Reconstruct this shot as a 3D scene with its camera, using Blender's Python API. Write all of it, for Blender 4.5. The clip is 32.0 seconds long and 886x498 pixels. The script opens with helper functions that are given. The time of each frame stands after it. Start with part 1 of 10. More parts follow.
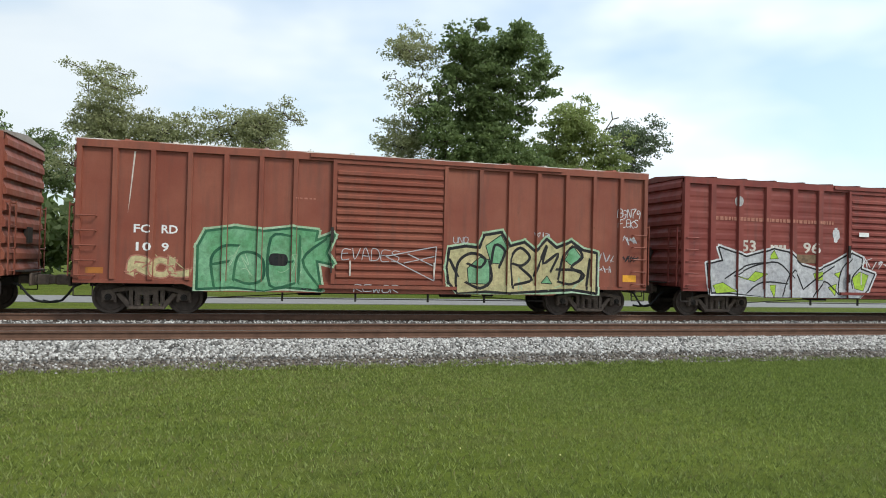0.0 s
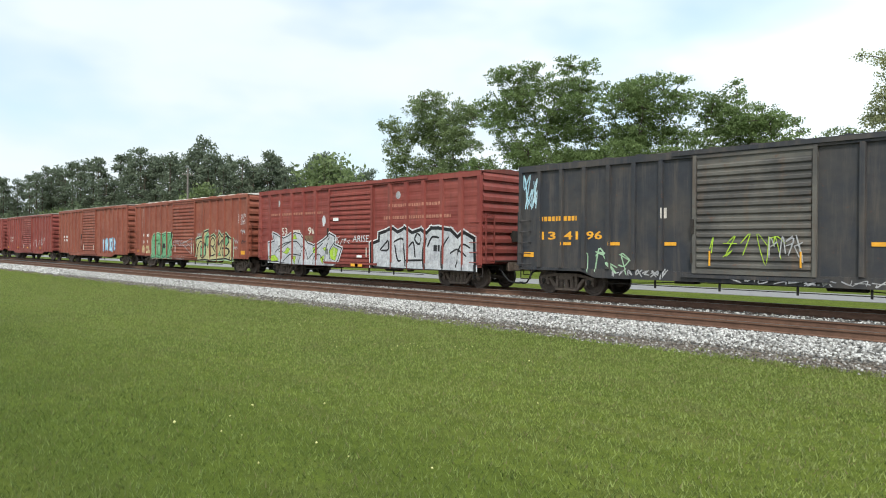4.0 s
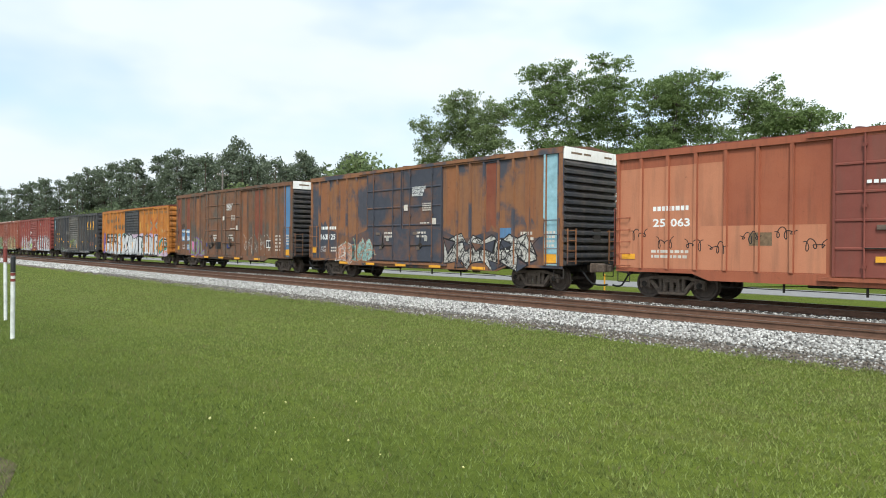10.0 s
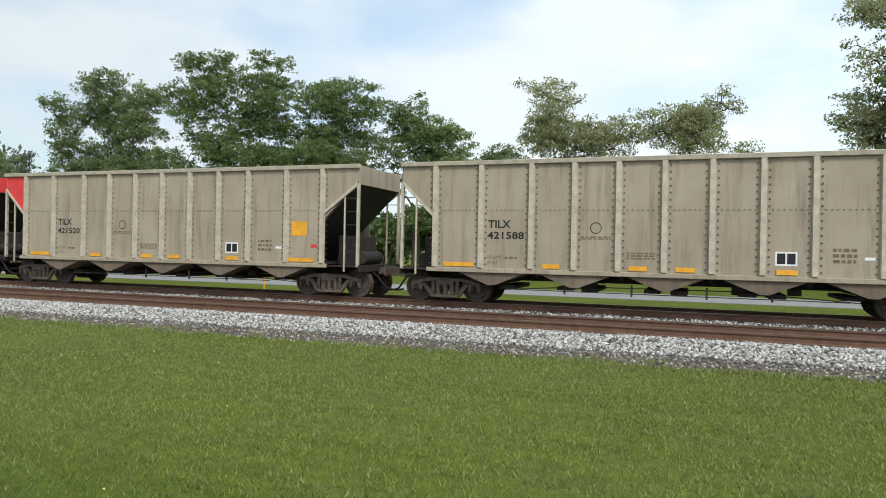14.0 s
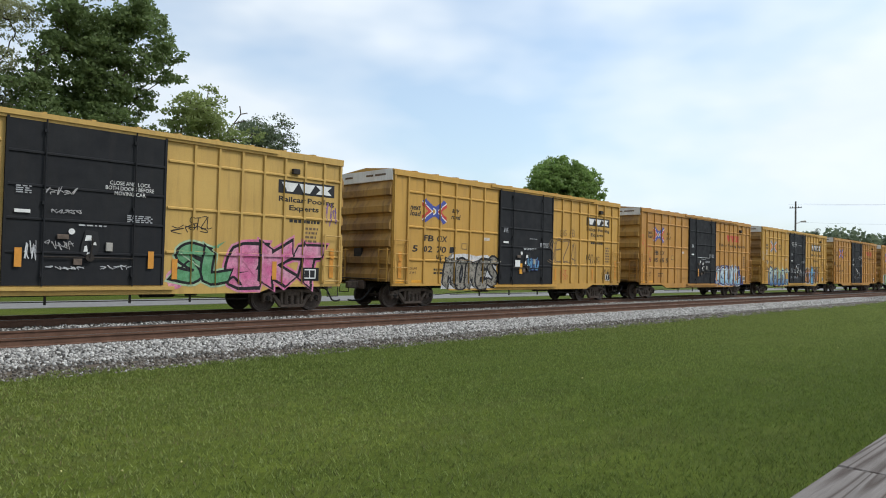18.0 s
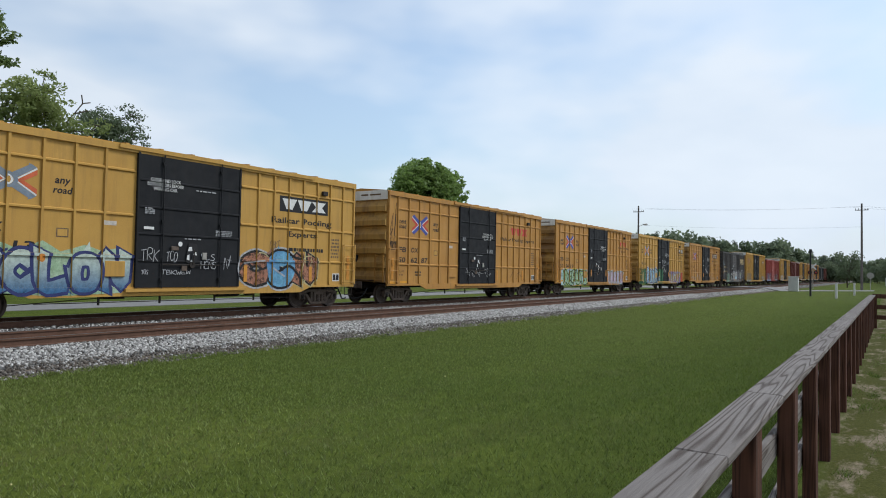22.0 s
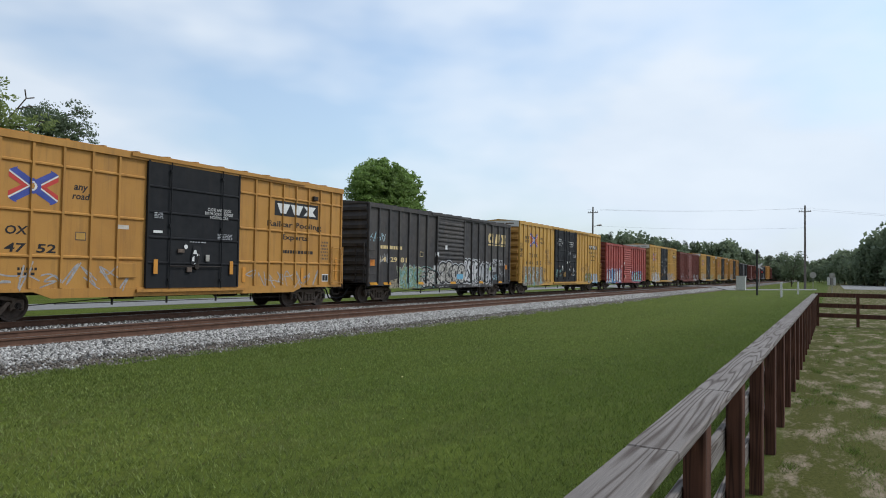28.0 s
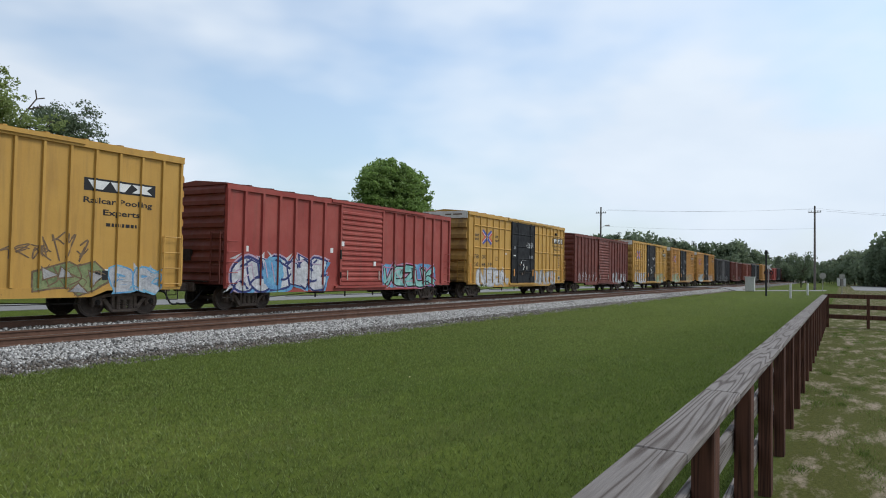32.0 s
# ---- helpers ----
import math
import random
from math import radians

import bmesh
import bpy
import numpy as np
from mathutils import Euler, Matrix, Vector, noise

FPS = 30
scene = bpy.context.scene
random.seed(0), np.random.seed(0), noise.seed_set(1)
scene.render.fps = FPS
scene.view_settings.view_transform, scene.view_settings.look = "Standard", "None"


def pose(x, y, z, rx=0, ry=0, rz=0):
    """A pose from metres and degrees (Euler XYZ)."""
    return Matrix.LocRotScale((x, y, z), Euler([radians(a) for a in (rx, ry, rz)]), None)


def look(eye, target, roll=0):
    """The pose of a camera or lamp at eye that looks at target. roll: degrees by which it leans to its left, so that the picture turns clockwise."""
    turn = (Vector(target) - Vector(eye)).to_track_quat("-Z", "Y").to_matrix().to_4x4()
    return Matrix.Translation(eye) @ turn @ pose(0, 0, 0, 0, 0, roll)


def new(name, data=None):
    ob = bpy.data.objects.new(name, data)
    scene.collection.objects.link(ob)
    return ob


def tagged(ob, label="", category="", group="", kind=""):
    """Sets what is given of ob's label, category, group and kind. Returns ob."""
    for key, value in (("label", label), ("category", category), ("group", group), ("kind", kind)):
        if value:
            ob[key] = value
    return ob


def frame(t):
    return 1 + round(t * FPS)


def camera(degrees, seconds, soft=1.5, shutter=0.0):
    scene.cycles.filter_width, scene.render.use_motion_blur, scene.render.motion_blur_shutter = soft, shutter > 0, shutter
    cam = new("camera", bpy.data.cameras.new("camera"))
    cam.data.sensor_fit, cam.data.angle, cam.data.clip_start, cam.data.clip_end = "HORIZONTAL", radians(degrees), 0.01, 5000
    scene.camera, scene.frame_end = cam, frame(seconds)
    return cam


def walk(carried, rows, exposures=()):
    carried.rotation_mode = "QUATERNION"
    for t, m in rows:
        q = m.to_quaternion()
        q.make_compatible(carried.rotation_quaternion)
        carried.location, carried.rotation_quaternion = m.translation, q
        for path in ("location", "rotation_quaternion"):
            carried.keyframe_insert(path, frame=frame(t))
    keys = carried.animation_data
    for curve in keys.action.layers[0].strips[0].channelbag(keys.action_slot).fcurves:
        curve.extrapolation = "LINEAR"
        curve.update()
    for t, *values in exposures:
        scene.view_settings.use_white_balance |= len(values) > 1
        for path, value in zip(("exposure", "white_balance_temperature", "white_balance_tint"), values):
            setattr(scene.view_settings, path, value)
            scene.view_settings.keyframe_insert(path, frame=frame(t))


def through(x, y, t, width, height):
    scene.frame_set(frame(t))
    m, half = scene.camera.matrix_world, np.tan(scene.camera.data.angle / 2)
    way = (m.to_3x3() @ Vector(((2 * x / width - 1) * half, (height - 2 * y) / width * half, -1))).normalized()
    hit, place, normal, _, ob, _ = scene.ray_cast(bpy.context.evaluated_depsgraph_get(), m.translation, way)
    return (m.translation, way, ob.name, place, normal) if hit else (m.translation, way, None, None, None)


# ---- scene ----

# The eye stands on the lawn behind the fence and turns: seconds, bearing from straight across the line, tilt, lean.
EYE = Vector((0.0, 0.0, 1.62))
TURNS = [
    (0, 15.14, 1.04, 1.39),(0.5, 0.60, 0.68, 1.25),(1, -11.75, 0.34, 1.35),(1.5, -19.90, 0.17, 1.37),
    (2, -26.86, 0.02, 1.24),(2.5, -34.45, -0.10, 0.95),(4.5, -46.49, -0.14, 0.45),(5, -47.41, -0.14, 0.45),
    (5.5, -47.89, -0.14, 0.40),(6, -48.29, -0.20, 0.36),(6.5, -48.77, -0.21, 0.44),(7, -48.63, -0.26, 0.39),
    (7.5, -48.36, -0.32, 0.43),(8, -47.78, -0.31, 0.44),(8.5, -47.72, -0.30, 0.47),(9, -47.78, -0.31, 0.48),
    (9.5, -47.94, -0.29, 0.46),(10, -47.92, -0.23, 0.46),(10.5, -46.56, -0.24, 0.46),(11, -46.23, -0.29, 0.38),
    (11.5, -46.71, -0.21, 0.37),(12, -46.49, -0.21, 0.33),(12.5, -46.13, -0.23, 0.43),(13, -43.34, -0.20, 0.63),
    (13.5, -34.87, -0.14, 0.86),(14, -20.10, 0.04, 1.09),(14.5, -6.03, 0.31, 1.15),(16.5, 25.68, 1.05, 1.55),
    (17, 32.35, 1.22, 1.55),(17.5, 39.38, 1.40, 1.46),(18, 45.55, 1.49, 1.29),(18.5, 48.91, 1.61, 1.21),
    (19, 51.19, 1.67, 1.11),(19.5, 53.09, 1.70, 1.11),(20, 54.68, 1.72, 1.06),(20.5, 55.27, 1.72, 1.02),
    (21, 56.04, 1.73, 1.02),(21.5, 56.50, 1.75, 1.04),(22, 56.85, 1.78, 1.01),(22.5, 57.10, 1.79, 0.98),
    (23, 57.16, 1.79, 1.01),(23.5, 57.15, 1.79, 0.99),(24, 57.15, 1.78, 1.03),(24.5, 57.15, 1.78, 1.03),
    (25, 57.21, 1.78, 1.02),(25.5, 57.83, 1.80, 0.93),(26, 59.18, 1.82, 0.90),(26.5, 59.24, 1.84, 0.86),
    (28.5, 60.64, 1.87, 0.91),(29, 60.57, 1.90, 0.87),(29.5, 60.83, 1.89, 0.93),(30, 60.90, 1.86, 0.93),
    (30.5, 59.66, 1.89, 0.92),(31, 59.26, 1.89, 0.96),(31.5, 59.33, 1.87, 0.98),(32, 59.80, 1.86, 1.02)
]


def aim(bearing, tilt, lean):
    b, e = radians(bearing), radians(tilt)
    way = Vector((math.sin(b) * math.cos(e), math.cos(b) * math.cos(e), math.sin(e)))
    return look(EYE, EYE + way, lean)


cam = camera(65.71, 32.0, 1.0)
walk(cam, [(t, aim(b, e, r)) for t, b, e, r in TURNS],
     [(0, 0.48, 6400, 7), (1, 0.82, 6420, 7), (2.5, 0.82, 6450, 5), (4.5, 0.84, 6400, 6), (12.5, 0.82, 6400, 6), (14.5, 0.50, 6450, 7), (16.5, 0.38, 6500, 8),
      (18, 0.20, 6300, 9), (20, 0.0, 6120, 10), (32, 0.0, 6100, 10)])

# ---- light: a bright overcast morning ----
SUN_BEARING, SUN_HEIGHT = radians(140), radians(46)
world = bpy.data.worlds.new("world")
scene.world = world
world.use_nodes = True
wn, wl = world.node_tree.nodes, world.node_tree.links
wn.clear()
w_out, w_bg = wn.new("ShaderNodeOutputWorld"), wn.new("ShaderNodeBackground")
w_sky = wn.new("ShaderNodeTexSky")
w_sky.sky_type, w_sky.sun_disc = "NISHITA", False
w_sky.sun_elevation, w_sky.sun_rotation = SUN_HEIGHT, SUN_BEARING
w_sky.dust_density, w_sky.ozone_density, w_sky.air_density = 2.0, 2.0, 1.2
w_co, w_map = wn.new("ShaderNodeTexCoord"), wn.new("ShaderNodeMapping")
w_map.inputs["Scale"].default_value = (1.5, 1.5, 3.6)
w_n1, w_ramp = wn.new("ShaderNodeTexNoise"), wn.new("ShaderNodeValToRGB")
w_n1.inputs["Scale"].default_value, w_n1.inputs["Detail"].default_value = 1.3, 4.0
w_n1.inputs["Roughness"].default_value = 0.5
w_ramp.color_ramp.elements[0].position, w_ramp.color_ramp.elements[0].color = 0.37, (0.36, 0.36, 0.36, 1)
w_ramp.color_ramp.elements[1].position, w_ramp.color_ramp.elements[1].color = 0.56, (0.97, 0.97, 0.97, 1)
w_n2, w_ramp2 = wn.new("ShaderNodeTexNoise"), wn.new("ShaderNodeValToRGB")
w_n2.inputs["Scale"].default_value, w_n2.inputs["Detail"].default_value = 2.6, 4.0
w_ramp2.color_ramp.elements[0].position, w_ramp2.color_ramp.elements[0].color = 0.40, (6.2, 6.75, 7.3, 1)
w_ramp2.color_ramp.elements[1].position, w_ramp2.color_ramp.elements[1].color = 0.62, (6.75, 7.2, 7.6, 1)
w_mix = wn.new("ShaderNodeMix")
w_mix.data_type = "RGBA"
wl.new(w_co.outputs["Generated"], w_map.inputs["Vector"])
wl.new(w_map.outputs[0], w_n1.inputs["Vector"])
wl.new(w_map.outputs[0], w_n2.inputs["Vector"])
wl.new(w_n1.outputs["Fac"], w_ramp.inputs[0])
wl.new(w_n2.outputs["Fac"], w_ramp2.inputs[0])
wl.new(w_ramp.outputs[0], w_mix.inputs[0])
w_blue = wn.new("ShaderNodeMix")
w_blue.data_type, w_blue.blend_type = "RGBA", "MULTIPLY"
w_blue.inputs[0].default_value, w_blue.inputs[7].default_value = 1.0, (1.30, 1.42, 1.45, 1)
wl.new(w_sky.outputs[0], w_blue.inputs[6])
wl.new(w_blue.outputs[2], w_mix.inputs[6])
wl.new(w_ramp2.outputs[0], w_mix.inputs[7])
# the thin cloud is brighter on the sun's side
w_sep, w_rng, w_mul = wn.new("ShaderNodeSeparateXYZ"), wn.new("ShaderNodeMapRange"), wn.new("ShaderNodeMix")
w_mul.data_type, w_mul.blend_type = "RGBA", "MULTIPLY"
w_mul.inputs[0].default_value = 1.0
for i, v in enumerate((-0.8, 0.8, 0.76, 1.16)):
    w_rng.inputs[i + 1].default_value = v
wl.new(w_co.outputs["Generated"], w_sep.inputs[0])
wl.new(w_sep.outputs[0], w_rng.inputs[0])
wl.new(w_mix.outputs[2], w_mul.inputs[6])
wl.new(w_rng.outputs[0], w_mul.inputs[7])
wl.new(w_mul.outputs[2], w_bg.inputs["Color"])
w_bg.inputs["Strength"].default_value = 0.105
wl.new(w_bg.outputs[0], w_out.inputs["Surface"])
sun = new("sun", bpy.data.lights.new("sun", "SUN"))
sun.data.energy, sun.data.angle, sun.data.color = 2.0, radians(14), (1.0, 0.96, 0.9)
sun.matrix_world = look((40 * math.sin(SUN_BEARING), 40 * math.cos(SUN_BEARING), 45), (0, 0, 0))
scene.view_settings.exposure = 0.0

# ---- small tools ----
def cube_in(bm, x0, x1, y0, y1, z0, z1):
    v = [bm.verts.new(p) for p in ((x0, y0, z0), (x1, y0, z0), (x1, y1, z0), (x0, y1, z0),
                                   (x0, y0, z1), (x1, y0, z1), (x1, y1, z1), (x0, y1, z1))]
    for q in ((0, 3, 2, 1), (4, 5, 6, 7), (0, 1, 5, 4), (1, 2, 6, 5), (2, 3, 7, 6), (3, 0, 4, 7)):
        bm.faces.new([v[i] for i in q])


def slab_in(bm, outline, y0, y1):
    """A prism: an outline of (x, z), counter-clockwise seen from -y, between y0 and y1."""
    a = [bm.verts.new((x, y0, z)) for x, z in outline]
    b = [bm.verts.new((x, y1, z)) for x, z in outline]
    bm.faces.new(a)
    bm.faces.new(b[::-1])
    n = len(a)
    for i in range(n):
        j = (i + 1) % n
        bm.faces.new((a[j], a[i], b[i], b[j]))


def prism_x(bm, outline, x0, x1):
    """A prism: an outline of (y, z) between x0 and x1."""
    a = [bm.verts.new((x0, y, z)) for y, z in outline]
    b = [bm.verts.new((x1, y, z)) for y, z in outline]
    bm.faces.new(a)
    bm.faces.new(b[::-1])
    n = len(a)
    for i in range(n):
        j = (i + 1) % n
        bm.faces.new((a[j], a[i], b[i], b[j]))


def rod_in(bm, p, q, r0, r1=None, seg=8):
    p, q = Vector(p), Vector(q)
    r1 = r0 if r1 is None else r1
    w = (q - p).normalized()
    u = w.orthogonal().normalized()
    v = w.cross(u)
    ring = [[bm.verts.new(c + (u * math.cos(a) + v * math.sin(a)) * r) for a in (2 * math.pi * i / seg for i in range(seg))]
            for c, r in ((p, r0), (q, r1))]
    for i in range(seg):
        j = (i + 1) % seg
        bm.faces.new((ring[0][i], ring[0][j], ring[1][j], ring[1][i]))
    bm.faces.new(ring[0][::-1])
    bm.faces.new(ring[1])


def pipe_in(bm, pts, r, seg=6):
    for p, q in zip(pts, pts[1:]):
        rod_in(bm, p, q, r, r, seg)


def lathe_in(bm, profile, seg=24, axis_y=True):
    """Turns (radius, y) round the y axis."""
    rings = []
    for r, y in profile:
        rings.append([bm.verts.new((r * math.cos(a), y, r * math.sin(a))) for a in (2 * math.pi * i / seg for i in range(seg))])
    for a, b in zip(rings, rings[1:]):
        for i in range(seg):
            j = (i + 1) % seg
            bm.faces.new((a[i], b[i], b[j], a[j]))
    bm.faces.new(rings[0])
    bm.faces.new(rings[-1][::-1])


def mesh_of(name, bm, material, soft=0.0, smooth=False):
    if soft:
        bmesh.ops.bevel(bm, geom=bm.edges[:], offset=soft, segments=1, affect="EDGES", clamp_overlap=True)
    bmesh.ops.recalc_face_normals(bm, faces=bm.faces[:])
    me = bpy.data.meshes.new(name)
    bm.to_mesh(me)
    bm.free()
    if material:
        me.materials.append(material)
    if smooth:
        me.polygons.foreach_set("use_smooth", [True] * len(me.polygons))
    return me


def part(name, bm, material, parent, label="", at=(0, 0, 0), soft=0.0, smooth=False):
    me = bm if isinstance(bm, bpy.types.Mesh) else mesh_of(name, bm, material, soft, smooth)
    ob = new(name, me)
    ob.parent = parent
    ob.location = at
    if label:
        ob["label"] = label
    return ob


def raw_mesh(name, verts, faces, material):
    me = bpy.data.meshes.new(name)
    me.from_pydata([tuple(v) for v in verts], [], [tuple(q) for q in faces])
    me.update()
    if material:
        me.materials.append(material)
    return me


# ---- materials ----
class Nodes:
    """A small writer of node trees for one material."""

    def __init__(self, name):
        self.m = bpy.data.materials.new(name)
        self.m.use_nodes = True
        self.t = self.m.node_tree
        self.b = self.t.nodes["Principled BSDF"]
        self.co = self.t.nodes.new("ShaderNodeTexCoord")
        self.info = self.t.nodes.new("ShaderNodeObjectInfo")

    def link(self, a, b):
        self.t.links.new(a, b)

    def space(self, scale, world=False, shift=True):
        n = self.t.nodes.new("ShaderNodeMapping")
        n.inputs["Scale"].default_value = scale
        if world:
            g = self.t.nodes.new("ShaderNodeNewGeometry")
            self.link(g.outputs["Position"], n.inputs["Vector"])
        else:
            self.link(self.co.outputs["Object"], n.inputs["Vector"])
            if shift:
                k = self.t.nodes.new("ShaderNodeMath")
                k.operation = "MULTIPLY"
                k.inputs[1].default_value = 37.0
                self.link(self.info.outputs["Random"], k.inputs[0])
                c = self.t.nodes.new("ShaderNodeCombineXYZ")
                for i in range(3):
                    self.link(k.outputs[0], c.inputs[i])
                self.link(c.outputs[0], n.inputs["Location"])
        return n.outputs[0]

    def noise(self, vec, scale, detail=4.0, rough=0.55):
        n = self.t.nodes.new("ShaderNodeTexNoise")
        n.inputs["Scale"].default_value, n.inputs["Detail"].default_value = scale, detail
        n.inputs["Roughness"].default_value = rough
        self.link(vec, n.inputs["Vector"])
        return n.outputs["Fac"]

    def ramp(self, fac, stops):
        n = self.t.nodes.new("ShaderNodeValToRGB")
        e = n.color_ramp.elements
        while len(e) < len(stops):
            e.new(0.5)
        for k, (p, c) in zip(e, stops):
            c = (c, c, c) if isinstance(c, (int, float)) else c
            k.position, k.color = p, (*c, 1)
        self.link(fac, n.inputs[0])
        return n.outputs[0]

    def mix(self, fac, a, b, mode="MIX"):
        n = self.t.nodes.new("ShaderNodeMix")
        n.data_type, n.blend_type = "RGBA", mode
        for s, v in ((n.inputs[0], fac), (n.inputs[6], a), (n.inputs[7], b)):
            if isinstance(v, (int, float)):
                s.default_value = v
            elif isinstance(v, tuple):
                s.default_value = (*v, 1)
            else:
                self.link(v, s)
        return n.outputs[2]

    def bump(self, fac, strength, distance=0.01):
        n = self.t.nodes.new("ShaderNodeBump")
        n.inputs["Strength"].default_value, n.inputs["Distance"].default_value = strength, distance
        self.link(fac, n.inputs["Height"])
        self.link(n.outputs[0], self.b.inputs["Normal"])

    def done(self, colour, rough=0.6, metal=0.0, spec=0.4):
        for s, v in ((self.b.inputs["Base Color"], colour), (self.b.inputs["Roughness"], rough)):
            if isinstance(v, (int, float)):
                s.default_value = v
            elif isinstance(v, tuple):
                s.default_value = (*v, 1)
            else:
                self.link(v, s)
        self.b.inputs["Metallic"].default_value = metal
        self.b.inputs["Specular IOR Level"].default_value = spec
        return self.m


def car_paint(name, colour, worn, rust=0.35, dirt=(0.10, 0.07, 0.05), rough=0.55, stain=0.45, split=(0.35, 0.7), gloss=0.3):
    """Weathered wagon paint: fading in patches, rain streaks, rust blooms and brake dust."""
    n = Nodes(name)
    v = n.space((1, 1, 1))
    tall = n.space((3.4, 3.4, 0.30))
    c = n.mix(n.ramp(n.noise(v, 0.7, 5), [(split[0], 0.0), (split[1], 1.0)]), colour, worn)
    streak = n.ramp(n.noise(tall, 1.3, 6, 0.65), [(0.50, 0.0), (0.78, 1.0)])
    c = n.mix(n.mix(streak, (0, 0, 0), (stain, stain, stain)), c, dirt)
    spots = n.ramp(n.noise(v, 5.5, 8, 0.7), [(0.70 - 0.12 * rust, 0.0), (0.76, 1.0)])
    c = n.mix(n.mix(spots, (0, 0, 0), (0.8, 0.8, 0.8)), c, (0.12, 0.045, 0.02))
    thin = n.ramp(n.noise(n.space((14.0, 14.0, 0.55)), 1.0, 5, 0.7), [(0.58, 0.0), (0.80, 1.0)])
    c = n.mix(n.mix(thin, (0, 0, 0), (0.5 * stain, 0.5 * stain, 0.5 * stain)), c, dirt)
    fine = n.noise(v, 40, 3)
    c = n.mix(0.12, c, n.ramp(fine, [(0.3, 0.25), (0.7, 1.0)]), "MULTIPLY")
    n.bump(n.noise(v, 2.2, 4), 0.25, 0.02)
    return n.done(c, n.ramp(n.noise(v, 3, 4), [(0.3, rough - 0.12), (0.7, rough + 0.2)]), 0.0, gloss)


def plain(name, colour, rough=0.6, vary=0.25, scale=6.0, metal=0.0, spec=0.35, bump=0.15):
    n = Nodes(name)
    v = n.space((1, 1, 1))
    dark = tuple(k * (1 - vary) for k in colour)
    lite = tuple(min(1.0, k * (1 + vary)) for k in colour)
    c = n.mix(n.ramp(n.noise(v, scale, 6, 0.6), [(0.3, 0.0), (0.7, 1.0)]), dark, lite)
    c = n.mix(0.3, c, n.ramp(n.noise(v, scale * 9, 3), [(0.3, 0.55), (0.6, 1.0)]), "MULTIPLY")
    if bump:
        n.bump(n.noise(v, scale * 6, 4), bump, 0.01)
    return n.done(c, rough, metal, spec)


def sprayed(name, colour, second=None, scale=1.6, wear=0.40):
    """Spray paint: two tones clouding into each other, with overspray grain."""
    n = Nodes(name)
    v = n.space((1, 1, 1))
    second = second or tuple(k * 0.72 for k in colour)
    c = n.mix(n.ramp(n.noise(v, scale, 4), [(0.38, 0.0), (0.62, 1.0)]), colour, second)
    c = n.mix(0.35, c, n.ramp(n.noise(v, 30, 4), [(0.3, 0.5), (0.6, 1.0)]), "MULTIPLY")
    c = n.mix(n.ramp(n.noise(n.space((9.0, 9.0, 0.5)), 1.0, 5, 0.7), [(0.52, 0.0), (0.80, 0.35)]), c, (0.09, 0.07, 0.055))
    m = n.done(c, 0.65, 0.0, 0.25)
    worn = n.ramp(n.noise(v, 7.0, 7, 0.72), [(0.40, 0.0), (0.68, wear)])
    bare, both = n.t.nodes.new("ShaderNodeBsdfTransparent"), n.t.nodes.new("ShaderNodeMixShader")
    n.link(worn, both.inputs[0])
    n.link(n.b.outputs[0], both.inputs[1])
    n.link(bare.outputs[0], both.inputs[2])
    n.link(both.outputs[0], n.t.nodes["Material Output"].inputs["Surface"])
    return m


def faded_spray(name, low, high, z0, z1):
    """Spray paint laid on in a fade from one tone at the foot to another at the head of the letters."""
    m = sprayed(name, low, low)
    t = m.node_tree
    co, split, span, both = (t.nodes.new(k) for k in ("ShaderNodeTexCoord", "ShaderNodeSeparateXYZ", "ShaderNodeMapRange", "ShaderNodeMix"))
    both.data_type = "RGBA"
    span.inputs["From Min"].default_value, span.inputs["From Max"].default_value = z0, z1
    t.links.new(co.outputs["Object"], split.inputs[0])
    t.links.new(split.outputs["Z"], span.inputs["Value"])
    t.links.new(span.outputs[0], both.inputs["Factor"])
    base = t.nodes["Principled BSDF"].inputs["Base Color"]
    t.links.new(base.links[0].from_socket, both.inputs["A"])
    both.inputs["B"].default_value = (*high, 1)
    t.links.new(both.outputs["Result"], base)
    return m


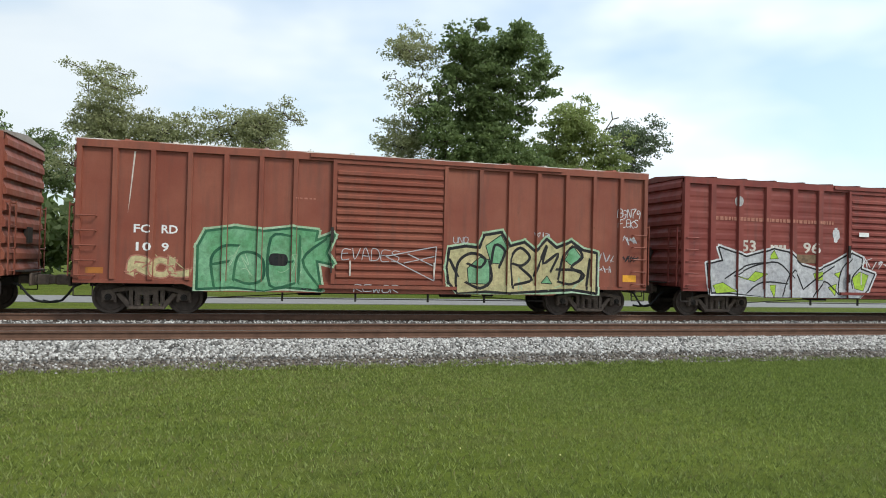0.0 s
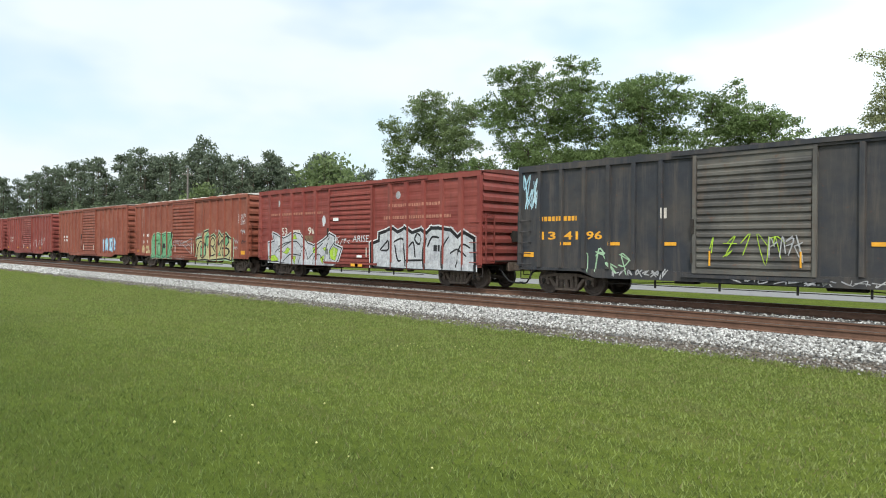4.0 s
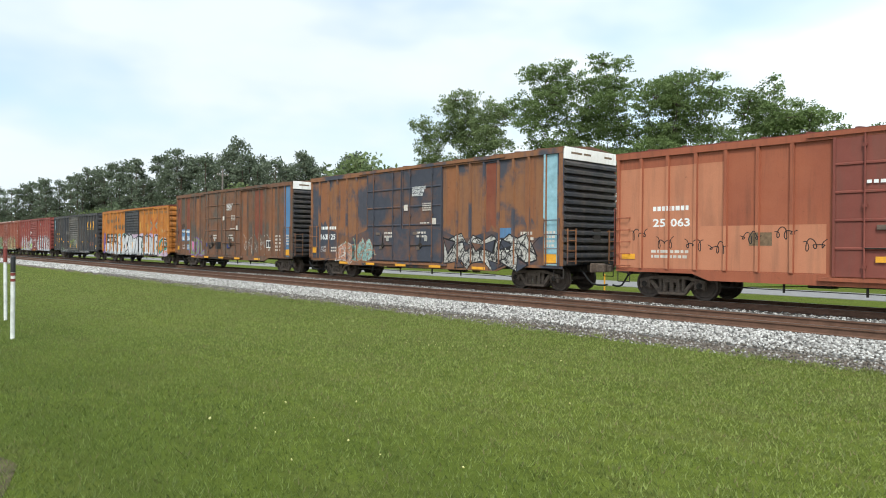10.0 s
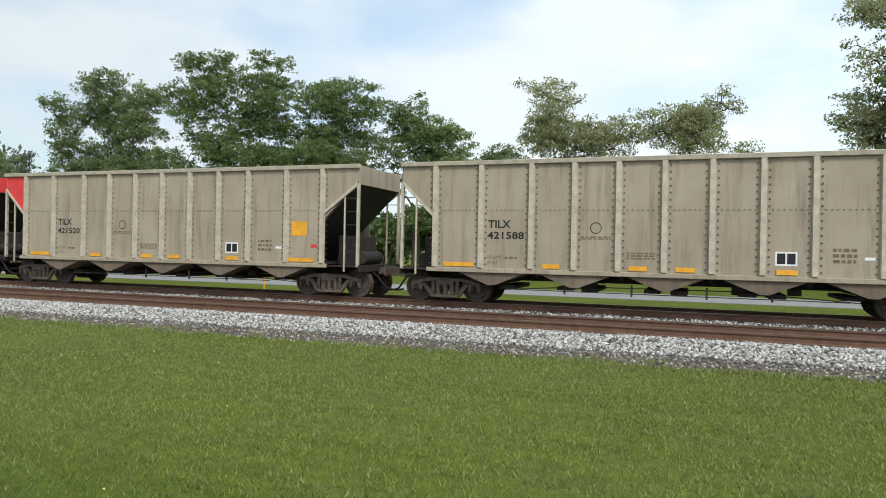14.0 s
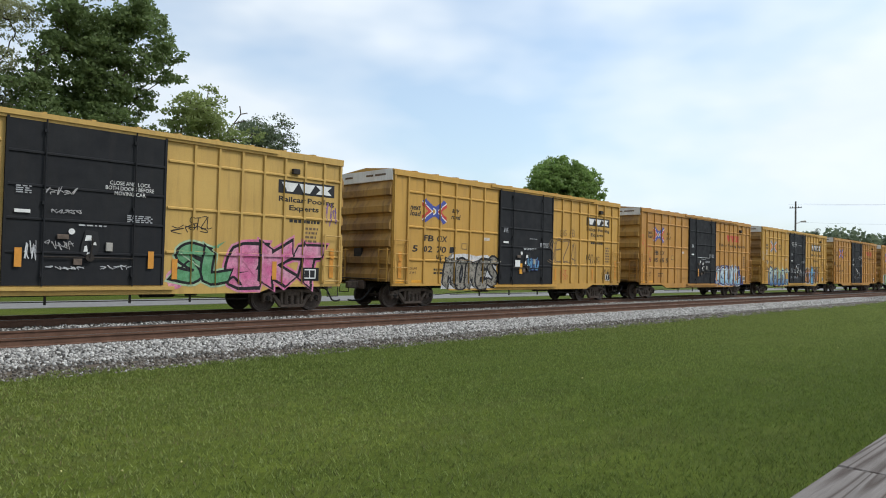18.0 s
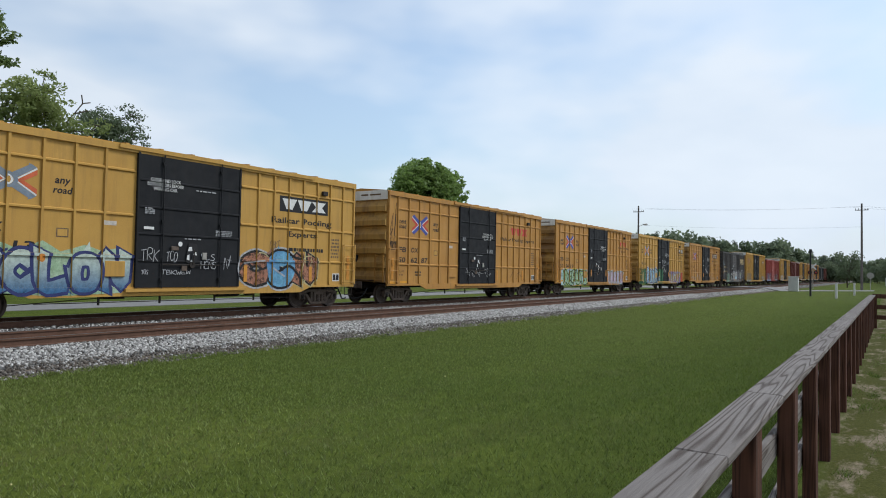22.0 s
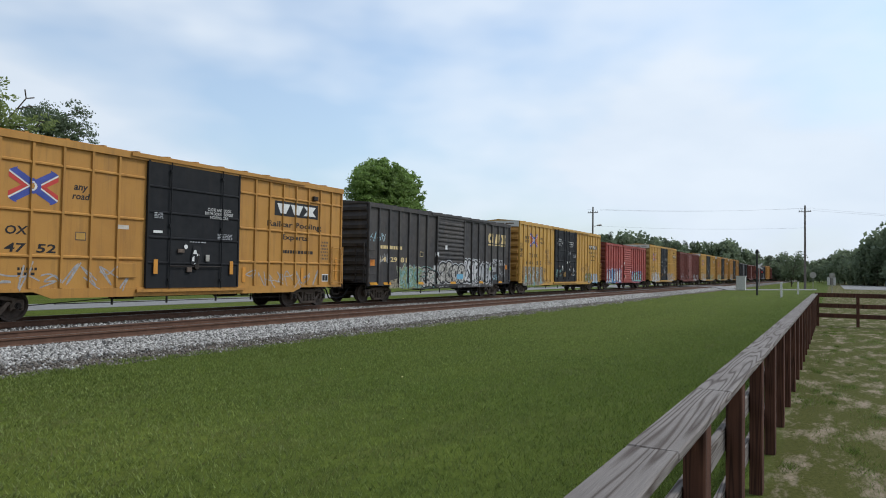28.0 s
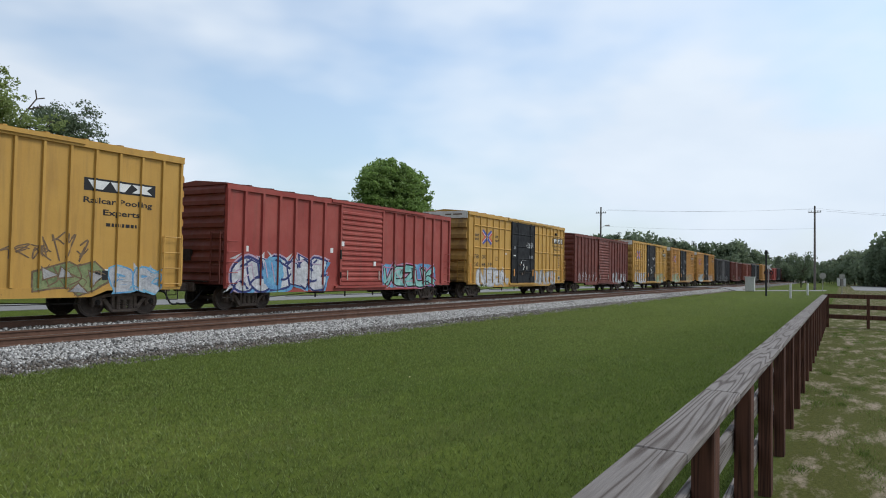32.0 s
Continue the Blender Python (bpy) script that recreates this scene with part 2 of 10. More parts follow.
PAINT = {
    "red": car_paint("paint_oxide_red", (0.205, 0.055, 0.034), (0.262, 0.088, 0.054), 0.45, (0.09, 0.05, 0.04), 0.55, 0.6),
    "red_deep": car_paint("paint_deep_red", (0.185, 0.037, 0.030), (0.25, 0.066, 0.050), 0.45, (0.08, 0.045, 0.038), 0.55, 0.6),
    "red_dark": car_paint("paint_dark_oxide", (0.13, 0.034, 0.026), (0.19, 0.055, 0.040)),
    "red_bright": car_paint("paint_faded_red", (0.30, 0.052, 0.042), (0.38, 0.090, 0.070), 0.1),
    "salmon": car_paint("paint_salmon", (0.315, 0.098, 0.050), (0.255, 0.074, 0.040), 0.5, (0.09, 0.045, 0.03), 0.6, 0.6),
    "black": car_paint("paint_charcoal", (0.030, 0.032, 0.038), (0.056, 0.050, 0.046), 0.75, (0.135, 0.105, 0.080), 0.55, 0.55, (0.42, 0.62), 0.35),
    "charcoal": car_paint("paint_warm_charcoal", (0.043, 0.040, 0.041), (0.064, 0.057, 0.053), 0.6, (0.135, 0.105, 0.080), 0.55, 0.5, (0.42, 0.62), 0.35),
    "orange": car_paint("paint_orange", (0.455, 0.178, 0.032), (0.345, 0.120, 0.026), 1.0, (0.085, 0.045, 0.03), 0.6, 0.9),
    "brown": car_paint("paint_rusty_brown", (0.165, 0.079, 0.044), (0.098, 0.078, 0.062), 1.0, (0.05, 0.046, 0.05), 0.7, 0.85, (0.47, 0.62)),
    "slate": car_paint("paint_rusty_slate", (0.23, 0.105, 0.050), (0.060, 0.062, 0.078), 1.0, (0.05, 0.05, 0.06), 0.7, 0.7, (0.50, 0.60)),
    "slate_dark": car_paint("paint_dark_slate", (0.050, 0.054, 0.070), (0.17, 0.080, 0.042), 0.6, (0.05, 0.05, 0.06), 0.7, 0.6, (0.50, 0.66)),
    "yellow": car_paint("paint_yellow", (0.56, 0.326, 0.074), (0.49, 0.276, 0.060), 0.2, (0.24, 0.14, 0.05), 0.5, 0.5),
    "mustard": car_paint("paint_mustard", (0.57, 0.372, 0.110), (0.50, 0.318, 0.090), 0.2, (0.24, 0.15, 0.06), 0.5, 0.5),
    "amber": car_paint("paint_amber", (0.50, 0.258, 0.060), (0.43, 0.210, 0.048), 0.25, (0.18, 0.10, 0.04), 0.5, 0.55),
    "pale": car_paint("paint_pale_yellow", (0.72, 0.47, 0.190), (0.66, 0.42, 0.16), 0.05, (0.35, 0.22, 0.09), 0.5, 0.3),
    "end_yellow": car_paint("paint_sooty_end", (0.46, 0.27, 0.072), (0.24, 0.135, 0.05), 0.8, (0.09, 0.06, 0.04), 0.6, 0.75, (0.44, 0.62)),
    "door_black": car_paint("paint_door_black", (0.018, 0.019, 0.022), (0.024, 0.025, 0.027), 0.05, (0.04, 0.035, 0.03), 0.65, 0.3, (0.35, 0.7), 0.15),
    "grey": car_paint("paint_aluminium_grey", (0.375, 0.318, 0.238), (0.300, 0.250, 0.180), 0.25, (0.150, 0.112, 0.076), 0.5, 0.75),
}
IRON = plain("grimy_iron", (0.030, 0.024, 0.020), 0.75, 0.4, 8)
IRON_BROWN = plain("rusty_cast_steel", (0.125, 0.094, 0.074), 0.8, 0.35, 9)
WHEEL_STEEL = plain("wheel_steel", (0.072, 0.052, 0.041), 0.6, 0.3, 10)
HOSE = plain("black_rubber", (0.012, 0.012, 0.013), 0.7, 0.2)
ROOF = car_paint("galvanised_roof", (0.33, 0.30, 0.26), (0.24, 0.20, 0.17), 0.5, (0.14, 0.10, 0.08))
WHITE = plain("white_paint", (0.74, 0.74, 0.72), 0.6, 0.10, 5)
CHALK = car_paint("chalky_white_paint", (0.84, 0.83, 0.79), (0.68, 0.64, 0.57), 0.3, (0.30, 0.24, 0.18), 0.6, 0.45)
CREAM = plain("faded_white_paint", (0.55, 0.50, 0.44), 0.7, 0.25, 7)
BLACK = plain("black_paint", (0.014, 0.014, 0.016), 0.55, 0.2, 5)
AMBER = plain("orange_yellow_paint", (0.72, 0.34, 0.03), 0.55, 0.15, 5)
SIGNAL_RED = plain("signal_red_paint", (0.62, 0.045, 0.045), 0.5, 0.12, 4)
LOGO_RED = plain("logo_red_paint", (0.55, 0.055, 0.045), 0.55, 0.15, 4)
LOGO_BLUE = plain("logo_blue_paint", (0.06, 0.085, 0.34), 0.55, 0.15, 4)
PALE_BLUE = plain("faded_blue_paint", (0.25, 0.42, 0.48), 0.6, 0.2, 4)
BAND_BLUE = car_paint("band_blue_paint", (0.065, 0.17, 0.34), (0.10, 0.20, 0.34), 0.5)
FADED_RED = plain("faded_orange_red_paint", (0.60, 0.13, 0.05), 0.6, 0.2, 4)
RIVET = plain("dark_rivet", (0.085, 0.070, 0.055), 0.7, 0.3, 9)
# darker than the sides: grime plus the underside's shade put into the colour
CHUTE = car_paint("paint_grimy_shaded_chute", (0.20, 0.155, 0.112), (0.125, 0.092, 0.066), 0.4, (0.07, 0.05, 0.038), 0.6, 0.7)
RIB = plain("pale_beige_aluminium", (0.47, 0.415, 0.325), 0.5, 0.2, 5, 0.1)
GALV = plain("galvanised_steel", (0.385, 0.365, 0.33), 0.5, 0.2, 6, 0.2)
WORN_BLACK = car_paint("paint_worn_black_door", (0.120, 0.112, 0.098), (0.070, 0.066, 0.062), 0.9, (0.13, 0.085, 0.055), 0.6, 0.6, (0.44, 0.60))
DARK_RED = car_paint("paint_door_maroon", (0.165, 0.045, 0.034), (0.22, 0.066, 0.048), 0.3)
GHOST = plain("worn_letter_paint", (0.36, 0.15, 0.105), 0.7, 0.4, 12)
SLATE_LETTER = plain("worn_dark_letter_paint", (0.16, 0.105, 0.06), 0.7, 0.35, 9)

# ---- lettering and spray paint, laid on the relief of a wagon's side ----
TYPE = {}
RELIEF = {}
LEDGES = {}


def set_type(wanted):
    """Flat outlines of words and letters, kept in TYPE as points (x, z) and faces."""
    made = []
    for key in sorted(wanted):
        text, offset = key
        cu = bpy.data.curves.new("type", "FONT")
        cu.body, cu.offset, cu.resolution_u = text, offset, 2
        made.append((key, new("type", cu)))
    bpy.context.view_layer.update()
    graph = bpy.context.evaluated_depsgraph_get()
    for key, ob in made:
        me = bpy.data.meshes.new_from_object(ob.evaluated_get(graph))
        pts = np.zeros(len(me.vertices) * 3)
        me.vertices.foreach_get("co", pts)
        TYPE[key] = (pts.reshape(-1, 3)[:, :2], [tuple(p.vertices) for p in me.polygons])
        bpy.data.meshes.remove(me)
    for key, ob in made:
        cu = ob.data
        bpy.data.objects.remove(ob)
        bpy.data.curves.remove(cu)


def decal(thing, name, flat, material, lift, label=""):
    """Lays a flat shape on the near side, in and out over posts and doors."""
    side, half, zones = RELIEF[thing.name]
    pts, faces = flat
    bm = bmesh.new()
    vs = [bm.verts.new((p[0] - half, -p[2] if len(p) > 2 else 0.0, p[1])) for p in pts]
    for q in faces:
        if len(set(q)) > 2:
            try:
                bm.faces.new([vs[i] for i in q])
            except ValueError:
                pass
    wide = [q for q in bm.faces if len(q.verts) > 4]
    if wide:
        bm.normal_update()
        bmesh.ops.triangulate(bm, faces=wide)
    lo, hi = min(p[0] for p in pts) - half, max(p[0] for p in pts) - half
    cuts = set()
    for a, b, d in zones:
        for e in (a - half, b - half):
            if lo < e < hi:
                cut = bmesh.ops.bisect_plane(bm, geom=bm.verts[:] + bm.edges[:] + bm.faces[:], plane_co=(e, 0, 0), plane_no=(1, 0, 0))
                cuts.update(g for g in cut["geom_cut"] if isinstance(g, bmesh.types.BMEdge))
    shelves = LEDGES.get(thing.name, ())
    zlo, zhi = min(p[1] for p in pts), max(p[1] for p in pts)
    for a, b, d in shelves:
        for e in (a, b):
            if zlo < e < zhi:
                bmesh.ops.bisect_plane(bm, geom=bm.verts[:] + bm.edges[:] + bm.faces[:], plane_co=(0, 0, e), plane_no=(0, 0, 1))
    xs, zs = [k - half for a, b, d in zones for k in (a, b)], [k for a, b, d in shelves for k in (a, b)]
    cuts = [e for e in bm.edges if any(abs(e.verts[0].co.x - k) < 1e-5 and abs(e.verts[1].co.x - k) < 1e-5 for k in xs)
            or any(abs(e.verts[0].co.z - k) < 1e-5 and abs(e.verts[1].co.z - k) < 1e-5 for k in zs)]
    if cuts:
        bmesh.ops.split_edges(bm, edges=cuts)
    for v in bm.verts:
        mid = v.link_faces[0].calc_center_median() if v.link_faces else v.co
        d = 0.0
        for a, b, k in zones:
            if a <= mid.x + half <= b:
                d = max(d, k)
        for a, b, k in shelves:
            if a <= mid.z <= b:
                d = max(d, k)
        v.co.y += side - d - lift
    bmesh.ops.delete(bm, geom=[v for v in bm.verts if not v.link_faces], context="VERTS")
    for q in bm.faces:
        q.normal_update()
        if q.normal.y > 0:
            q.normal_flip()
    me = bpy.data.meshes.new(name)
    bm.to_mesh(me)
    bm.free()
    me.materials.append(material)
    return part(name, me, None, thing, label)


def boxed(flat, x0, x1, z0, z1, slant=0.0):
    pts, faces = flat
    lo, hi = pts.min(0), pts.max(0)
    q = (pts - lo) / np.maximum(hi - lo, 1e-6)
    out = np.empty_like(q)
    out[:, 1] = z0 + q[:, 1] * (z1 - z0)
    out[:, 0] = x0 + q[:, 0] * (x1 - x0) + slant * (out[:, 1] - z0)
    return out, faces


def write(thing, text, x0, x1, z0, z1, material, slant=0.0, lift=0.005, bold=0.0, label=""):
    return decal(thing, "lettering", boxed(TYPE[(text, bold)], x0, x1, z0, z1, slant), material, lift, label)


def patch(thing, name, outline, material, lift=0.004, label=""):
    return decal(thing, name, (np.array(outline, float), [tuple(range(len(outline)))]), material, lift, label)


def rect(x0, x1, z0, z1):
    return [(x0, z0), (x1, z0), (x1, z1), (x0, z1)]


def bars(thing, x0, x1, z0, z1, rows, material, name="stencil", seed=0):
    """Small writing that cannot be read: rows of short bars."""
    rng = random.Random(seed)
    pts, faces = [], []
    step = (z1 - z0) / rows
    for r in range(rows):
        x = x0
        while x < x1 - 0.04:
            w = rng.uniform(0.05, 0.16)
            e = min(x + w, x1)
            z = z1 - (r + 1) * step + step * 0.2
            i = len(pts)
            pts += [(x, z), (e, z), (e, z + step * 0.55), (x, z + step * 0.55)]
            faces.append((i, i + 1, i + 2, i + 3))
            x = e + 0.04
    return decal(thing, name, (np.array(pts), faces), material, 0.005)


def cloud(x0, x1, z0, z1, seed, rough=0.16, n=0):
    """The edge of a sprayed cloud: scallops round a soft-cornered field."""
    rng = random.Random(seed)
    w, h = x1 - x0, z1 - z0
    loop = 2 * (w + h)
    n = n or max(20, int(loop / 0.16))
    out, swell = [], 0.0
    for i in range(n):
        s = loop * i / n
        if s < w:
            x, z = x0 + s, z0
        elif s < w + h:
            x, z = x1, z0 + s - w
        elif s < 2 * w + h:
            x, z = x1 - (s - w - h), z1
        else:
            x, z = x0, z1 - (s - 2 * w - h)
        swell = 0.6 * swell + rng.uniform(-rough, rough)
        fx, fz = (x - (x0 + x1) / 2) / (w / 2), (z - (z0 + z1) / 2) / (h / 2)
        pull = 0.30 * max(0.0, abs(fx) - (1 - h / w * 0.8 if w > h else 0.3)) * abs(fz)
        out.append((x - fx * (pull + swell * 0.35) * h * 0.8, max(0.62, z - fz * (pull + swell * 0.5) * h * 0.6)))
    return out


SKELETON = {
    "A": "0,0 .3,.95 .6,.95 1,0|.2,.35 .8,.35", "B": "0,0 0,1 .8,.9 .7,.55 .2,.5|.2,.5 .9,.45 .9,.05 0,0", "C": "1,.85 .5,1 .05,.7 .05,.3 .5,0 1,.15",
    "D": "0,0 0,1 .7,.95 1,.5 .7,.05 0,0", "E": "1,.95 .1,.95 .05,.05 1,.05|.1,.5 .8,.55", "F": "1,.95 .1,.9 .05,0|.1,.5 .8,.55", "G": "1,.85 .5,1 .05,.6 .2,.1 .8,0 1,.4 .55,.45",
    "H": "0,1 .05,0|1,1 .95,0|0,.5 1,.5", "I": "0,1 1,.95|.5,1 .5,0|0,.05 1,0", "K": "0,1 .05,0|1,1 .15,.5 1,0", "L": "0,1 .05,.05 1,.08", "M": "0,0 .1,1 .5,.4 .9,1 1,0",
    "N": "0,0 .05,1 .95,.05 1,1", "O": "0,.5 .2,.95 .8,.95 1,.5 .8,.05 .2,.05 0,.5", "P": "0,0 .05,1 .9,.9 .9,.5 .1,.45", "R": "0,0 .05,1 .9,.9 .85,.55 .15,.45 1,0",
    "S": "1,.9 .4,1 .05,.75 .5,.5 1,.3 .7,.0 0,.08", "T": "0,.95 1,1|.5,.95 .45,0", "U": "0,1 .05,.2 .5,0 .95,.2 1,1", "V": "0,1 .45,0 1,1", "W": "0,1 .2,0 .5,.6 .8,0 1,1",
    "X": "0,1 1,0|1,1 0,0", "Y": "0,1 .5,.5 1,1|.5,.5 .45,0", "Z": "0,.95 1,.95 .05,.05 1,.05", "+": "0,.5 1,.5|.5,1 .5,0",
    "7": "0,.95 1,1 .45,.5 .35,0", "9": "1,.8 .5,1 .1,.75 .5,.5 1,.8 .8,0"}


def ribbon(path, width, flare, pts, faces, extra):
    """Adds a thick stroke along a path, swelling towards its ends."""
    path = [np.array(p, float) for p in path]
    fine = []
    for i in range(len(path) - 1):
        p0, p1, p2, p3 = path[max(i - 1, 0)], path[i], path[i + 1], path[min(i + 2, len(path) - 1)]
        for k in range(4):
            t = k / 4
            fine.append(0.5 * (2 * p1 + (p2 - p0) * t + (2 * p0 - 5 * p1 + 4 * p2 - p3) * t * t + (3 * p1 - p0 - 3 * p2 + p3) * t ** 3))
    fine.append(path[-1])
    n, first = len(fine), len(pts)
    for i, p in enumerate(fine):
        d = fine[min(i + 1, n - 1)] - fine[max(i - 1, 0)]
        d = d / (np.linalg.norm(d) + 1e-9)
        f = i / (n - 1)
        w = width / 2 * (1.0 + flare * (abs(f - 0.5) * 2) ** 2)
        if i == 0:
            p = p - d * width * 0.32
        elif i == n - 1:
            p = p + d * width * 0.32
        for s in (-1, 1):
            skew = 0.28 * width * s if i in (0, n - 1) else 0.0
            pts.append((p[0] - s * d[1] * w + d[0] * skew, max(0.63, p[1] + s * d[0] * w + d[1] * skew), extra + 0.000012 * i))
    faces += [(first + 2 * i, first + 2 * i + 2, first + 2 * i + 3, first + 2 * i + 1) for i in range(n - 1)]


def graffiti(thing, word, x0, x1, z0, z1, fill, line, back=None, seed=1, slant=0.0, shade=None, edge=None, label="", fat=1.0, wild=1.0):
    """A sprayed piece: a cloud of background, then swollen, overlapping strokes with dark edges, and thin lines over them."""
    rng = random.Random(seed)
    if back:
        patch(thing, "spray_cloud", cloud(x0 - 0.12, x1 + 0.12, z0, z1 + 0.1, seed), back, 0.004)
    n = len(word)
    w, h = (x1 - x0) / n, z1 - z0
    thick = fat * min(0.27 * h, 0.30 * w)
    rim = max(0.035, 0.07 * h)
    spine = []
    for i, ch in enumerate(word):
        a, b = x0 + i * w - 0.04 * w + thick / 2, x0 + (i + 1) * w + 0.06 * w - thick / 2
        lo, hi = z0 + thick * 0.5 + rng.uniform(-0.04, 0.08) * h, z1 - thick * 0.5 + rng.uniform(-0.12, 0.06) * h
        tilt = wild * rng.uniform(-0.22, 0.22) + slant
        strokes = []
        for chunk in SKELETON[ch].split("|"):
            path = []
            for pair in chunk.split(" "):
                u, v = (float(k) for k in pair.split(","))
                u, v = u + wild * rng.uniform(-0.10, 0.10), v + wild * rng.uniform(-0.07, 0.07)
                z = lo + (hi - lo) * v
                path.append((a + (b - a) * u + tilt * (z - lo), z))
            strokes.append((path, rng.uniform(-0.15, 0.55)))
        base = 0.0058 + 0.0026 * (i % 4)
        layers = [("outline", line, thick + 2 * rim, base, 0, 0), ("letter", fill, thick, base + 0.0011, 0, 0)]
        if edge:
            layers.insert(0, ("outline", edge, thick + 3.4 * rim, 0.0047, 0, 0))
        if shade:
            layers.insert(0, ("shadow", shade, thick + 2 * rim, 0.0051, 0.11 * h, -0.07 * h))
        for name, mat, width, lift, ox, oz in layers:
            pts, faces = [], []
            for k, (path, flare) in enumerate(strokes):
                ribbon([(p[0] + ox, p[1] + oz) for p in path], width, flare * 0.7, pts, faces, 0.0002 * k)
            decal(thing, name, (np.array(pts), faces), mat, lift, label if name == "letter" and i == 0 else "")
        spine.append([p for path, f in strokes for p in path])
    # barbs that fly off the letters, cuts across them, and a thin line of shine
    pts, faces = [], []
    for k in range(int((n + 2) * wild) + 1):
        cx, up = x0 + (x1 - x0) * rng.random(), rng.random() < 0.6
        cz, s = (z1 - 0.10 * h, 1) if up else (z0 + 0.16 * h, -1)
        i0 = len(pts)
        lean = rng.uniform(-0.35, 0.35) * h
        pts += [(cx - 0.12 * h, max(0.63, cz)), (cx + 0.10 * h, max(0.63, cz)), (cx + lean, max(0.63, cz + s * rng.uniform(0.16, 0.30) * h))]
        faces.append((i0, i0 + 1, i0 + 2))
    decal(thing, "spike", (np.array(pts), faces), fill, 0.0054)
    for name, mat, width, lift in (("cut", line, 0.16 * thick + 0.012, 0.0158), ("shine", edge or shade or fill, 0.10 * thick + 0.010, 0.0182)):
        pts, faces = [], []
        for k, run in enumerate(spine * 2 if wild > 0.5 else spine[:1]):
            j = rng.randrange(len(run))
            q = run[j]
            if name == "cut":
                r = rng.uniform(0.5, 1.1) * thick
                ribbon([(q[0] - r, q[1] + rng.uniform(-r, r)), (q[0], q[1] + 0.2 * r), (q[0] + r, q[1] + rng.uniform(-r, r))], width, 0.0, pts, faces, 0.00012 * k)
            else:
                d = rim * 0.6
                p = run[min(j + 1, len(run) - 1)]
                q = run[max(j - 1, 0)]
                ribbon([(q[0] - d, q[1] + d), ((q[0] + p[0]) / 2 - d, (q[1] + p[1]) / 2 + d), (p[0] - d, p[1] + d)], width, 0.0, pts, faces, 0.00012 * k)
        decal(thing, name, (np.array(pts), faces), mat, lift)


def jagged(thing, x0, x1, z0, z1, fill, line, rim, seed, accents=(), rough=0.42, step=0.42, label=""):
    """A wild sprayed piece: one jagged field with a dark edge and a pale rim, inner lines and sharp accents."""
    rng = random.Random(seed)
    n = max(4, int((x1 - x0) / step))
    rows = []
    for i in range(n + 1):
        f = i / n
        x = x0 + (x1 - x0) * f + (rng.uniform(-0.3, 0.3) * step if 0 < i < n else 0.0)
        end = 0.5 if i in (0, n) else 0.0
        top = z1 - (rng.uniform(0.35, 1.0) * rough if i % 2 else rng.uniform(0.0, 0.3 * rough)) * (z1 - z0) - end * (z1 - z0) * 0.6
        low = z0 + ((rng.uniform(0.10, 0.26) if i % 3 else 0.0) + end * 0.3) * (z1 - z0)
        rows.append((x, low, top))
    for name, mat, grow, lift, lab in (("outline", rim, 0.085, 0.0050, ""), ("outline", line, 0.050, 0.0056, ""), ("spray_field", fill, 0.0, 0.0062, label)):
        if mat is None:
            continue
        pts, faces = [], []
        for i, (x, low, top) in enumerate(rows):
            g = -grow if i == 0 else grow if i == n else 0.0
            pts += [(x + g, max(0.63, low - grow)), (x + g, top + grow)]
        faces = [(2 * i, 2 * i + 2, 2 * i + 3, 2 * i + 1) for i in range(n)]
        decal(thing, name, (np.array(pts), faces), mat, lift, lab)
    pts, faces = [], []
    h = z1 - z0
    for i in range(1, n):
        x, low, top = rows[i]
        if i % 2:
            q = [(x, top), (x + rng.uniform(-0.3, 0.3) * h, top - 0.35 * h), (x + rng.uniform(-0.35, 0.35) * h, top - 0.55 * h)]
        else:
            q = [(x - 0.25 * h, low + rng.uniform(0.2, 0.5) * h), (x, low + rng.uniform(0.3, 0.6) * h), (x + 0.35 * h, low + rng.uniform(0.1, 0.6) * h)]
        ribbon(q, 0.030 + 0.03 * rng.random(), -0.4, pts, faces, 0.0002 * (i % 4))
        ribbon([(x - 0.1 * h, low), (x + rng.uniform(-0.3, 0.3) * h, low + 0.4 * h), (x + rng.uniform(-0.2, 0.5) * h, low + rng.uniform(0.3, 0.7) * h)], 0.025, 0.0, pts, faces, 0.0002 * (i % 4) + 0.0001)
    decal(thing, "cut", (np.array(pts), faces), line, 0.0088)
    for k, mat in enumerate(accents):
        for j in range(max(3, int(0.8 * n))):
            u, z, s = x0 + (x1 - x0) * (j + rng.uniform(0.3, 0.9)) / (0.8 * n + 0.3), rng.choice((z0 + 0.14 * h, z0 + 0.5 * h, z0 + 0.65 * h)), rng.uniform(0.10, 0.22) * h
            a = rng.uniform(0, 6.28)
            tri = [(u + s * math.cos(a + q) * 1.5, max(0.63, z + s * math.sin(a + q))) for q in (0, 2.0, 3.7)]
            patch(thing, "spray_wedge", [(u + (p[0] - u) * 1.35, max(0.63, z + (p[1] - z) * 1.35)) for p in tri], line, 0.0070 + 0.0004 * (j % 3))
            patch(thing, "spray_wedge", tri, mat, 0.0092 + 0.0004 * (j % 3))


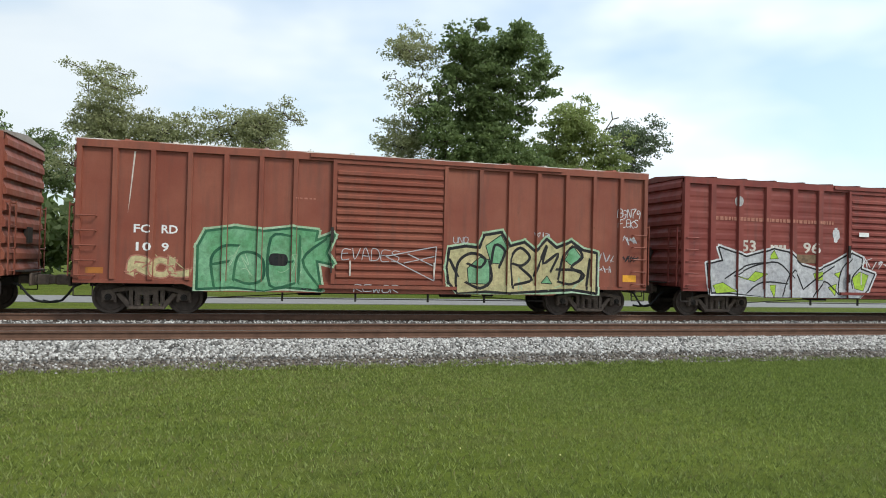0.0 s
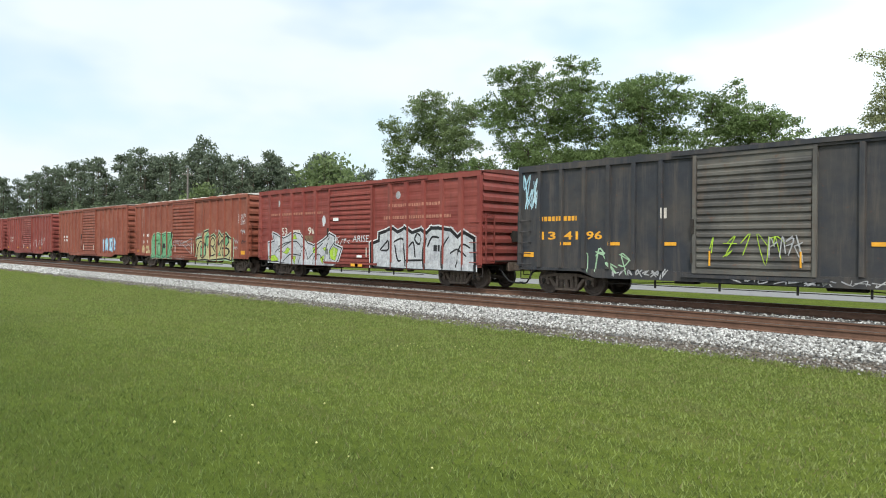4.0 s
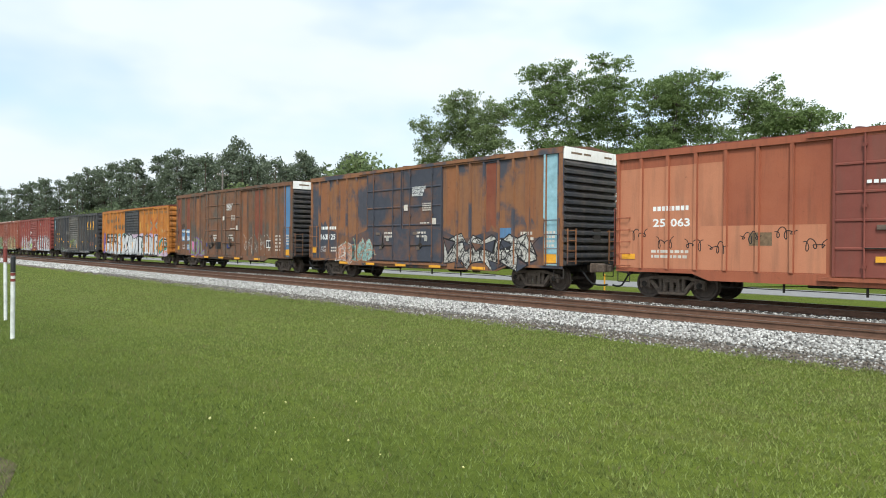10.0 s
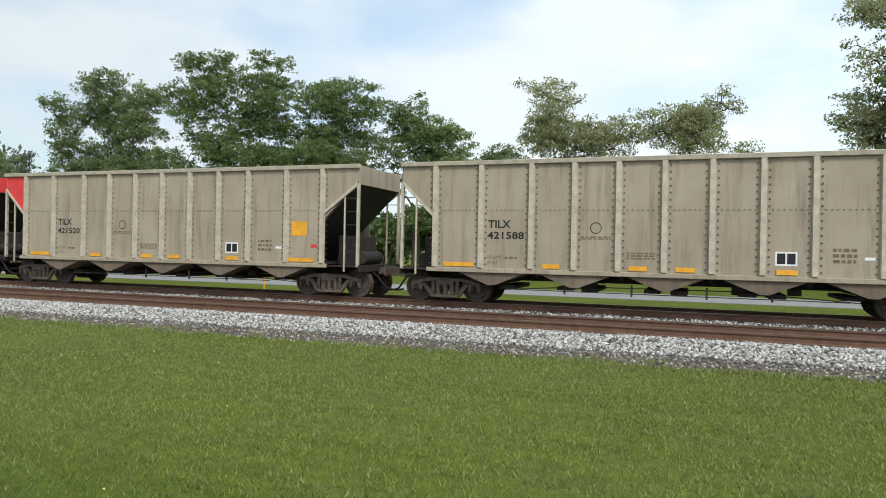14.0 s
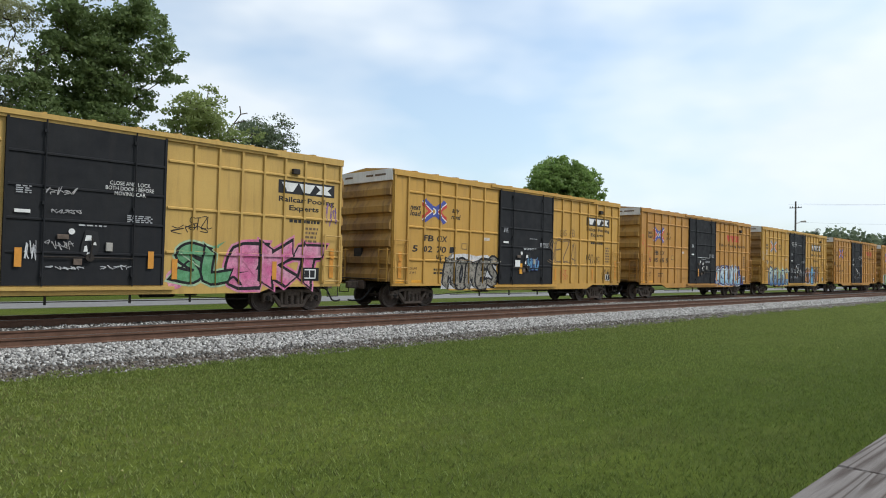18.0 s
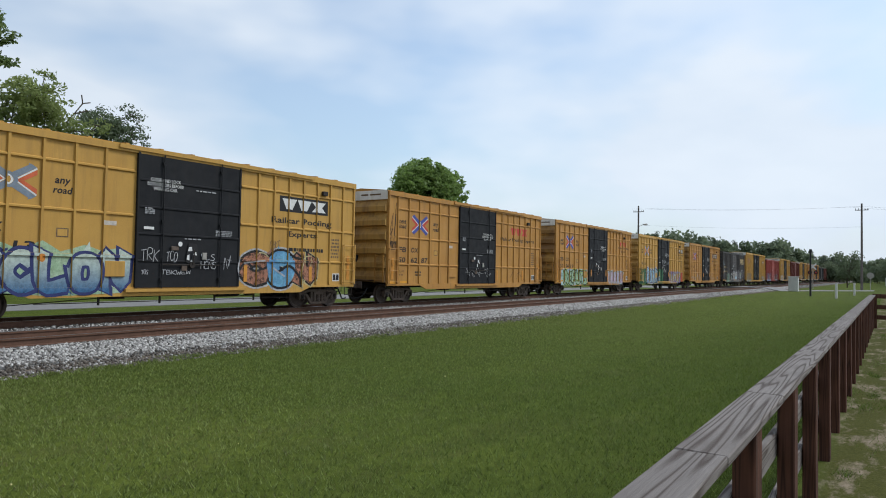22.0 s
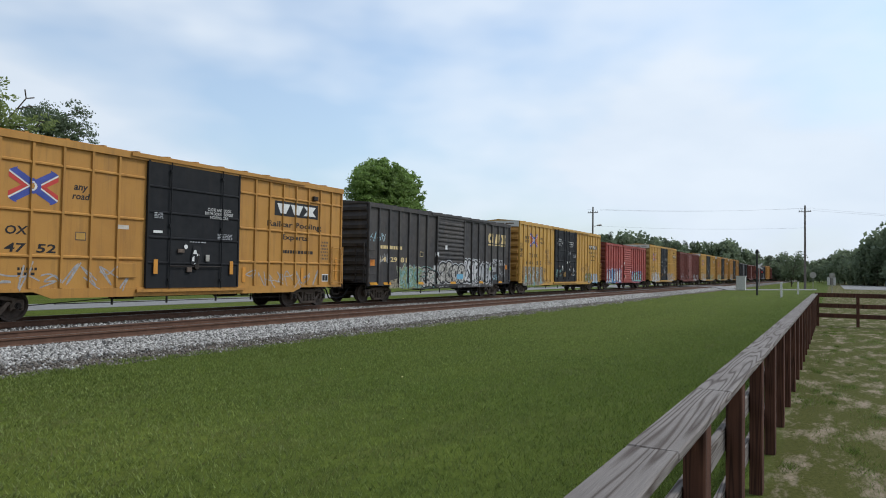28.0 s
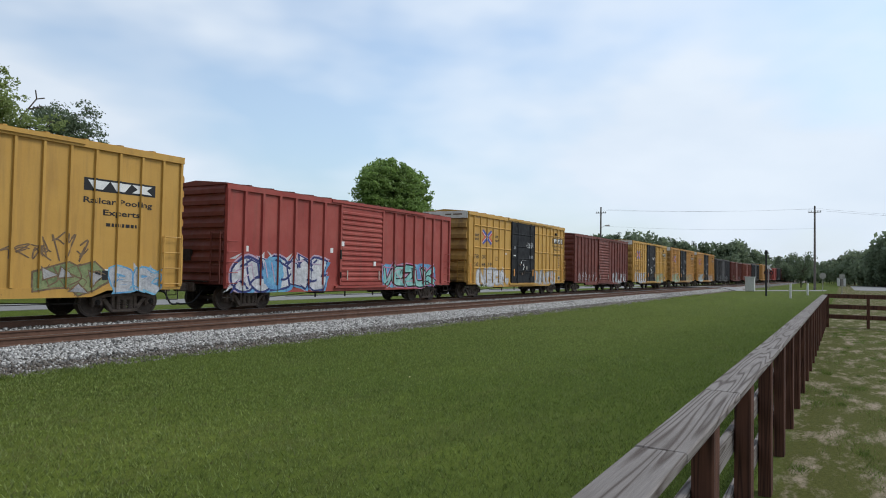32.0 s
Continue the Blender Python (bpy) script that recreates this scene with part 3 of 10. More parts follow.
def edging(outline, width, closed=True):
    """Straight strokes of one width along an outline, with overlapping corners."""
    pts, faces = [], []
    n = len(outline)
    for i in range(n if closed else n - 1):
        (ax, az), (bx, bz) = outline[i], outline[(i + 1) % n]
        d = math.hypot(bx - ax, bz - az) + 1e-6
        tx, tz = (bx - ax) / d * width * 0.5, (bz - az) / d * width * 0.5
        k, e = len(pts), 0.00003 * i
        pts += [(ax - tx * 0.7 + tz, max(0.63, az - tz * 0.7 - tx), e), (bx + tx * 0.7 + tz, max(0.63, bz + tz * 0.7 - tx), e),
                (bx + tx * 0.7 - tz, max(0.63, bz + tz * 0.7 + tx), e), (ax - tx * 0.7 - tz, max(0.63, az - tz * 0.7 + tx), e)]
        faces.append((k, k + 1, k + 2, k + 3))
    return np.array(pts), faces


def piece(thing, outline, fill, line=None, rim=None, label="", bold=0.10, lift=0.0060):
    """One sprayed shape: a filled outline with a dark edge and, outside it, a pale rim."""
    if rim:
        decal(thing, "outline", edging(outline, bold + 0.11), rim, lift - 0.0014)
    if line:
        decal(thing, "outline", edging(outline, bold), line, lift - 0.0007)
    patch(thing, "spray_field", outline, fill, lift, label)


def strokes(thing, name, paths, width, material, lift=0.0085):
    """Curved brush strokes of one colour over a sprayed shape."""
    pts, faces = [], []
    for k, path in enumerate(paths):
        ribbon(path, width, -0.2, pts, faces, 0.00015 * (k % 6))
    return decal(thing, name, (np.array(pts), faces), material, lift)


def loops(thing, x0, x1, z0, z1, material, seed, turns=6, width=0.022):
    """A loose sprayed tag of running loops."""
    rng = random.Random(seed)
    n = turns * 9
    path = []
    for i in range(n):
        f, a = i / (n - 1), 2 * math.pi * turns * i / (n - 1)
        path.append((x0 + (x1 - x0) * (0.04 + 0.90 * f + 0.40 / turns * math.sin(a) * rng.uniform(0.7, 1.1)),
                     (z0 + z1) / 2 + (z1 - z0) * 0.46 * math.cos(a) * (0.55 + 0.45 * math.sin(2.3 * f * turns + seed)) + (z1 - z0) * 0.04 * rng.uniform(-1, 1)))
    return strokes(thing, "tag", [path], width, material, 0.0055)


def scribble(thing, x0, x1, z0, z1, material, seed, strokes=3, width=0.035):
    """An unreadable sprayed tag: quick sharp strokes side by side, some of them crossed or underlined."""
    rng = random.Random(seed)
    h, w = z1 - z0, (x1 - x0) / strokes
    pts, faces = [], []
    for k in range(strokes):
        u = x0 + w * (k + 0.5)
        tall = h * rng.uniform(0.6, 1.0)
        low = z0 + (h - tall) * rng.random()
        path, side = [], rng.choice((-1, 1))
        for i in range(rng.randint(3, 5)):
            side = -side if rng.random() < 0.75 else side
            path.append((u + side * w * rng.uniform(0.12, 0.52), low + tall * min(1.0, max(0.0, (i % 2 if rng.random() < 0.7 else 0.5) + rng.uniform(-0.25, 0.25)))))
        ribbon(path, width * rng.uniform(0.75, 1.15), -0.2, pts, faces, 0.0002 * (k % 4))
        if rng.random() < 0.5:
            z = low + tall * rng.uniform(0.3, 0.8)
            ribbon([(u - 0.45 * w, z), (u, z + rng.uniform(-0.12, 0.12) * h), (u + 0.45 * w, z + rng.uniform(-0.2, 0.2) * h)], width * 0.8, 0.0, pts, faces, 0.0002 * (k % 4) + 0.0001)
    return decal(thing, "tag", (np.array(pts), faces), material, 0.0055)


def thin_tag(thing, word, x0, x1, z0, z1, material, seed, width=0.03):
    """A readable tag in thin sprayed strokes."""
    rng = random.Random(seed)
    w, pts, faces = (x1 - x0) / len(word), [], []
    for i, ch in enumerate(word):
        tilt, drop = rng.uniform(0.0, 0.25), rng.uniform(-0.1, 0.1)
        for k, chunk in enumerate(SKELETON[ch].split("|")):
            path = []
            for pair in chunk.split(" "):
                u, v = (float(q) for q in pair.split(","))
                v += drop + rng.uniform(-0.05, 0.05)
                path.append((x0 + w * (i + 0.08 + 0.82 * (u + rng.uniform(-0.06, 0.06))) + tilt * (z1 - z0) * (v - 0.5) * 0.5, z0 + (z1 - z0) * v))
            ribbon(path, width, -0.1, pts, faces, 0.0002 * (k % 3))
    return decal(thing, "tag", (np.array(pts), faces), material, 0.0055)


# ---- running gear, shared by every wagon ----
WHEEL_R = 0.43


def gear_meshes():
    g = {}
    bm = bmesh.new()
    for s in (-1, 1):
        q = [(0.10, 0.83), (0.13, 0.79), (0.20, 0.775), (0.33, 0.77), (0.37, 0.805), (WHEEL_R, 0.805), (WHEEL_R + 0.004, 0.71),
             (WHEEL_R + 0.026, 0.69), (WHEEL_R + 0.024, 0.665), (0.36, 0.665), (0.33, 0.70), (0.20, 0.71), (0.12, 0.67)]
        lathe_in(bm, [(r, y * s) for r, y in q], 22)
    rod_in(bm, (0, -1.02, 0), (0, 1.02, 0), 0.075, 0.075, 12)
    g["wheelset"] = mesh_of("wheelset", bm, WHEEL_STEEL, 0, False)
    bm = bmesh.new()
    slab_in(bm, [(-1.06, 0.50), (-0.45, 0.60), (0.45, 0.60), (1.06, 0.50), (1.06, 0.585), (0.5, 0.70), (-0.5, 0.70), (-1.06, 0.585)], -0.07, 0.07)
    for s in (-1, 1):
        o = [(0.74, 0.52), (0.62, 0.55), (0.30, 0.20), (0.42, 0.13)]
        slab_in(bm, [(s * x, z) for x, z in (o if s < 0 else o[::-1])], -0.06, 0.06)
        cube_in(bm, s * 0.37 - 0.05, s * 0.37 + 0.05, -0.06, 0.06, 0.22, 0.61)
        cube_in(bm, s * 0.89 - 0.15, s * 0.89 + 0.15, -0.075, 0.075, 0.35, 0.55)
        cube_in(bm, s * 1.02 - 0.03, s * 1.02 + 0.04, -0.06, 0.06, 0.30, 0.52)
        cube_in(bm, s * 0.74 - 0.03, s * 0.74 + 0.03, -0.06, 0.06, 0.30, 0.52)
    cube_in(bm, -0.42, 0.42, -0.08, 0.08, 0.13, 0.22)
    g["side_frame"] = mesh_of("side_frame", bm, IRON_BROWN, 0.012)
    bm = bmesh.new()
    rod_in(bm, (0, -0.10, WHEEL_R), (0, 0.08, WHEEL_R), 0.085, 0.085, 14)
    rod_in(bm, (0, -0.13, WHEEL_R), (0, -0.09, WHEEL_R), 0.05, 0.06, 10)
    g["bearing"] = mesh_of("bearing", bm, IRON, 0)
    bm = bmesh.new()
    for x in (-0.21, 0.0, 0.21):
        for k in range(4):
            z = 0.225 + k * 0.0675
            rod_in(bm, (x, -0.02, z), (x, -0.02, z + 0.042), 0.088, 0.088, 8)
            rod_in(bm, (x, -0.02, z + 0.042), (x, -0.02, z + 0.0675), 0.066, 0.066, 8)
    cube_in(bm, -0.27, 0.27, -0.09, 0.10, 0.495, 0.60)
    g["spring"] = mesh_of("spring", bm, IRON_BROWN, 0)
    bm = bmesh.new()
    prism_x(bm, [(-1.0, 0.50), (1.0, 0.50), (1.0, 0.60), (0.4, 0.66), (-0.4, 0.66), (-1.0, 0.60)], -0.18, 0.18)
    cube_in(bm, 0.30, 0.40, -0.6, 0.6, 0.30, 0.38)
    cube_in(bm, -0.40, -0.30, -0.6, 0.6, 0.30, 0.38)
    g["truck"] = mesh_of("truck", bm, IRON, 0)
    bm = bmesh.new()
    cube_in(bm, -0.02, 0.42, -0.13, 0.13, 0.70, 0.92)
    cube_in(bm, 0.42, 0.72, -0.17, 0.12, 0.68, 0.94)
    cube_in(bm, 0.70, 0.86, 0.02, 0.17, 0.70, 0.92)
    cube_in(bm, 0.30, 0.36, -0.42, 0.42, 0.66, 0.98)
    g["coupler"] = mesh_of("coupler", bm, IRON_BROWN, 0.02)
    bm = bmesh.new()
    pipe_in(bm, [(0.02, -0.55, 0.74), (0.18, -0.58, 0.66), (0.32, -0.56, 0.46), (0.46, -0.50, 0.31), (0.62, -0.42, 0.26), (0.80, -0.34, 0.25), (0.95, -0.30, 0.28)], 0.030, 8)
    g["air_hose"] = mesh_of("air_hose", bm, HOSE, 0)
    bm = bmesh.new()
    pipe_in(bm, [(0.0, -1.44, 0.80), (0.0, -1.44, 0.48), (0.42, -1.44, 0.48), (0.42, -1.44, 0.80)], 0.016, 6)
    g["stirrup"] = mesh_of("stirrup", bm, IRON, 0)
    return g


GEAR = gear_meshes()
WHEELSETS = []


def add_running_gear(thing, length, inset, frame_mat=None):
    half = length / 2
    for s in (-1, 1):
        cx = s * (half - inset)
        truck = part("truck", GEAR["truck"], None, thing, "", (cx, 0, 0))
        for y in (-1, 1):
            part("side_frame", GEAR["side_frame"], None, truck, "", (0, y * 1.0, 0))
            for x in (-0.89, 0.89):
                b = part("bearing", GEAR["bearing"], None, truck, "", (x, y * 1.0, 0))
                if y > 0:
                    b.rotation_euler = (0, 0, math.pi)
            part("spring", GEAR["spring"], None, truck, "", (0, y * 1.0, 0))
        for k in (0, 1):
            w = part("wheelset", GEAR["wheelset"], None, truck, "", ((-0.89, 0.89)[k], 0, WHEEL_R))
            WHEELSETS.append((k, w))
        c = part("coupler", GEAR["coupler"], None, thing, "", (s * half, 0, 0))
        h = part("air_hose", GEAR["air_hose"], None, thing, "", (s * half, 0, 0))
        if s < 0:
            c.rotation_euler = h.rotation_euler = (0, 0, math.pi)
            h.scale = (1, -1, 1)
    bm = bmesh.new()
    cube_in(bm, -half + 0.1, half - 0.1, -0.20, 0.20, 0.66, 0.93)
    for k in range(-5, 6):
        cube_in(bm, k * 1.1 - 0.05, k * 1.1 + 0.05, -1.35, 1.35, 0.80, 0.92)
    part("centre_sill", bm, IRON, thing)
    bm = bmesh.new()
    rod_in(bm, (1.6, -0.75, 0.66), (2.5, -0.75, 0.66), 0.17, 0.17, 14)
    rod_in(bm, (2.9, -0.70, 0.64), (3.2, -0.70, 0.64), 0.12, 0.12, 12)
    cube_in(bm, -2.4, -1.8, -0.95, -0.55, 0.52, 0.78)
    part("brake_cylinder", bm, IRON, thing)
    bm = bmesh.new()
    pipe_in(bm, [(-half + 2.6, -0.6, 0.38), (-2.2, -0.7, 0.56), (1.6, -0.75, 0.58), (half - 2.6, -0.6, 0.38)], 0.014, 5)
    pipe_in(bm, [(-half + 3.2, -1.34, 0.46), (half - 3.2, -1.34, 0.44)], 0.013, 5)
    for k in (-0.62, -0.2, 0.24, 0.60):
        x = k * (half - 3.2)
        cube_in(bm, x - 0.025, x + 0.025, -1.36, -1.32, 0.38, 0.68)
    part("brake_rod", bm, IRON, thing)


def ridged_end(half_w, z0, z1, ridges, depth):
    """A wagon end pressed into wide horizontal ridges, at x = 0, facing +x."""
    out = [(0.0, z0)]
    step = (z1 - z0) / ridges
    for k in range(ridges):
        a = z0 + k * step
        out += [(0.0, a + step * 0.10), (depth, a + step * 0.16), (depth, a + step * 0.52), (0.0, a + step * 0.92)]
    out += [(0.0, z1), (-0.06, z1), (-0.06, z0)]
    bm = bmesh.new()
    slab_in(bm, out[::-1], -half_w, half_w)
    return bm


SHARED = {}


def shared(key, make):
    if key not in SHARED:
        SHARED[key] = make()
    return SHARED[key]


def post_mesh(mat, w, d, z0, z1):
    def make():
        bm = bmesh.new()
        t = w * 0.14
        q = [(-w / 2, 0.0), (-w / 2 + t, -d), (w / 2 - t, -d), (w / 2, 0.0)]
        a = [bm.verts.new((x, y, z0 + (0.04 if y < 0 else 0))) for x, y in q]
        b = [bm.verts.new((x, y, z1)) for x, y in q]
        bm.faces.new(a)
        bm.faces.new(b[::-1])
        for i in range(4):
            j = (i + 1) % 4
            bm.faces.new((a[i], a[j], b[j], b[i]))
        return mesh_of("side_post", bm, mat)
    return shared(("post", mat.name, w, d, z0, z1), make)


def boxed_bar(x0, x1, y0, y1, z0, z1):
    bm = bmesh.new()
    cube_in(bm, x0, x1, y0, y1, z0, z1)
    return bm


def slide_door(w, z0, z1, ridges):
    """The pieces of a sliding door: back sheet, frame bars and the pressed, ridged panel."""
    step = (z1 - z0 - 0.35) / ridges
    o = [(-0.040, z0 + 0.10)]
    for k in range(ridges):
        a = z0 + 0.14 + k * step
        o += [(-0.046, a), (-0.090, a + step * 0.2), (-0.090, a + step * 0.55), (-0.046, a + step * 0.72)]
    o.append((-0.040, z1 - 0.10))
    panel = bmesh.new()
    prism_x(panel, o, 0.13, w - 0.13)
    return [("door", boxed_bar(0, w, -0.045, 0, z0, z1)), ("stile", boxed_bar(0, 0.10, -0.10, -0.045, z0, z1)), ("stile", boxed_bar(w - 0.10, w, -0.10, -0.045, z0, z1)),
            ("cross_rail", boxed_bar(0.10, w - 0.10, -0.085, -0.045, z1 - 0.09, z1)), ("cross_rail", boxed_bar(0.10, w - 0.10, -0.085, -0.045, z0, z0 + 0.10)), ("ridged_panel", panel)]


def plug_door(w, z0, z1):
    """The pieces of a plug door: the leaf, its ribs and its stiles."""
    out = [("door", boxed_bar(0, w, -0.07, 0, z0, z1))]
    for k in range(1, 5):
        z = z0 + (z1 - z0) * k / 5
        rib = bmesh.new()
        prism_x(rib, [(-0.07, z - 0.04), (-0.10, z - 0.02), (-0.10, z + 0.02), (-0.07, z + 0.04)], 0.05, w - 0.05)
        out.append(("rib", rib))
    return out + [("stile", boxed_bar(x - 0.03, x + 0.03, -0.095, -0.07, z0, z1)) for x in (0.03, w - 0.03)]


def boxcar(length, top, paint, label, door=(6.15, 9.30), style="slide", door_mat=None, posts=(6, 6), post=(0.15, 0.075),
           girts=(), end_paint=None, ridges=9, white_band=False, sill=0.62, detail=True, panels=False, inset=1.6, plain_end=0.0, roof=None,
           shoulder=None, ladder_z=2.45):
    """A covered goods wagon on two trucks; its near side faces -y, its left end is at u = 0."""
    thing = tagged(new("boxcar"), label, "freight car", "wagons of the train")
    half, hw = length / 2, 1.52
    base, eave = 0.86, top - 0.10
    mat, end_mat = PAINT[paint], PAINT[end_paint or paint]
    door_mat = door_mat or mat
    roof = roof or ROOF
    # shell
    bm = bmesh.new()
    cube_in(bm, -half, half, -hw, -hw + 0.05, base, eave)
    part("side_wall", bm, mat, thing)
    bm = bmesh.new()
    cube_in(bm, -half, half, hw - 0.05, hw, base, eave)
    part("side_wall", bm, mat, thing)
    bm = bmesh.new()
    cube_in(bm, -half + 0.02, half - 0.02, -hw + 0.05, hw - 0.05, base, base + 0.12)
    part("floor", bm, IRON, thing)
    for s in (-1, 1):
        e = part("end_wall", shared(("end", end_mat.name, top, ridges), lambda: mesh_of("end_wall", ridged_end(hw - 0.05, base + 0.02, top - (0.45 if white_band else 0.06), ridges, 0.13 if white_band else 0.085), end_mat)),
                 None, thing, "", (s * (half - 0.02), 0, 0))
        if s < 0:
            e.rotation_euler = (0, 0, math.pi)
        if white_band:
            bm = bmesh.new()
            cube_in(bm, s * half - 0.05, s * half + 0.05, -hw + 0.02, hw - 0.02, top - 0.45, top - 0.04)
            band = part("end_band", bm, CHALK, thing, "chalky white band across the top of the end", soft=0.01)
            bm = bmesh.new()
            for y0, y1 in ((-1.15, -0.55), (-0.45, -0.05), (0.75, 1.2)):
                cube_in(bm, s * (half + 0.050) - 0.003, s * (half + 0.050) + 0.003, y0, y1, top - 0.26, top - 0.19)
            part("stencil", bm, SLATE_LETTER, band)
        for y0 in (-hw + 0.10, hw - 0.55):
            bm = bmesh.new()
            tall = 2.15 if white_band else ladder_z + 0.3
            e = s * (half + 0.14)
            for y in (y0, y0 + 0.45):
                cube_in(bm, e - 0.012, e + 0.012, y - 0.028, y + 0.028, 0.95, tall)
            for k in range(4):
                z = 1.05 + k * (tall - 1.12) / 3
                rod_in(bm, (e, y0, z), (e, y0 + 0.45, z), 0.018, 0.018, 6)
            for y in (y0, y0 + 0.45):
                cube_in(bm, min(s * half, e), max(s * half, e), y - 0.02, y + 0.02, tall - 0.08, tall - 0.04)
            part("end_ladder", bm, mat if white_band else end_mat, thing)
        bm = bmesh.new()
        cube_in(bm, s * half, s * (half + 0.36), -0.9, 0.9, 1.02, 1.05)
        cube_in(bm, s * half + s * 0.05 - 0.05, s * half + s * 0.05 + 0.05, 0.1, 0.5, 1.75, 2.15)
        part("brake_step", bm, IRON, thing)
        for y in (-1, 1):
            st = part("stirrup", GEAR["stirrup"], None, thing, "", (s * half - (0.0 if s < 0 else 0.42), 0, 0))
            if y > 0:
                st.rotation_euler = (0, 0, math.pi)
                st.location.x += 0.42
    # roof
    bm = bmesh.new()
    prism_x(bm, [(-hw - 0.03, top - 0.10), (-hw - 0.03, top - 0.05), (0, top + 0.09), (hw + 0.03, top - 0.05), (hw + 0.03, top - 0.10)], -half - 0.04, half + 0.04)
    n = int(length / 1.05)
    for k in range(1, n):
        x = -half + k * length / n
        prism_x(bm, [(-hw - 0.02, top - 0.055), (-hw - 0.02, top - 0.015), (0, top + 0.125), (hw + 0.02, top - 0.015), (hw + 0.02, top - 0.055)], x - 0.05, x + 0.05)
    part("roof", bm, roof, thing)
    # chords, posts, sill
    d0, d1 = door
    for y in (-1, 1):
        bm = bmesh.new()
        cube_in(bm, -half, half, y * hw - 0.045 - (0.03 if y < 0 else 0.0), y * hw + 0.045 + (0.03 if y > 0 else 0.0), eave - 0.16, eave + 0.02)
        part("top_chord", bm, mat, thing)
        bm = bmesh.new()
        low = [(-half, base + 0.03), (-half, 0.80), (-half + 2.5, 0.80), (-half + 3.0, sill), (half - 3.0, sill), (half - 2.5, 0.80), (half, 0.80), (half, base + 0.03)]
        slab_in(bm, low, y * hw - 0.035, y * hw + 0.035)
        part("side_sill", bm, mat, thing)
    if style:
        spots = [plain_end + (d0 - 0.10 - plain_end) * (k + (1 if not plain_end else 0)) / (posts[0] + (1 if not plain_end else 0)) for k in range(posts[0])]
        spots += [d1 + 0.10 + (length - d1 - 0.10) * (k + 1) / (posts[1] + 1) for k in range(posts[1])]
    else:
        spots = [length * (k + 1) / (posts[0] + 1) for k in range(posts[0])]
    spots += [0.07, length - 0.07]
    pm = post_mesh(mat, post[0], post[1], base, eave - 0.14)
    zones = [(u - post[0] * 0.36, u + post[0] * 0.36, post[1]) for u in spots]
    for u in spots:
        part("side_post", pm, None, thing, "", (u - half, -hw, 0))
        if detail:
            far = part("side_post", pm, None, thing, "", (u - half, hw, 0))
            far.rotation_euler = (0, 0, math.pi)
    for z in girts:
        for a, b in ((plain_end or 0.1, d0 - 0.08), (d1 + 0.08, length - 0.1)):
            bm = bmesh.new()
            prism_x(bm, [(-hw, z - 0.05), (-hw - 0.045, z - 0.02), (-hw - 0.045, z + 0.02), (-hw, z + 0.05)], a - half, b - half)
            part("girt", bm, mat, thing)
    if panels:
        edges = sorted(spots + [d0, d1])
        for a, b in zip(edges, edges[1:]):
            if a >= d0 - 0.01 and b <= d1 + 0.01 or b - a < 0.4:
                continue
            bm = bmesh.new()
            o = [(-hw + 0.01, base + 0.12)]
            for k in range(9):
                z = base + 0.20 + k * (eave - base - 0.45) / 9
                o += [(-hw - 0.003, z), (-hw - 0.013, z + 0.06), (-hw - 0.013, z + 0.18), (-hw - 0.003, z + 0.24)]
            o.append((-hw + 0.01, eave - 0.18))
            prism_x(bm, o, a + 0.12 - half, b - 0.12 - half)
            part("pressed_panel", bm, mat, thing)
        zones.append((0, d0, 0.013))
        zones.append((d1, length, 0.013))
    # doors on both sides
    dz0, dz1 = sill + 0.24, eave - 0.12
    if style:
        zones.append((d0, d1, 0.102))
        for y in (-1, 1):
            bm = bmesh.new()
            cube_in(bm, d0 - half - 0.6, min(d1 - half + 3.4, half - 0.3), y * (hw + 0.08) - 0.04, y * (hw + 0.08) + 0.04, eave - 0.09, eave + 0.02)
            part("door_track", bm, mat, thing)
            bm = bmesh.new()
            cube_in(bm, d0 - half - 0.3, d1 - half + 0.3, y * (hw + 0.06) - 0.06, y * (hw + 0.06) + 0.06, dz0 - 0.12, dz0 - 0.03)
            part("door_track", bm, mat, thing)
            pieces = [(d0, d1)] if style != "double" else [(d0, (d0 + d1) / 2 - 0.03), ((d0 + d1) / 2 + 0.03, d1)]
            for a, b in pieces:
                w = b - a
                key = ("slide" if style == "slide" else "plug", door_mat.name, round(w, 2), dz0, dz1)
                kit = shared(key, lambda: [(nm, mesh_of(nm, b_, door_mat)) for nm, b_ in (slide_door(w, dz0, dz1, 14) if style == "slide" else plug_door(w, dz0, dz1))])
                door_ob = part("door", kit[0][1], None, thing, "", (a - half, -hw, 0))
                if y > 0:
                    door_ob.rotation_euler, door_ob.location = (0, 0, math.pi), (b - half, hw, 0)
                for nm, me in kit[1:] if y < 0 else ():
                    part(nm, me, None, door_ob)
                if not detail or y > 0:
                    continue
                if style == "slide":
                    bm = bmesh.new()
                    cube_in(bm, -0.03, 0.05, -0.14, -0.10, 1.95, 2.35)
                    cube_in(bm, -0.02, 0.02, -0.16, -0.12, 1.15, 1.42)
                    part("door_latch", bm, IRON, door_ob)
                    for x in (0.5, w - 0.35):
                        bm = bmesh.new()
                        cube_in(bm, x - 0.02, x + 0.02, -0.115, -0.088, dz0 + 0.22, dz0 + 0.62)
                        part("reflector", bm, AMBER if paint in ("black", "orange") else CREAM, door_ob)
                else:
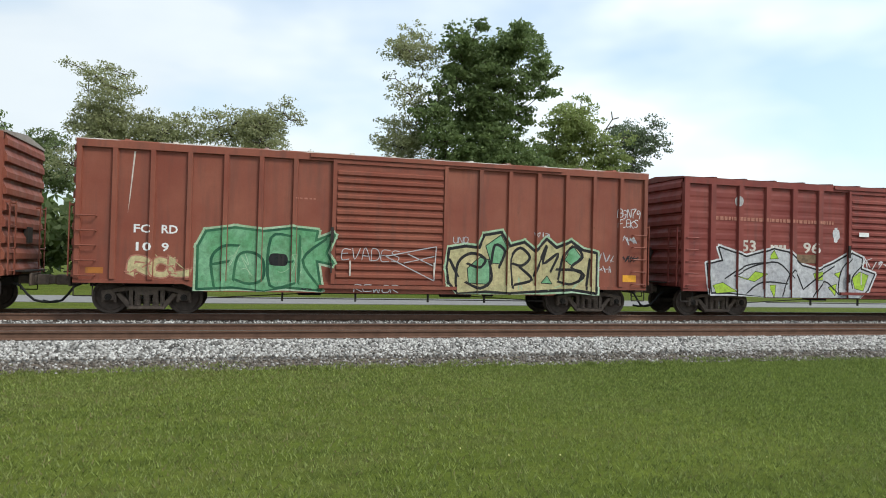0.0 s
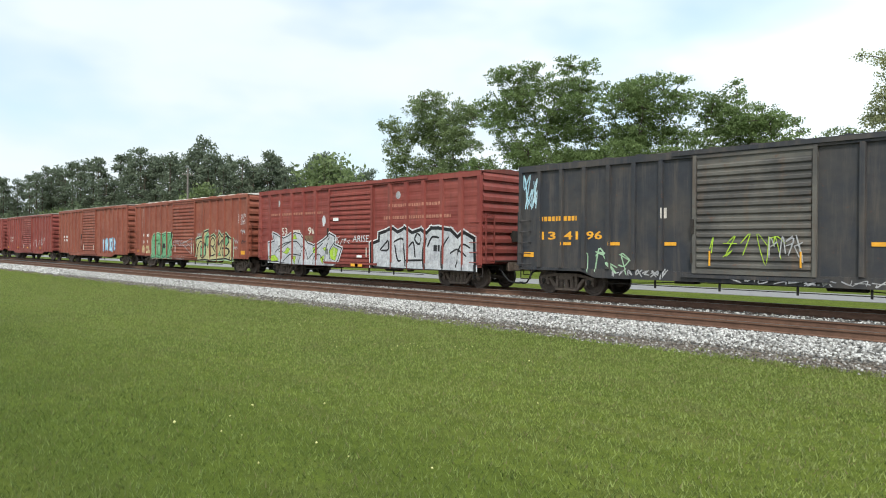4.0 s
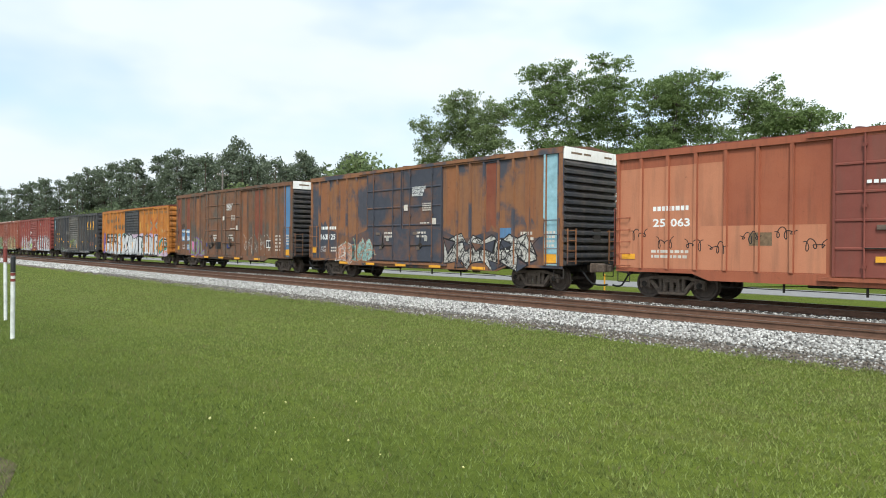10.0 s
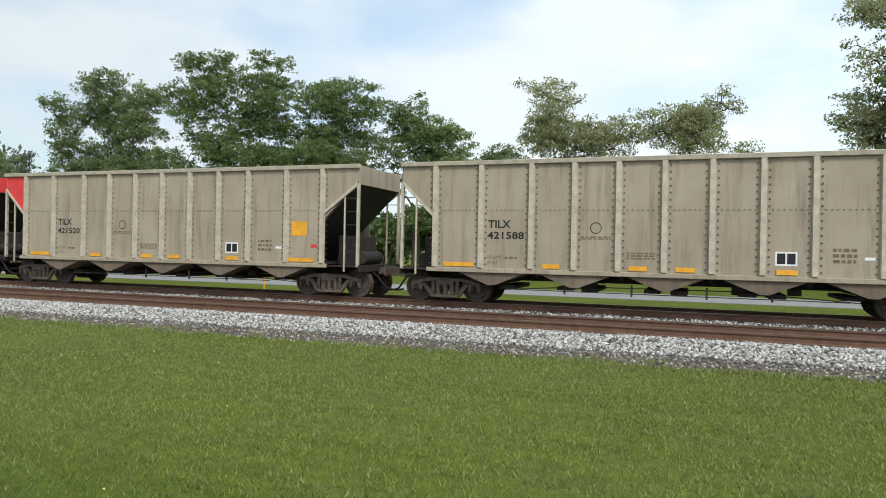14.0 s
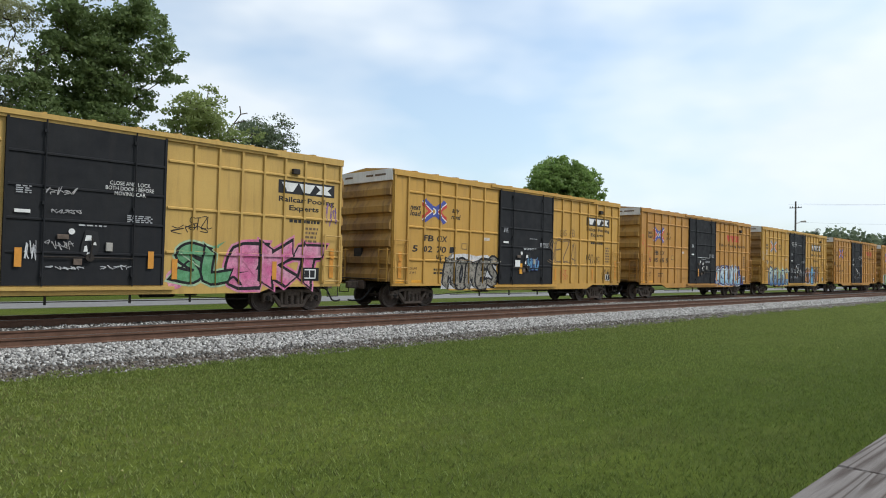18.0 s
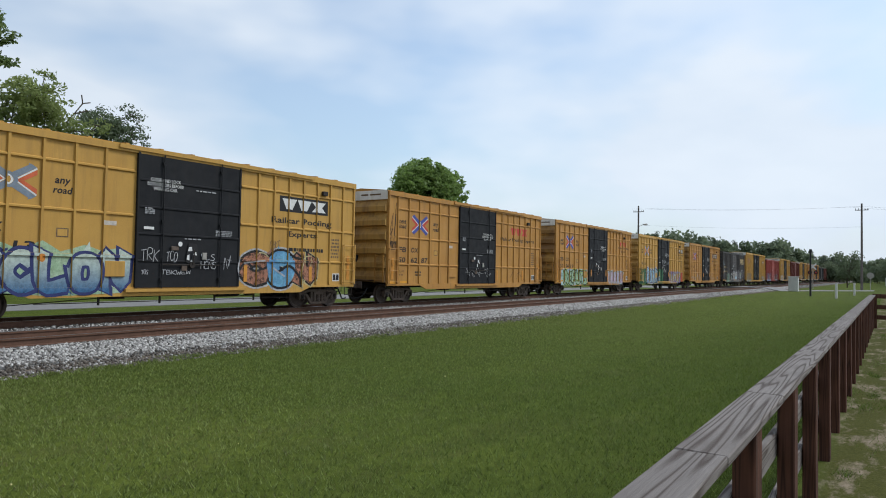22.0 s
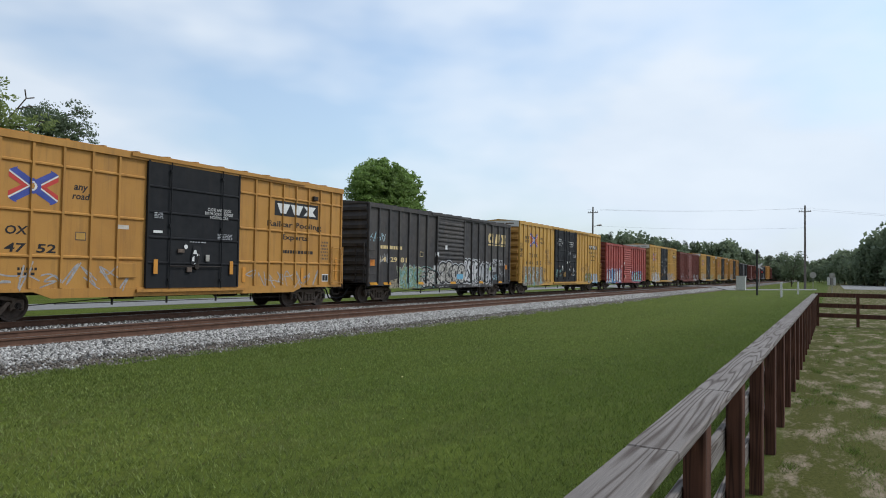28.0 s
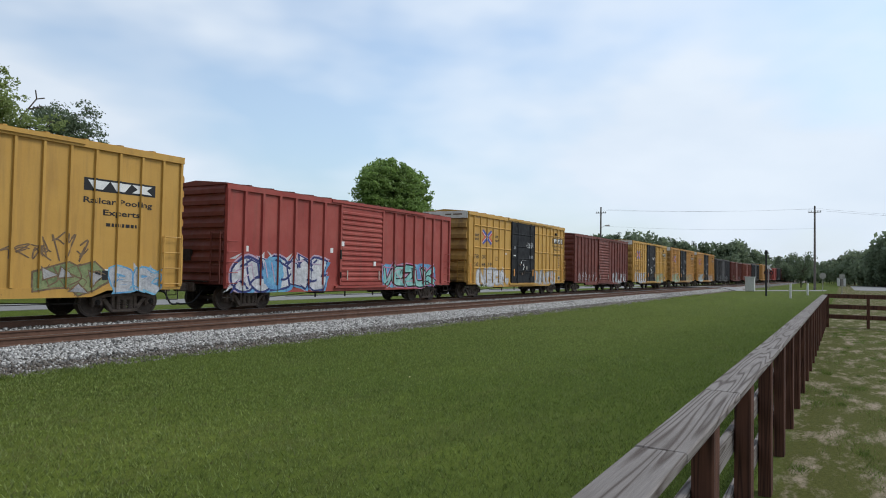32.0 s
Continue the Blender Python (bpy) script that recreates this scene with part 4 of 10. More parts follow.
                    for x in (w * 0.22, w * 0.78):
                        bm = bmesh.new()
                        rod_in(bm, (x, -0.13, dz0 - 0.02), (x, -0.13, dz1 + 0.02), 0.020, 0.020, 6)
                        for z in (dz0 + 0.25, (dz0 + dz1) / 2, dz1 - 0.25):
                            cube_in(bm, x - 0.05, x + 0.05, -0.145, -0.09, z - 0.04, z + 0.04)
                        part("locking_rod", bm, door_mat, door_ob)
                    bm = bmesh.new()
                    rod_in(bm, (w * 0.5, -0.16, 1.55), (w * 0.5, -0.10, 1.55), 0.10, 0.10, 14)
                    pipe_in(bm, [(w * 0.5, -0.16, 1.55), (w * 0.5 + 0.05, -0.17, 1.95), (w * 0.5 + 0.02, -0.17, 2.05)], 0.018, 6)
                    rod_in(bm, (w * 0.22, -0.13, 1.55), (w * 0.78, -0.13, 1.55), 0.018, 0.018, 6)
                    part("door_handle", bm, IRON, door_ob)
                    for x, z, bw, bh in ((w * 0.40, 1.36, 0.20, 0.16), (w * 0.60, 1.72, 0.16, 0.22), (w * 0.30, 1.98, 0.26, 0.12)):
                        bm = bmesh.new()
                        cube_in(bm, x, x + bw, -0.135, -0.09, z, z + bh)
                        part("lock_box", bm, GALV if bw == 0.16 else IRON_BROWN, door_ob, soft=0.01)
    RELIEF[thing.name] = (-hw, half, zones)
    LEDGES[thing.name] = [(0.0, base + 0.03, 0.036)] + [(z - 0.04, z + 0.04, 0.046) for z in girts]
    # side grab irons
    wide = 0.70 if white_band else 0.48
    for a, b in ((0.06, wide), (length - wide, length - 0.06)):
        bm = bmesh.new()
        n = 4 if white_band else 5
        for k in range(n):
            z = 0.98 + k * (ladder_z - 1.0) / (n - 1)
            pipe_in(bm, [(a - half, -hw, z), (a - half, -hw - 0.12, z), (b - half, -hw - 0.12, z), (b - half, -hw, z)], 0.016, 5)
        if white_band:
            for x in (a, b):
                cube_in(bm, x - half - 0.025, x - half + 0.025, -hw - 0.135, -hw - 0.12, 0.90, ladder_z + 0.04)
        part("side_ladder", bm, mat, thing)
    add_running_gear(thing, length, inset)
    return thing


def hopper(length, label, red_left=False, red_right=False):
    """An aluminium coal hopper: ribbed sides, sloped ends over open platforms, five doors below."""
    thing = tagged(new("hopper_car"), label, "freight car", "wagons of the train")
    half, hw, top, base = length / 2, 1.52, 3.99, 1.0
    mat = PAINT["grey"]
    a, b = 1.05, length - 1.30
    outline = [(a, base), (b, base), (b, 2.50), (length - 0.08, 3.42), (length - 0.08, top), (0.08, top), (0.08, 3.42), (a, 2.48)]
    for y in (-1, 1):
        bm = bmesh.new()
        slab_in(bm, [(x - half, z) for x, z in outline], y * (hw - 0.03) - 0.02, y * (hw - 0.03) + 0.02)
        part("side_wall", bm, mat, thing)
        bm = bmesh.new()
        prism_x(bm, [(y * hw - 0.07, top - 0.10), (y * hw + 0.07, top - 0.10), (y * hw + 0.09, top + 0.02), (y * hw - 0.09, top + 0.02)], -half + 0.02, half - 0.02)
        part("top_chord", bm, RIB, thing, soft=0.01)
        bm = bmesh.new()
        prism_x(bm, [(y * hw - 0.05, base - 0.10), (y * hw + 0.05, base - 0.10), (y * hw + 0.05, base + 0.02), (y * hw - 0.05, base + 0.02)], a - half - 0.2, b - half + 0.2)
        part("side_sill", bm, mat, thing, soft=0.01)
    # rows of rivets along each rib
    spots = [1.09, 2.45, 3.87, 5.03, 6.17, 7.31, 8.44, 9.59, 10.72, 12.13, 13.40]
    pm = post_mesh(RIB, 0.17, 0.09, base, top - 0.10)
    for u in spots:
        part("side_post", pm, None, thing, "", (u - half, -hw + 0.015, 0))
        far = part("side_post", pm, None, thing, "", (u - half, hw - 0.015, 0))
        far.rotation_euler = (0, 0, math.pi)
        bm = bmesh.new()
        for k in range(16):
            z = base + 0.12 + k * (top - base - 0.35) / 15
            for s in (-0.14, 0.14):
                cube_in(bm, u - half + s - 0.018, u - half + s + 0.018, -hw - 0.008, -hw + 0.012, z, z + 0.034)
        part("rivet_row", bm, RIVET, thing)
    bm = bmesh.new()
    for k in range(96):
        x = a + 0.2 + k * (b - a - 0.4) / 95 - half
        cube_in(bm, x - 0.012, x + 0.012, -hw - 0.006, -hw + 0.012, 2.62, 2.645)
    part("rivet_row", bm, RIVET, thing)
    # ends: slope sheet, platform, posts, ladder
    for s in (-1, 1):
        bm = bmesh.new()
        sl = [(half - 0.06, 3.52), (half - 0.06, 3.44), (half - 2.6, 0.92), (half - 2.6, 1.0)]
        slab_in(bm, [(s * x, z) for x, z in (sl if s < 0 else sl[::-1])], -hw + 0.04, hw - 0.04)
        part("slope_sheet", bm, IRON, thing)
        bm = bmesh.new()
        cube_in(bm, s * (half - 0.09), s * (half - 0.03), -hw + 0.04, hw - 0.04, 3.42, top)
        part("end_wall", bm, SIGNAL_RED if (red_right if s > 0 else red_left) else mat, thing)
        for y in (-1, 1):
            bm = bmesh.new()
            low, up = (b - half, 2.50) if s > 0 else (a - half, 2.48), (s * (half - 0.08), 3.42)
            o = [(low[0], low[1] - 0.06), (up[0], up[1] - 0.06), (up[0], up[1] + 0.05), (low[0], low[1] + 0.05)]
            slab_in(bm, o if s > 0 else o[::-1], y * (hw - 0.02) - 0.05, y * (hw - 0.02) + 0.05)
            part("corner_trim", bm, RIB, thing)
        bm = bmesh.new()
        cube_in(bm, s * half - 0.03, s * half + 0.03, -hw, hw, 0.80, 1.0)
        cube_in(bm, min(s * half, s * (half - 1.2)), max(s * half, s * (half - 1.2)), -hw + 0.1, hw - 0.1, 0.93, 0.97)
        part("platform", bm, IRON, thing)
        for y in (-1, 1):
            bm = bmesh.new()
            cube_in(bm, s * (half - 0.06) - 0.04, s * (half - 0.06) + 0.04, y * (hw - 0.04) - 0.04, y * (hw - 0.04) + 0.04, 0.95, 3.44)
            part("end_post", bm, RIB, thing)
            bm = bmesh.new()
            cube_in(bm, s * (half - 0.50) - 0.022, s * (half - 0.50) + 0.022, y * (hw - 0.02) - 0.02, y * (hw - 0.02) + 0.02, 0.80, 3.05)
            rail = part("end_ladder", bm, RIB, thing)
            for k in range(6):
                z = 1.0 + k * 0.40
                bm = bmesh.new()
                rod_in(bm, (s * (half - 0.06), y * (hw - 0.02), z), (s * (half - 0.50), y * (hw - 0.02), z), 0.014, 0.014, 5)
                part("rung", bm, IRON, rail)
        bm = bmesh.new()
        cube_in(bm, s * (half - 0.8) - 0.35, s * (half - 0.8) + 0.3, -0.7, 0.7, 0.97, 1.9)
        rod_in(bm, (s * (half - 0.4), -0.6, 1.2), (s * (half - 0.4), 0.6, 1.2), 0.22, 0.22, 12)
        part("brake_gear", bm, IRON, thing, soft=0.03)
    for k in range(5):
        c = length * 0.5 + (k - 2) * 2.30 - half
        bm = bmesh.new()
        slab_in(bm, [(c - 1.05, 0.94), (c - 0.10, 0.56), (c + 0.10, 0.56), (c + 1.05, 0.94)], -hw + 0.02, hw - 0.02)
        part("bottom_chute", bm, CHUTE, thing)
        bm = bmesh.new()
        cube_in(bm, c - 0.55, c - 0.12, -1.0, 1.0, 0.46, 0.56)
        cube_in(bm, c + 0.12, c + 0.55, -1.0, 1.0, 0.44, 0.56)
        part("chute_door", bm, IRON, thing, soft=0.02)
    bm = bmesh.new()
    cube_in(bm, a - half, b - half, -hw + 0.1, hw - 0.1, 1.0, 1.06)
    part("floor", bm, IRON, thing)
    RELIEF[thing.name] = (-hw + 0.010, half, [(u - 0.045, u + 0.045, 0.09) for u in spots])
    add_running_gear(thing, length, 1.25)
    if red_left:
        patch(thing, "red_corner", [(0.10, 3.44), (1.00, 2.52), (1.00, 3.88), (0.10, 3.88)], SIGNAL_RED, 0.005, "signal red corner panel")
    if red_right:
        patch(thing, "red_corner", [(b + 0.06, 2.56), (length - 0.10, 3.44), (length - 0.10, 3.88), (b + 0.06, 3.88)], SIGNAL_RED, 0.005, "signal red corner panel")
    return thing

# ---- ground, line and lawn ----
RAIL_TOP = 0.10


def lawn_height(y):
    return -0.03 * min(max(y, 0.0), 12.0) - (0.04 if y > 24 else 0.0)


def grass_material():
    n = Nodes("mown_grass")
    v = n.space((1, 1, 1), world=True)
    c = n.mix(n.ramp(n.noise(v, 0.25, 5), [(0.35, 0.0), (0.68, 1.0)]), (0.138, 0.170, 0.028), (0.106, 0.140, 0.022))
    c = n.mix(n.ramp(n.noise(n.space((0.6, 1.6, 1), world=True), 0.8, 6, 0.68), [(0.50, 0.0), (0.74, 0.65)]), c, (0.160, 0.148, 0.056))
    c = n.mix(n.ramp(n.noise(n.space((0.35, 3.0, 1), world=True), 0.8, 3), [(0.4, 0.0), (0.7, 0.45)]), c, (0.058, 0.084, 0.010))
    c = n.mix(0.65, c, n.ramp(n.noise(v, 26, 6, 0.7), [(0.3, 0.55), (0.65, 1.08)]), "MULTIPLY")
    c = n.mix(0.75, c, n.ramp(n.noise(v, 5, 5, 0.65), [(0.3, 0.58), (0.65, 1.12)]), "MULTIPLY")
    c = n.mix(0.85, c, n.ramp(n.noise(n.space((1.0, 1.0, 0.3), world=True), 95, 4, 0.7), [(0.30, 0.14), (0.50, 0.88), (0.70, 1.6)]), "MULTIPLY")
    lawn_xy = n.t.nodes.new("ShaderNodeSeparateXYZ")
    n.link(n.space((0.035, 0.035, 1), world=True), lawn_xy.inputs[0])
    # darker green around x = 10 m, easing off beyond
    c = n.mix(n.ramp(lawn_xy.outputs[0], [(0.08, 0.0), (0.34, 0.40), (0.85, 0.12)]), c, n.mix(0.7, c, (0.40, 0.60, 0.24), "MULTIPLY"))
    # deeper, darker green in uneven drifts over the near strip
    drift = n.mix(1.0, n.ramp(lawn_xy.outputs[1], [(0.07, 0.70), (0.20, 0.0)]), n.ramp(n.noise(n.space((0.5, 1.1, 1), world=True), 0.9, 5, 0.62), [(0.34, 0.25), (0.62, 1.0)]), "MULTIPLY")
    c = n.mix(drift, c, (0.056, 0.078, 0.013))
    # sandy bare ground on the path behind the fence
    sep = n.t.nodes.new("ShaderNodeSeparateXYZ")
    g = n.t.nodes.new("ShaderNodeNewGeometry")
    n.link(g.outputs["Position"], sep.inputs[0])
    side = n.ramp(sep.outputs[1], [(0.40, 1.0), (0.62, 0.0)])
    bare = n.ramp(n.noise(n.space((0.6, 1.5, 1), world=True), 1.7, 9, 0.72), [(0.50, 0.0), (0.62, 1.0)])
    worn = n.mix(bare, (0.082, 0.085, 0.022), (0.29, 0.235, 0.170))
    worn = n.mix(0.5, worn, n.ramp(n.noise(v, 30, 6, 0.75), [(0.35, 0.35), (0.60, 1.1)]), "MULTIPLY")
    c = n.mix(side, c, worn)
    n.bump(n.noise(v, 22, 5, 0.7), 0.35, 0.03)
    return n.done(c, 0.95, 0.0, 0.06)


GRASS = grass_material()


def blade_material(name, a, b):
    n = Nodes(name)
    g = n.t.nodes.new("ShaderNodeNewGeometry")
    c = n.mix(g.outputs["Random Per Island"], a, b)
    patchy = n.noise(n.space((1, 1, 1), world=True), 0.35, 4)
    c = n.mix(n.ramp(patchy, [(0.35, 0.0), (0.7, 0.5)]), c, tuple(k * 0.74 for k in a))
    straw = n.noise(n.space((1, 1, 1), world=True), 1.1, 5, 0.65)
    dry = n.mix(n.ramp(straw, [(0.48, 0.0), (0.72, 0.5)]), c, (0.225, 0.205, 0.092))
    pale = n.ramp(g.outputs["Random Per Island"], [(0.93, 0.0), (0.95, 0.75)])
    dry = n.mix(pale, dry, (0.30, 0.25, 0.13))
    along = n.t.nodes.new("ShaderNodeSeparateXYZ")
    n.link(n.space((0.035, 0.035, 1), world=True), along.inputs[0])
    c = n.mix(n.ramp(along.outputs[0], [(0.02, 0.0), (0.30, 0.85)]), dry, c)
    lawn_xy = n.t.nodes.new("ShaderNodeSeparateXYZ")
    n.link(n.space((0.035, 0.035, 1), world=True), lawn_xy.inputs[0])
    # blades follow: darker around x = 10 m and below y = 5.7 m
    c = n.mix(n.ramp(lawn_xy.outputs[0], [(0.08, 0.0), (0.34, 0.40), (0.85, 0.12)]), c, n.mix(0.7, c, (0.24, 0.48, 0.14), "MULTIPLY"))
    c = n.mix(n.ramp(lawn_xy.outputs[1], [(0.07, 0.62), (0.20, 0.0)]), c, n.mix(1.0, c, (0.46, 0.56, 0.40), "MULTIPLY"))
    m = n.done(c, 0.6, 0.0, 0.25)
    tr, add = n.t.nodes.new("ShaderNodeBsdfTranslucent"), n.t.nodes.new("ShaderNodeMixShader")
    n.link(c, tr.inputs["Color"])
    add.inputs[0].default_value = 0.5
    n.link(n.b.outputs[0], add.inputs[1])
    n.link(tr.outputs[0], add.inputs[2])
    n.link(add.outputs[0], n.t.nodes["Material Output"].inputs["Surface"])
    return m


def leaf_material(name, a, b, through=0.42):
    n = Nodes(name)
    g = n.t.nodes.new("ShaderNodeNewGeometry")
    c = n.mix(g.outputs["Random Per Island"], a, b)
    big = n.noise(n.space((1, 1, 1), world=True), 0.35, 3)
    c = n.mix(n.ramp(big, [(0.35, 0.0), (0.65, 0.5)]), c, tuple(k * 0.7 for k in a))
    m = n.done(c, 0.55, 0.0, 0.3)
    tr, add = n.t.nodes.new("ShaderNodeBsdfTranslucent"), n.t.nodes.new("ShaderNodeMixShader")
    n.link(c, tr.inputs["Color"])
    add.inputs[0].default_value = through
    out = n.t.nodes["Material Output"]
    n.link(n.b.outputs[0], add.inputs[1])
    n.link(tr.outputs[0], add.inputs[2])
    n.link(add.outputs[0], out.inputs["Surface"])
    return m


BLADE = blade_material("grass_blade", (0.345, 0.405, 0.122), (0.054, 0.082, 0.014))

ys = [-2500, -400, -60, -12, -4, -1, 0, 1, 2, 3, 4, 5, 6, 7, 8, 9, 10, 11, 12, 12.5, 13, 24, 24.6, 30, 60, 200, 700, 2500]
xs = [-2500, -700, -250, -120, -60, -30, -15, 0, 15, 30, 60, 120, 250, 700, 2500]
verts = [(x, y, lawn_height(y)) for y in ys for x in xs]
nx = len(xs)
faces = [(j * nx + i, j * nx + i + 1, (j + 1) * nx + i + 1, (j + 1) * nx + i) for j in range(len(ys) - 1) for i in range(nx - 1)]
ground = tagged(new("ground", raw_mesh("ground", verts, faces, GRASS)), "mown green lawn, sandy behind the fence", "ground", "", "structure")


def tufts(name, count, x0, x1, y0, y1, tall, seed, label, clumps=0):
    """Blades of cut grass, thicker towards the fence."""
    r = np.random.RandomState(seed)
    y = y0 + (y1 - y0) * r.rand(count) ** 1.45
    x = (x0 + x1) / 2 + (x1 - x0) * 0.36 * r.randn(count)
    if clumps:
        k = r.randint(0, clumps, count)
        cx, cy, cr = x0 + (x1 - x0) * r.rand(clumps), y0 + (y1 - y0) * r.rand(clumps) ** 1.6, 0.06 + 0.30 * r.rand(clumps) ** 2
        x, y = cx[k] + 1.6 * cr[k] * r.randn(count), cy[k] + 0.6 * cr[k] * r.randn(count)
    z = -0.03 * np.clip(y, 0, 12)
    h = tall * (0.55 + 0.9 * r.rand(count))
    w = 0.0022 + 0.0022 * r.rand(count) + 0.0007 * y
    a = r.rand(count) * 6.283
    lean = 0.8 * h
    b = r.rand(count) * 6.283
    v = np.empty((count, 3, 3))
    v[:, 0] = np.stack([x - w * np.cos(a), y - w * np.sin(a), z - 0.005], 1)
    v[:, 1] = np.stack([x + w * np.cos(a), y + w * np.sin(a), z - 0.005], 1)
    v[:, 2] = np.stack([x + lean * np.cos(b), y + lean * np.sin(b), z + h], 1)
    down = np.cross(v[:, 1] - v[:, 0], v[:, 2] - v[:, 0])[:, 2] < 0
    v[down, 0], v[down, 1] = v[down, 1].copy(), v[down, 0].copy()
    me = bpy.data.meshes.new(name)
    me.vertices.add(count * 3)
    me.vertices.foreach_set("co", v.ravel())
    me.loops.add(count * 3)
    me.loops.foreach_set("vertex_index", np.arange(count * 3, dtype=np.int32))
    me.polygons.add(count)
    me.polygons.foreach_set("loop_start", np.arange(0, count * 3, 3, dtype=np.int32))
    me.polygons.foreach_set("loop_total", np.full(count, 3, dtype=np.int32))
    me.update(calc_edges=True)
    me.materials.append(BLADE)
    return tagged(new(name, me), label, "grass", "", "stuff")


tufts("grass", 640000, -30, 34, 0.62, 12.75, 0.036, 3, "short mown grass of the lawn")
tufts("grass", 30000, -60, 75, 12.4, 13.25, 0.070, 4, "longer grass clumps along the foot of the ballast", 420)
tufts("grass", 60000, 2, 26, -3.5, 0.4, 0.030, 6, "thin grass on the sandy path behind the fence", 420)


def stones_mesh(name, xs_, ys_, zs_, size, seed, material):
    """Broken stones: small lopsided octahedra."""
    r = np.random.RandomState(seed)
    n = len(xs_)
    base = np.array([(1, 0, 0), (-1, 0, 0), (0, 1, 0), (0, -1, 0), (0, 0, 1), (0, 0, -1)], float)
    tri = np.array([(0, 2, 4), (2, 1, 4), (1, 3, 4), (3, 0, 4), (2, 0, 5), (1, 2, 5), (3, 1, 5), (0, 3, 5)])
    s = size * (0.55 + 0.9 * r.rand(n, 1, 1))
    v = base[None] * s * (0.7 + 0.6 * r.rand(n, 6, 1)) + 0.25 * size * (r.rand(n, 6, 3) - 0.5)
    q = r.randn(n, 4)
    q /= np.linalg.norm(q, axis=1)[:, None]
    w, x, y, z = q.T
    m = np.stack([1 - 2 * (y * y + z * z), 2 * (x * y - z * w), 2 * (x * z + y * w), 2 * (x * y + z * w), 1 - 2 * (x * x + z * z), 2 * (y * z - x * w),
                  2 * (x * z - y * w), 2 * (y * z + x * w), 1 - 2 * (x * x + y * y)], 1).reshape(n, 3, 3)
    v = np.einsum("nij,nkj->nki", m, v) + np.stack([xs_, ys_, zs_], 1)[:, None]
    f = (tri[None] + 6 * np.arange(n)[:, None, None]).reshape(-1, 3)
    me = bpy.data.meshes.new(name)
    me.vertices.add(n * 6)
    me.vertices.foreach_set("co", v.ravel())
    me.loops.add(len(f) * 3)
    me.loops.foreach_set("vertex_index", f.ravel().astype(np.int32))
    me.polygons.add(len(f))
    me.polygons.foreach_set("loop_start", np.arange(0, len(f) * 3, 3, dtype=np.int32))
    me.polygons.foreach_set("loop_total", np.full(len(f), 3, dtype=np.int32))
    me.update(calc_edges=True)
    me.materials.append(material)
    return me


def ballast_material():
    n = Nodes("ballast_stone")
    v = n.space((1, 1, 1), world=True)
    vor = n.t.nodes.new("ShaderNodeTexVoronoi")
    vor.inputs["Scale"].default_value = 16.0
    n.link(v, vor.inputs["Vector"])
    c = n.ramp(vor.outputs["Color"], [(0.15, (0.05, 0.048, 0.045)), (0.6, (0.20, 0.195, 0.185)), (0.9, (0.36, 0.35, 0.335))])
    # cell edges darkened: shade of the gaps between stones painted into the bed
    c = n.mix(0.6, c, n.ramp(vor.outputs["Distance"], [(0.25, 1.0), (0.6, 0.35)]), "MULTIPLY")
    n.bump(vor.outputs["Distance"], 1.0, 0.05)
    return n.done(c, 0.9, 0.0, 0.2)


def stone_material(name, stops):
    n = Nodes(name)
    g = n.t.nodes.new("ShaderNodeNewGeometry")
    c = n.ramp(g.outputs["Random Per Island"], stops)
    c = n.mix(0.4, c, n.ramp(n.noise(n.space((1, 1, 1), world=True), 45, 4), [(0.3, 0.6), (0.6, 1.0)]), "MULTIPLY")
    return n.done(c, 0.9, 0.0, 0.2)


BED = ballast_material()
STONE = stone_material("crushed_limestone", [(0.0, (0.075, 0.070, 0.064)), (0.25, (0.22, 0.210, 0.196)), (0.70, (0.42, 0.408, 0.385)), (1.0, (0.62, 0.605, 0.575))])
OLD_STONE = stone_material("old_grey_stone", [(0.0, (0.06, 0.052, 0.045)), (0.5, (0.15, 0.132, 0.112)), (0.85, (0.25, 0.23, 0.205)), (1.0, (0.5, 0.49, 0.47))])
FOOT = plain("old_grey_bed", (0.115, 0.092, 0.072), 0.95, 0.4, 14, 0, 0.2, 0.6)
bm = bmesh.new()
prism_x(bm, [(13.25, -0.50), (13.25, -0.29), (14.15, -0.085), (21.6, -0.085), (23.2, -0.42), (23.2, -0.50)], -900, 900)
tagged(new("ballast", mesh_of("ballast", bm, BED)), "pale crushed stone ballast under the two tracks", "ballast", "", "structure")
bm = bmesh.new()
prism_x(bm, [(12.72, -0.50), (12.72, -0.352), (13.4, -0.275), (13.4, -0.50)], -900, 900)
tagged(new("ballast_foot", mesh_of("ballast_foot", bm, FOOT)), "old dark grey stone at the foot of the ballast", "ballast", "", "structure")


def bed_height(y):
    return np.interp(y, [12.6, 12.72, 13.25, 14.15, 21.6], [-0.37, -0.352, -0.29, -0.085, -0.085])


def strew(name, count, x0, x1, y0, y1, size, mat, label, seed, spread=1.0):
    r = np.random.RandomState(seed)
    x = x0 + (x1 - x0) * r.rand(count)
    y = y0 + (y1 - y0) * r.rand(count) ** spread
    return tagged(new(name, stones_mesh(name, x, y, bed_height(y) + 0.012 * r.rand(count), size, seed, mat)), label, "stones", "", "stuff")


strew("ballast_stones", 56000, -48, 62, 13.36, 14.50, 0.044, STONE, "pale crushed stones of the ballast shoulder", 11)
strew("ballast_stones", 16000, 62, 130, 13.15, 14.40, 0.055, STONE, "pale crushed stones of the ballast shoulder", 14)
strew("ballast_stones", 16000, -130, -48, 13.15, 14.40, 0.055, STONE, "pale crushed stones of the ballast shoulder", 15)
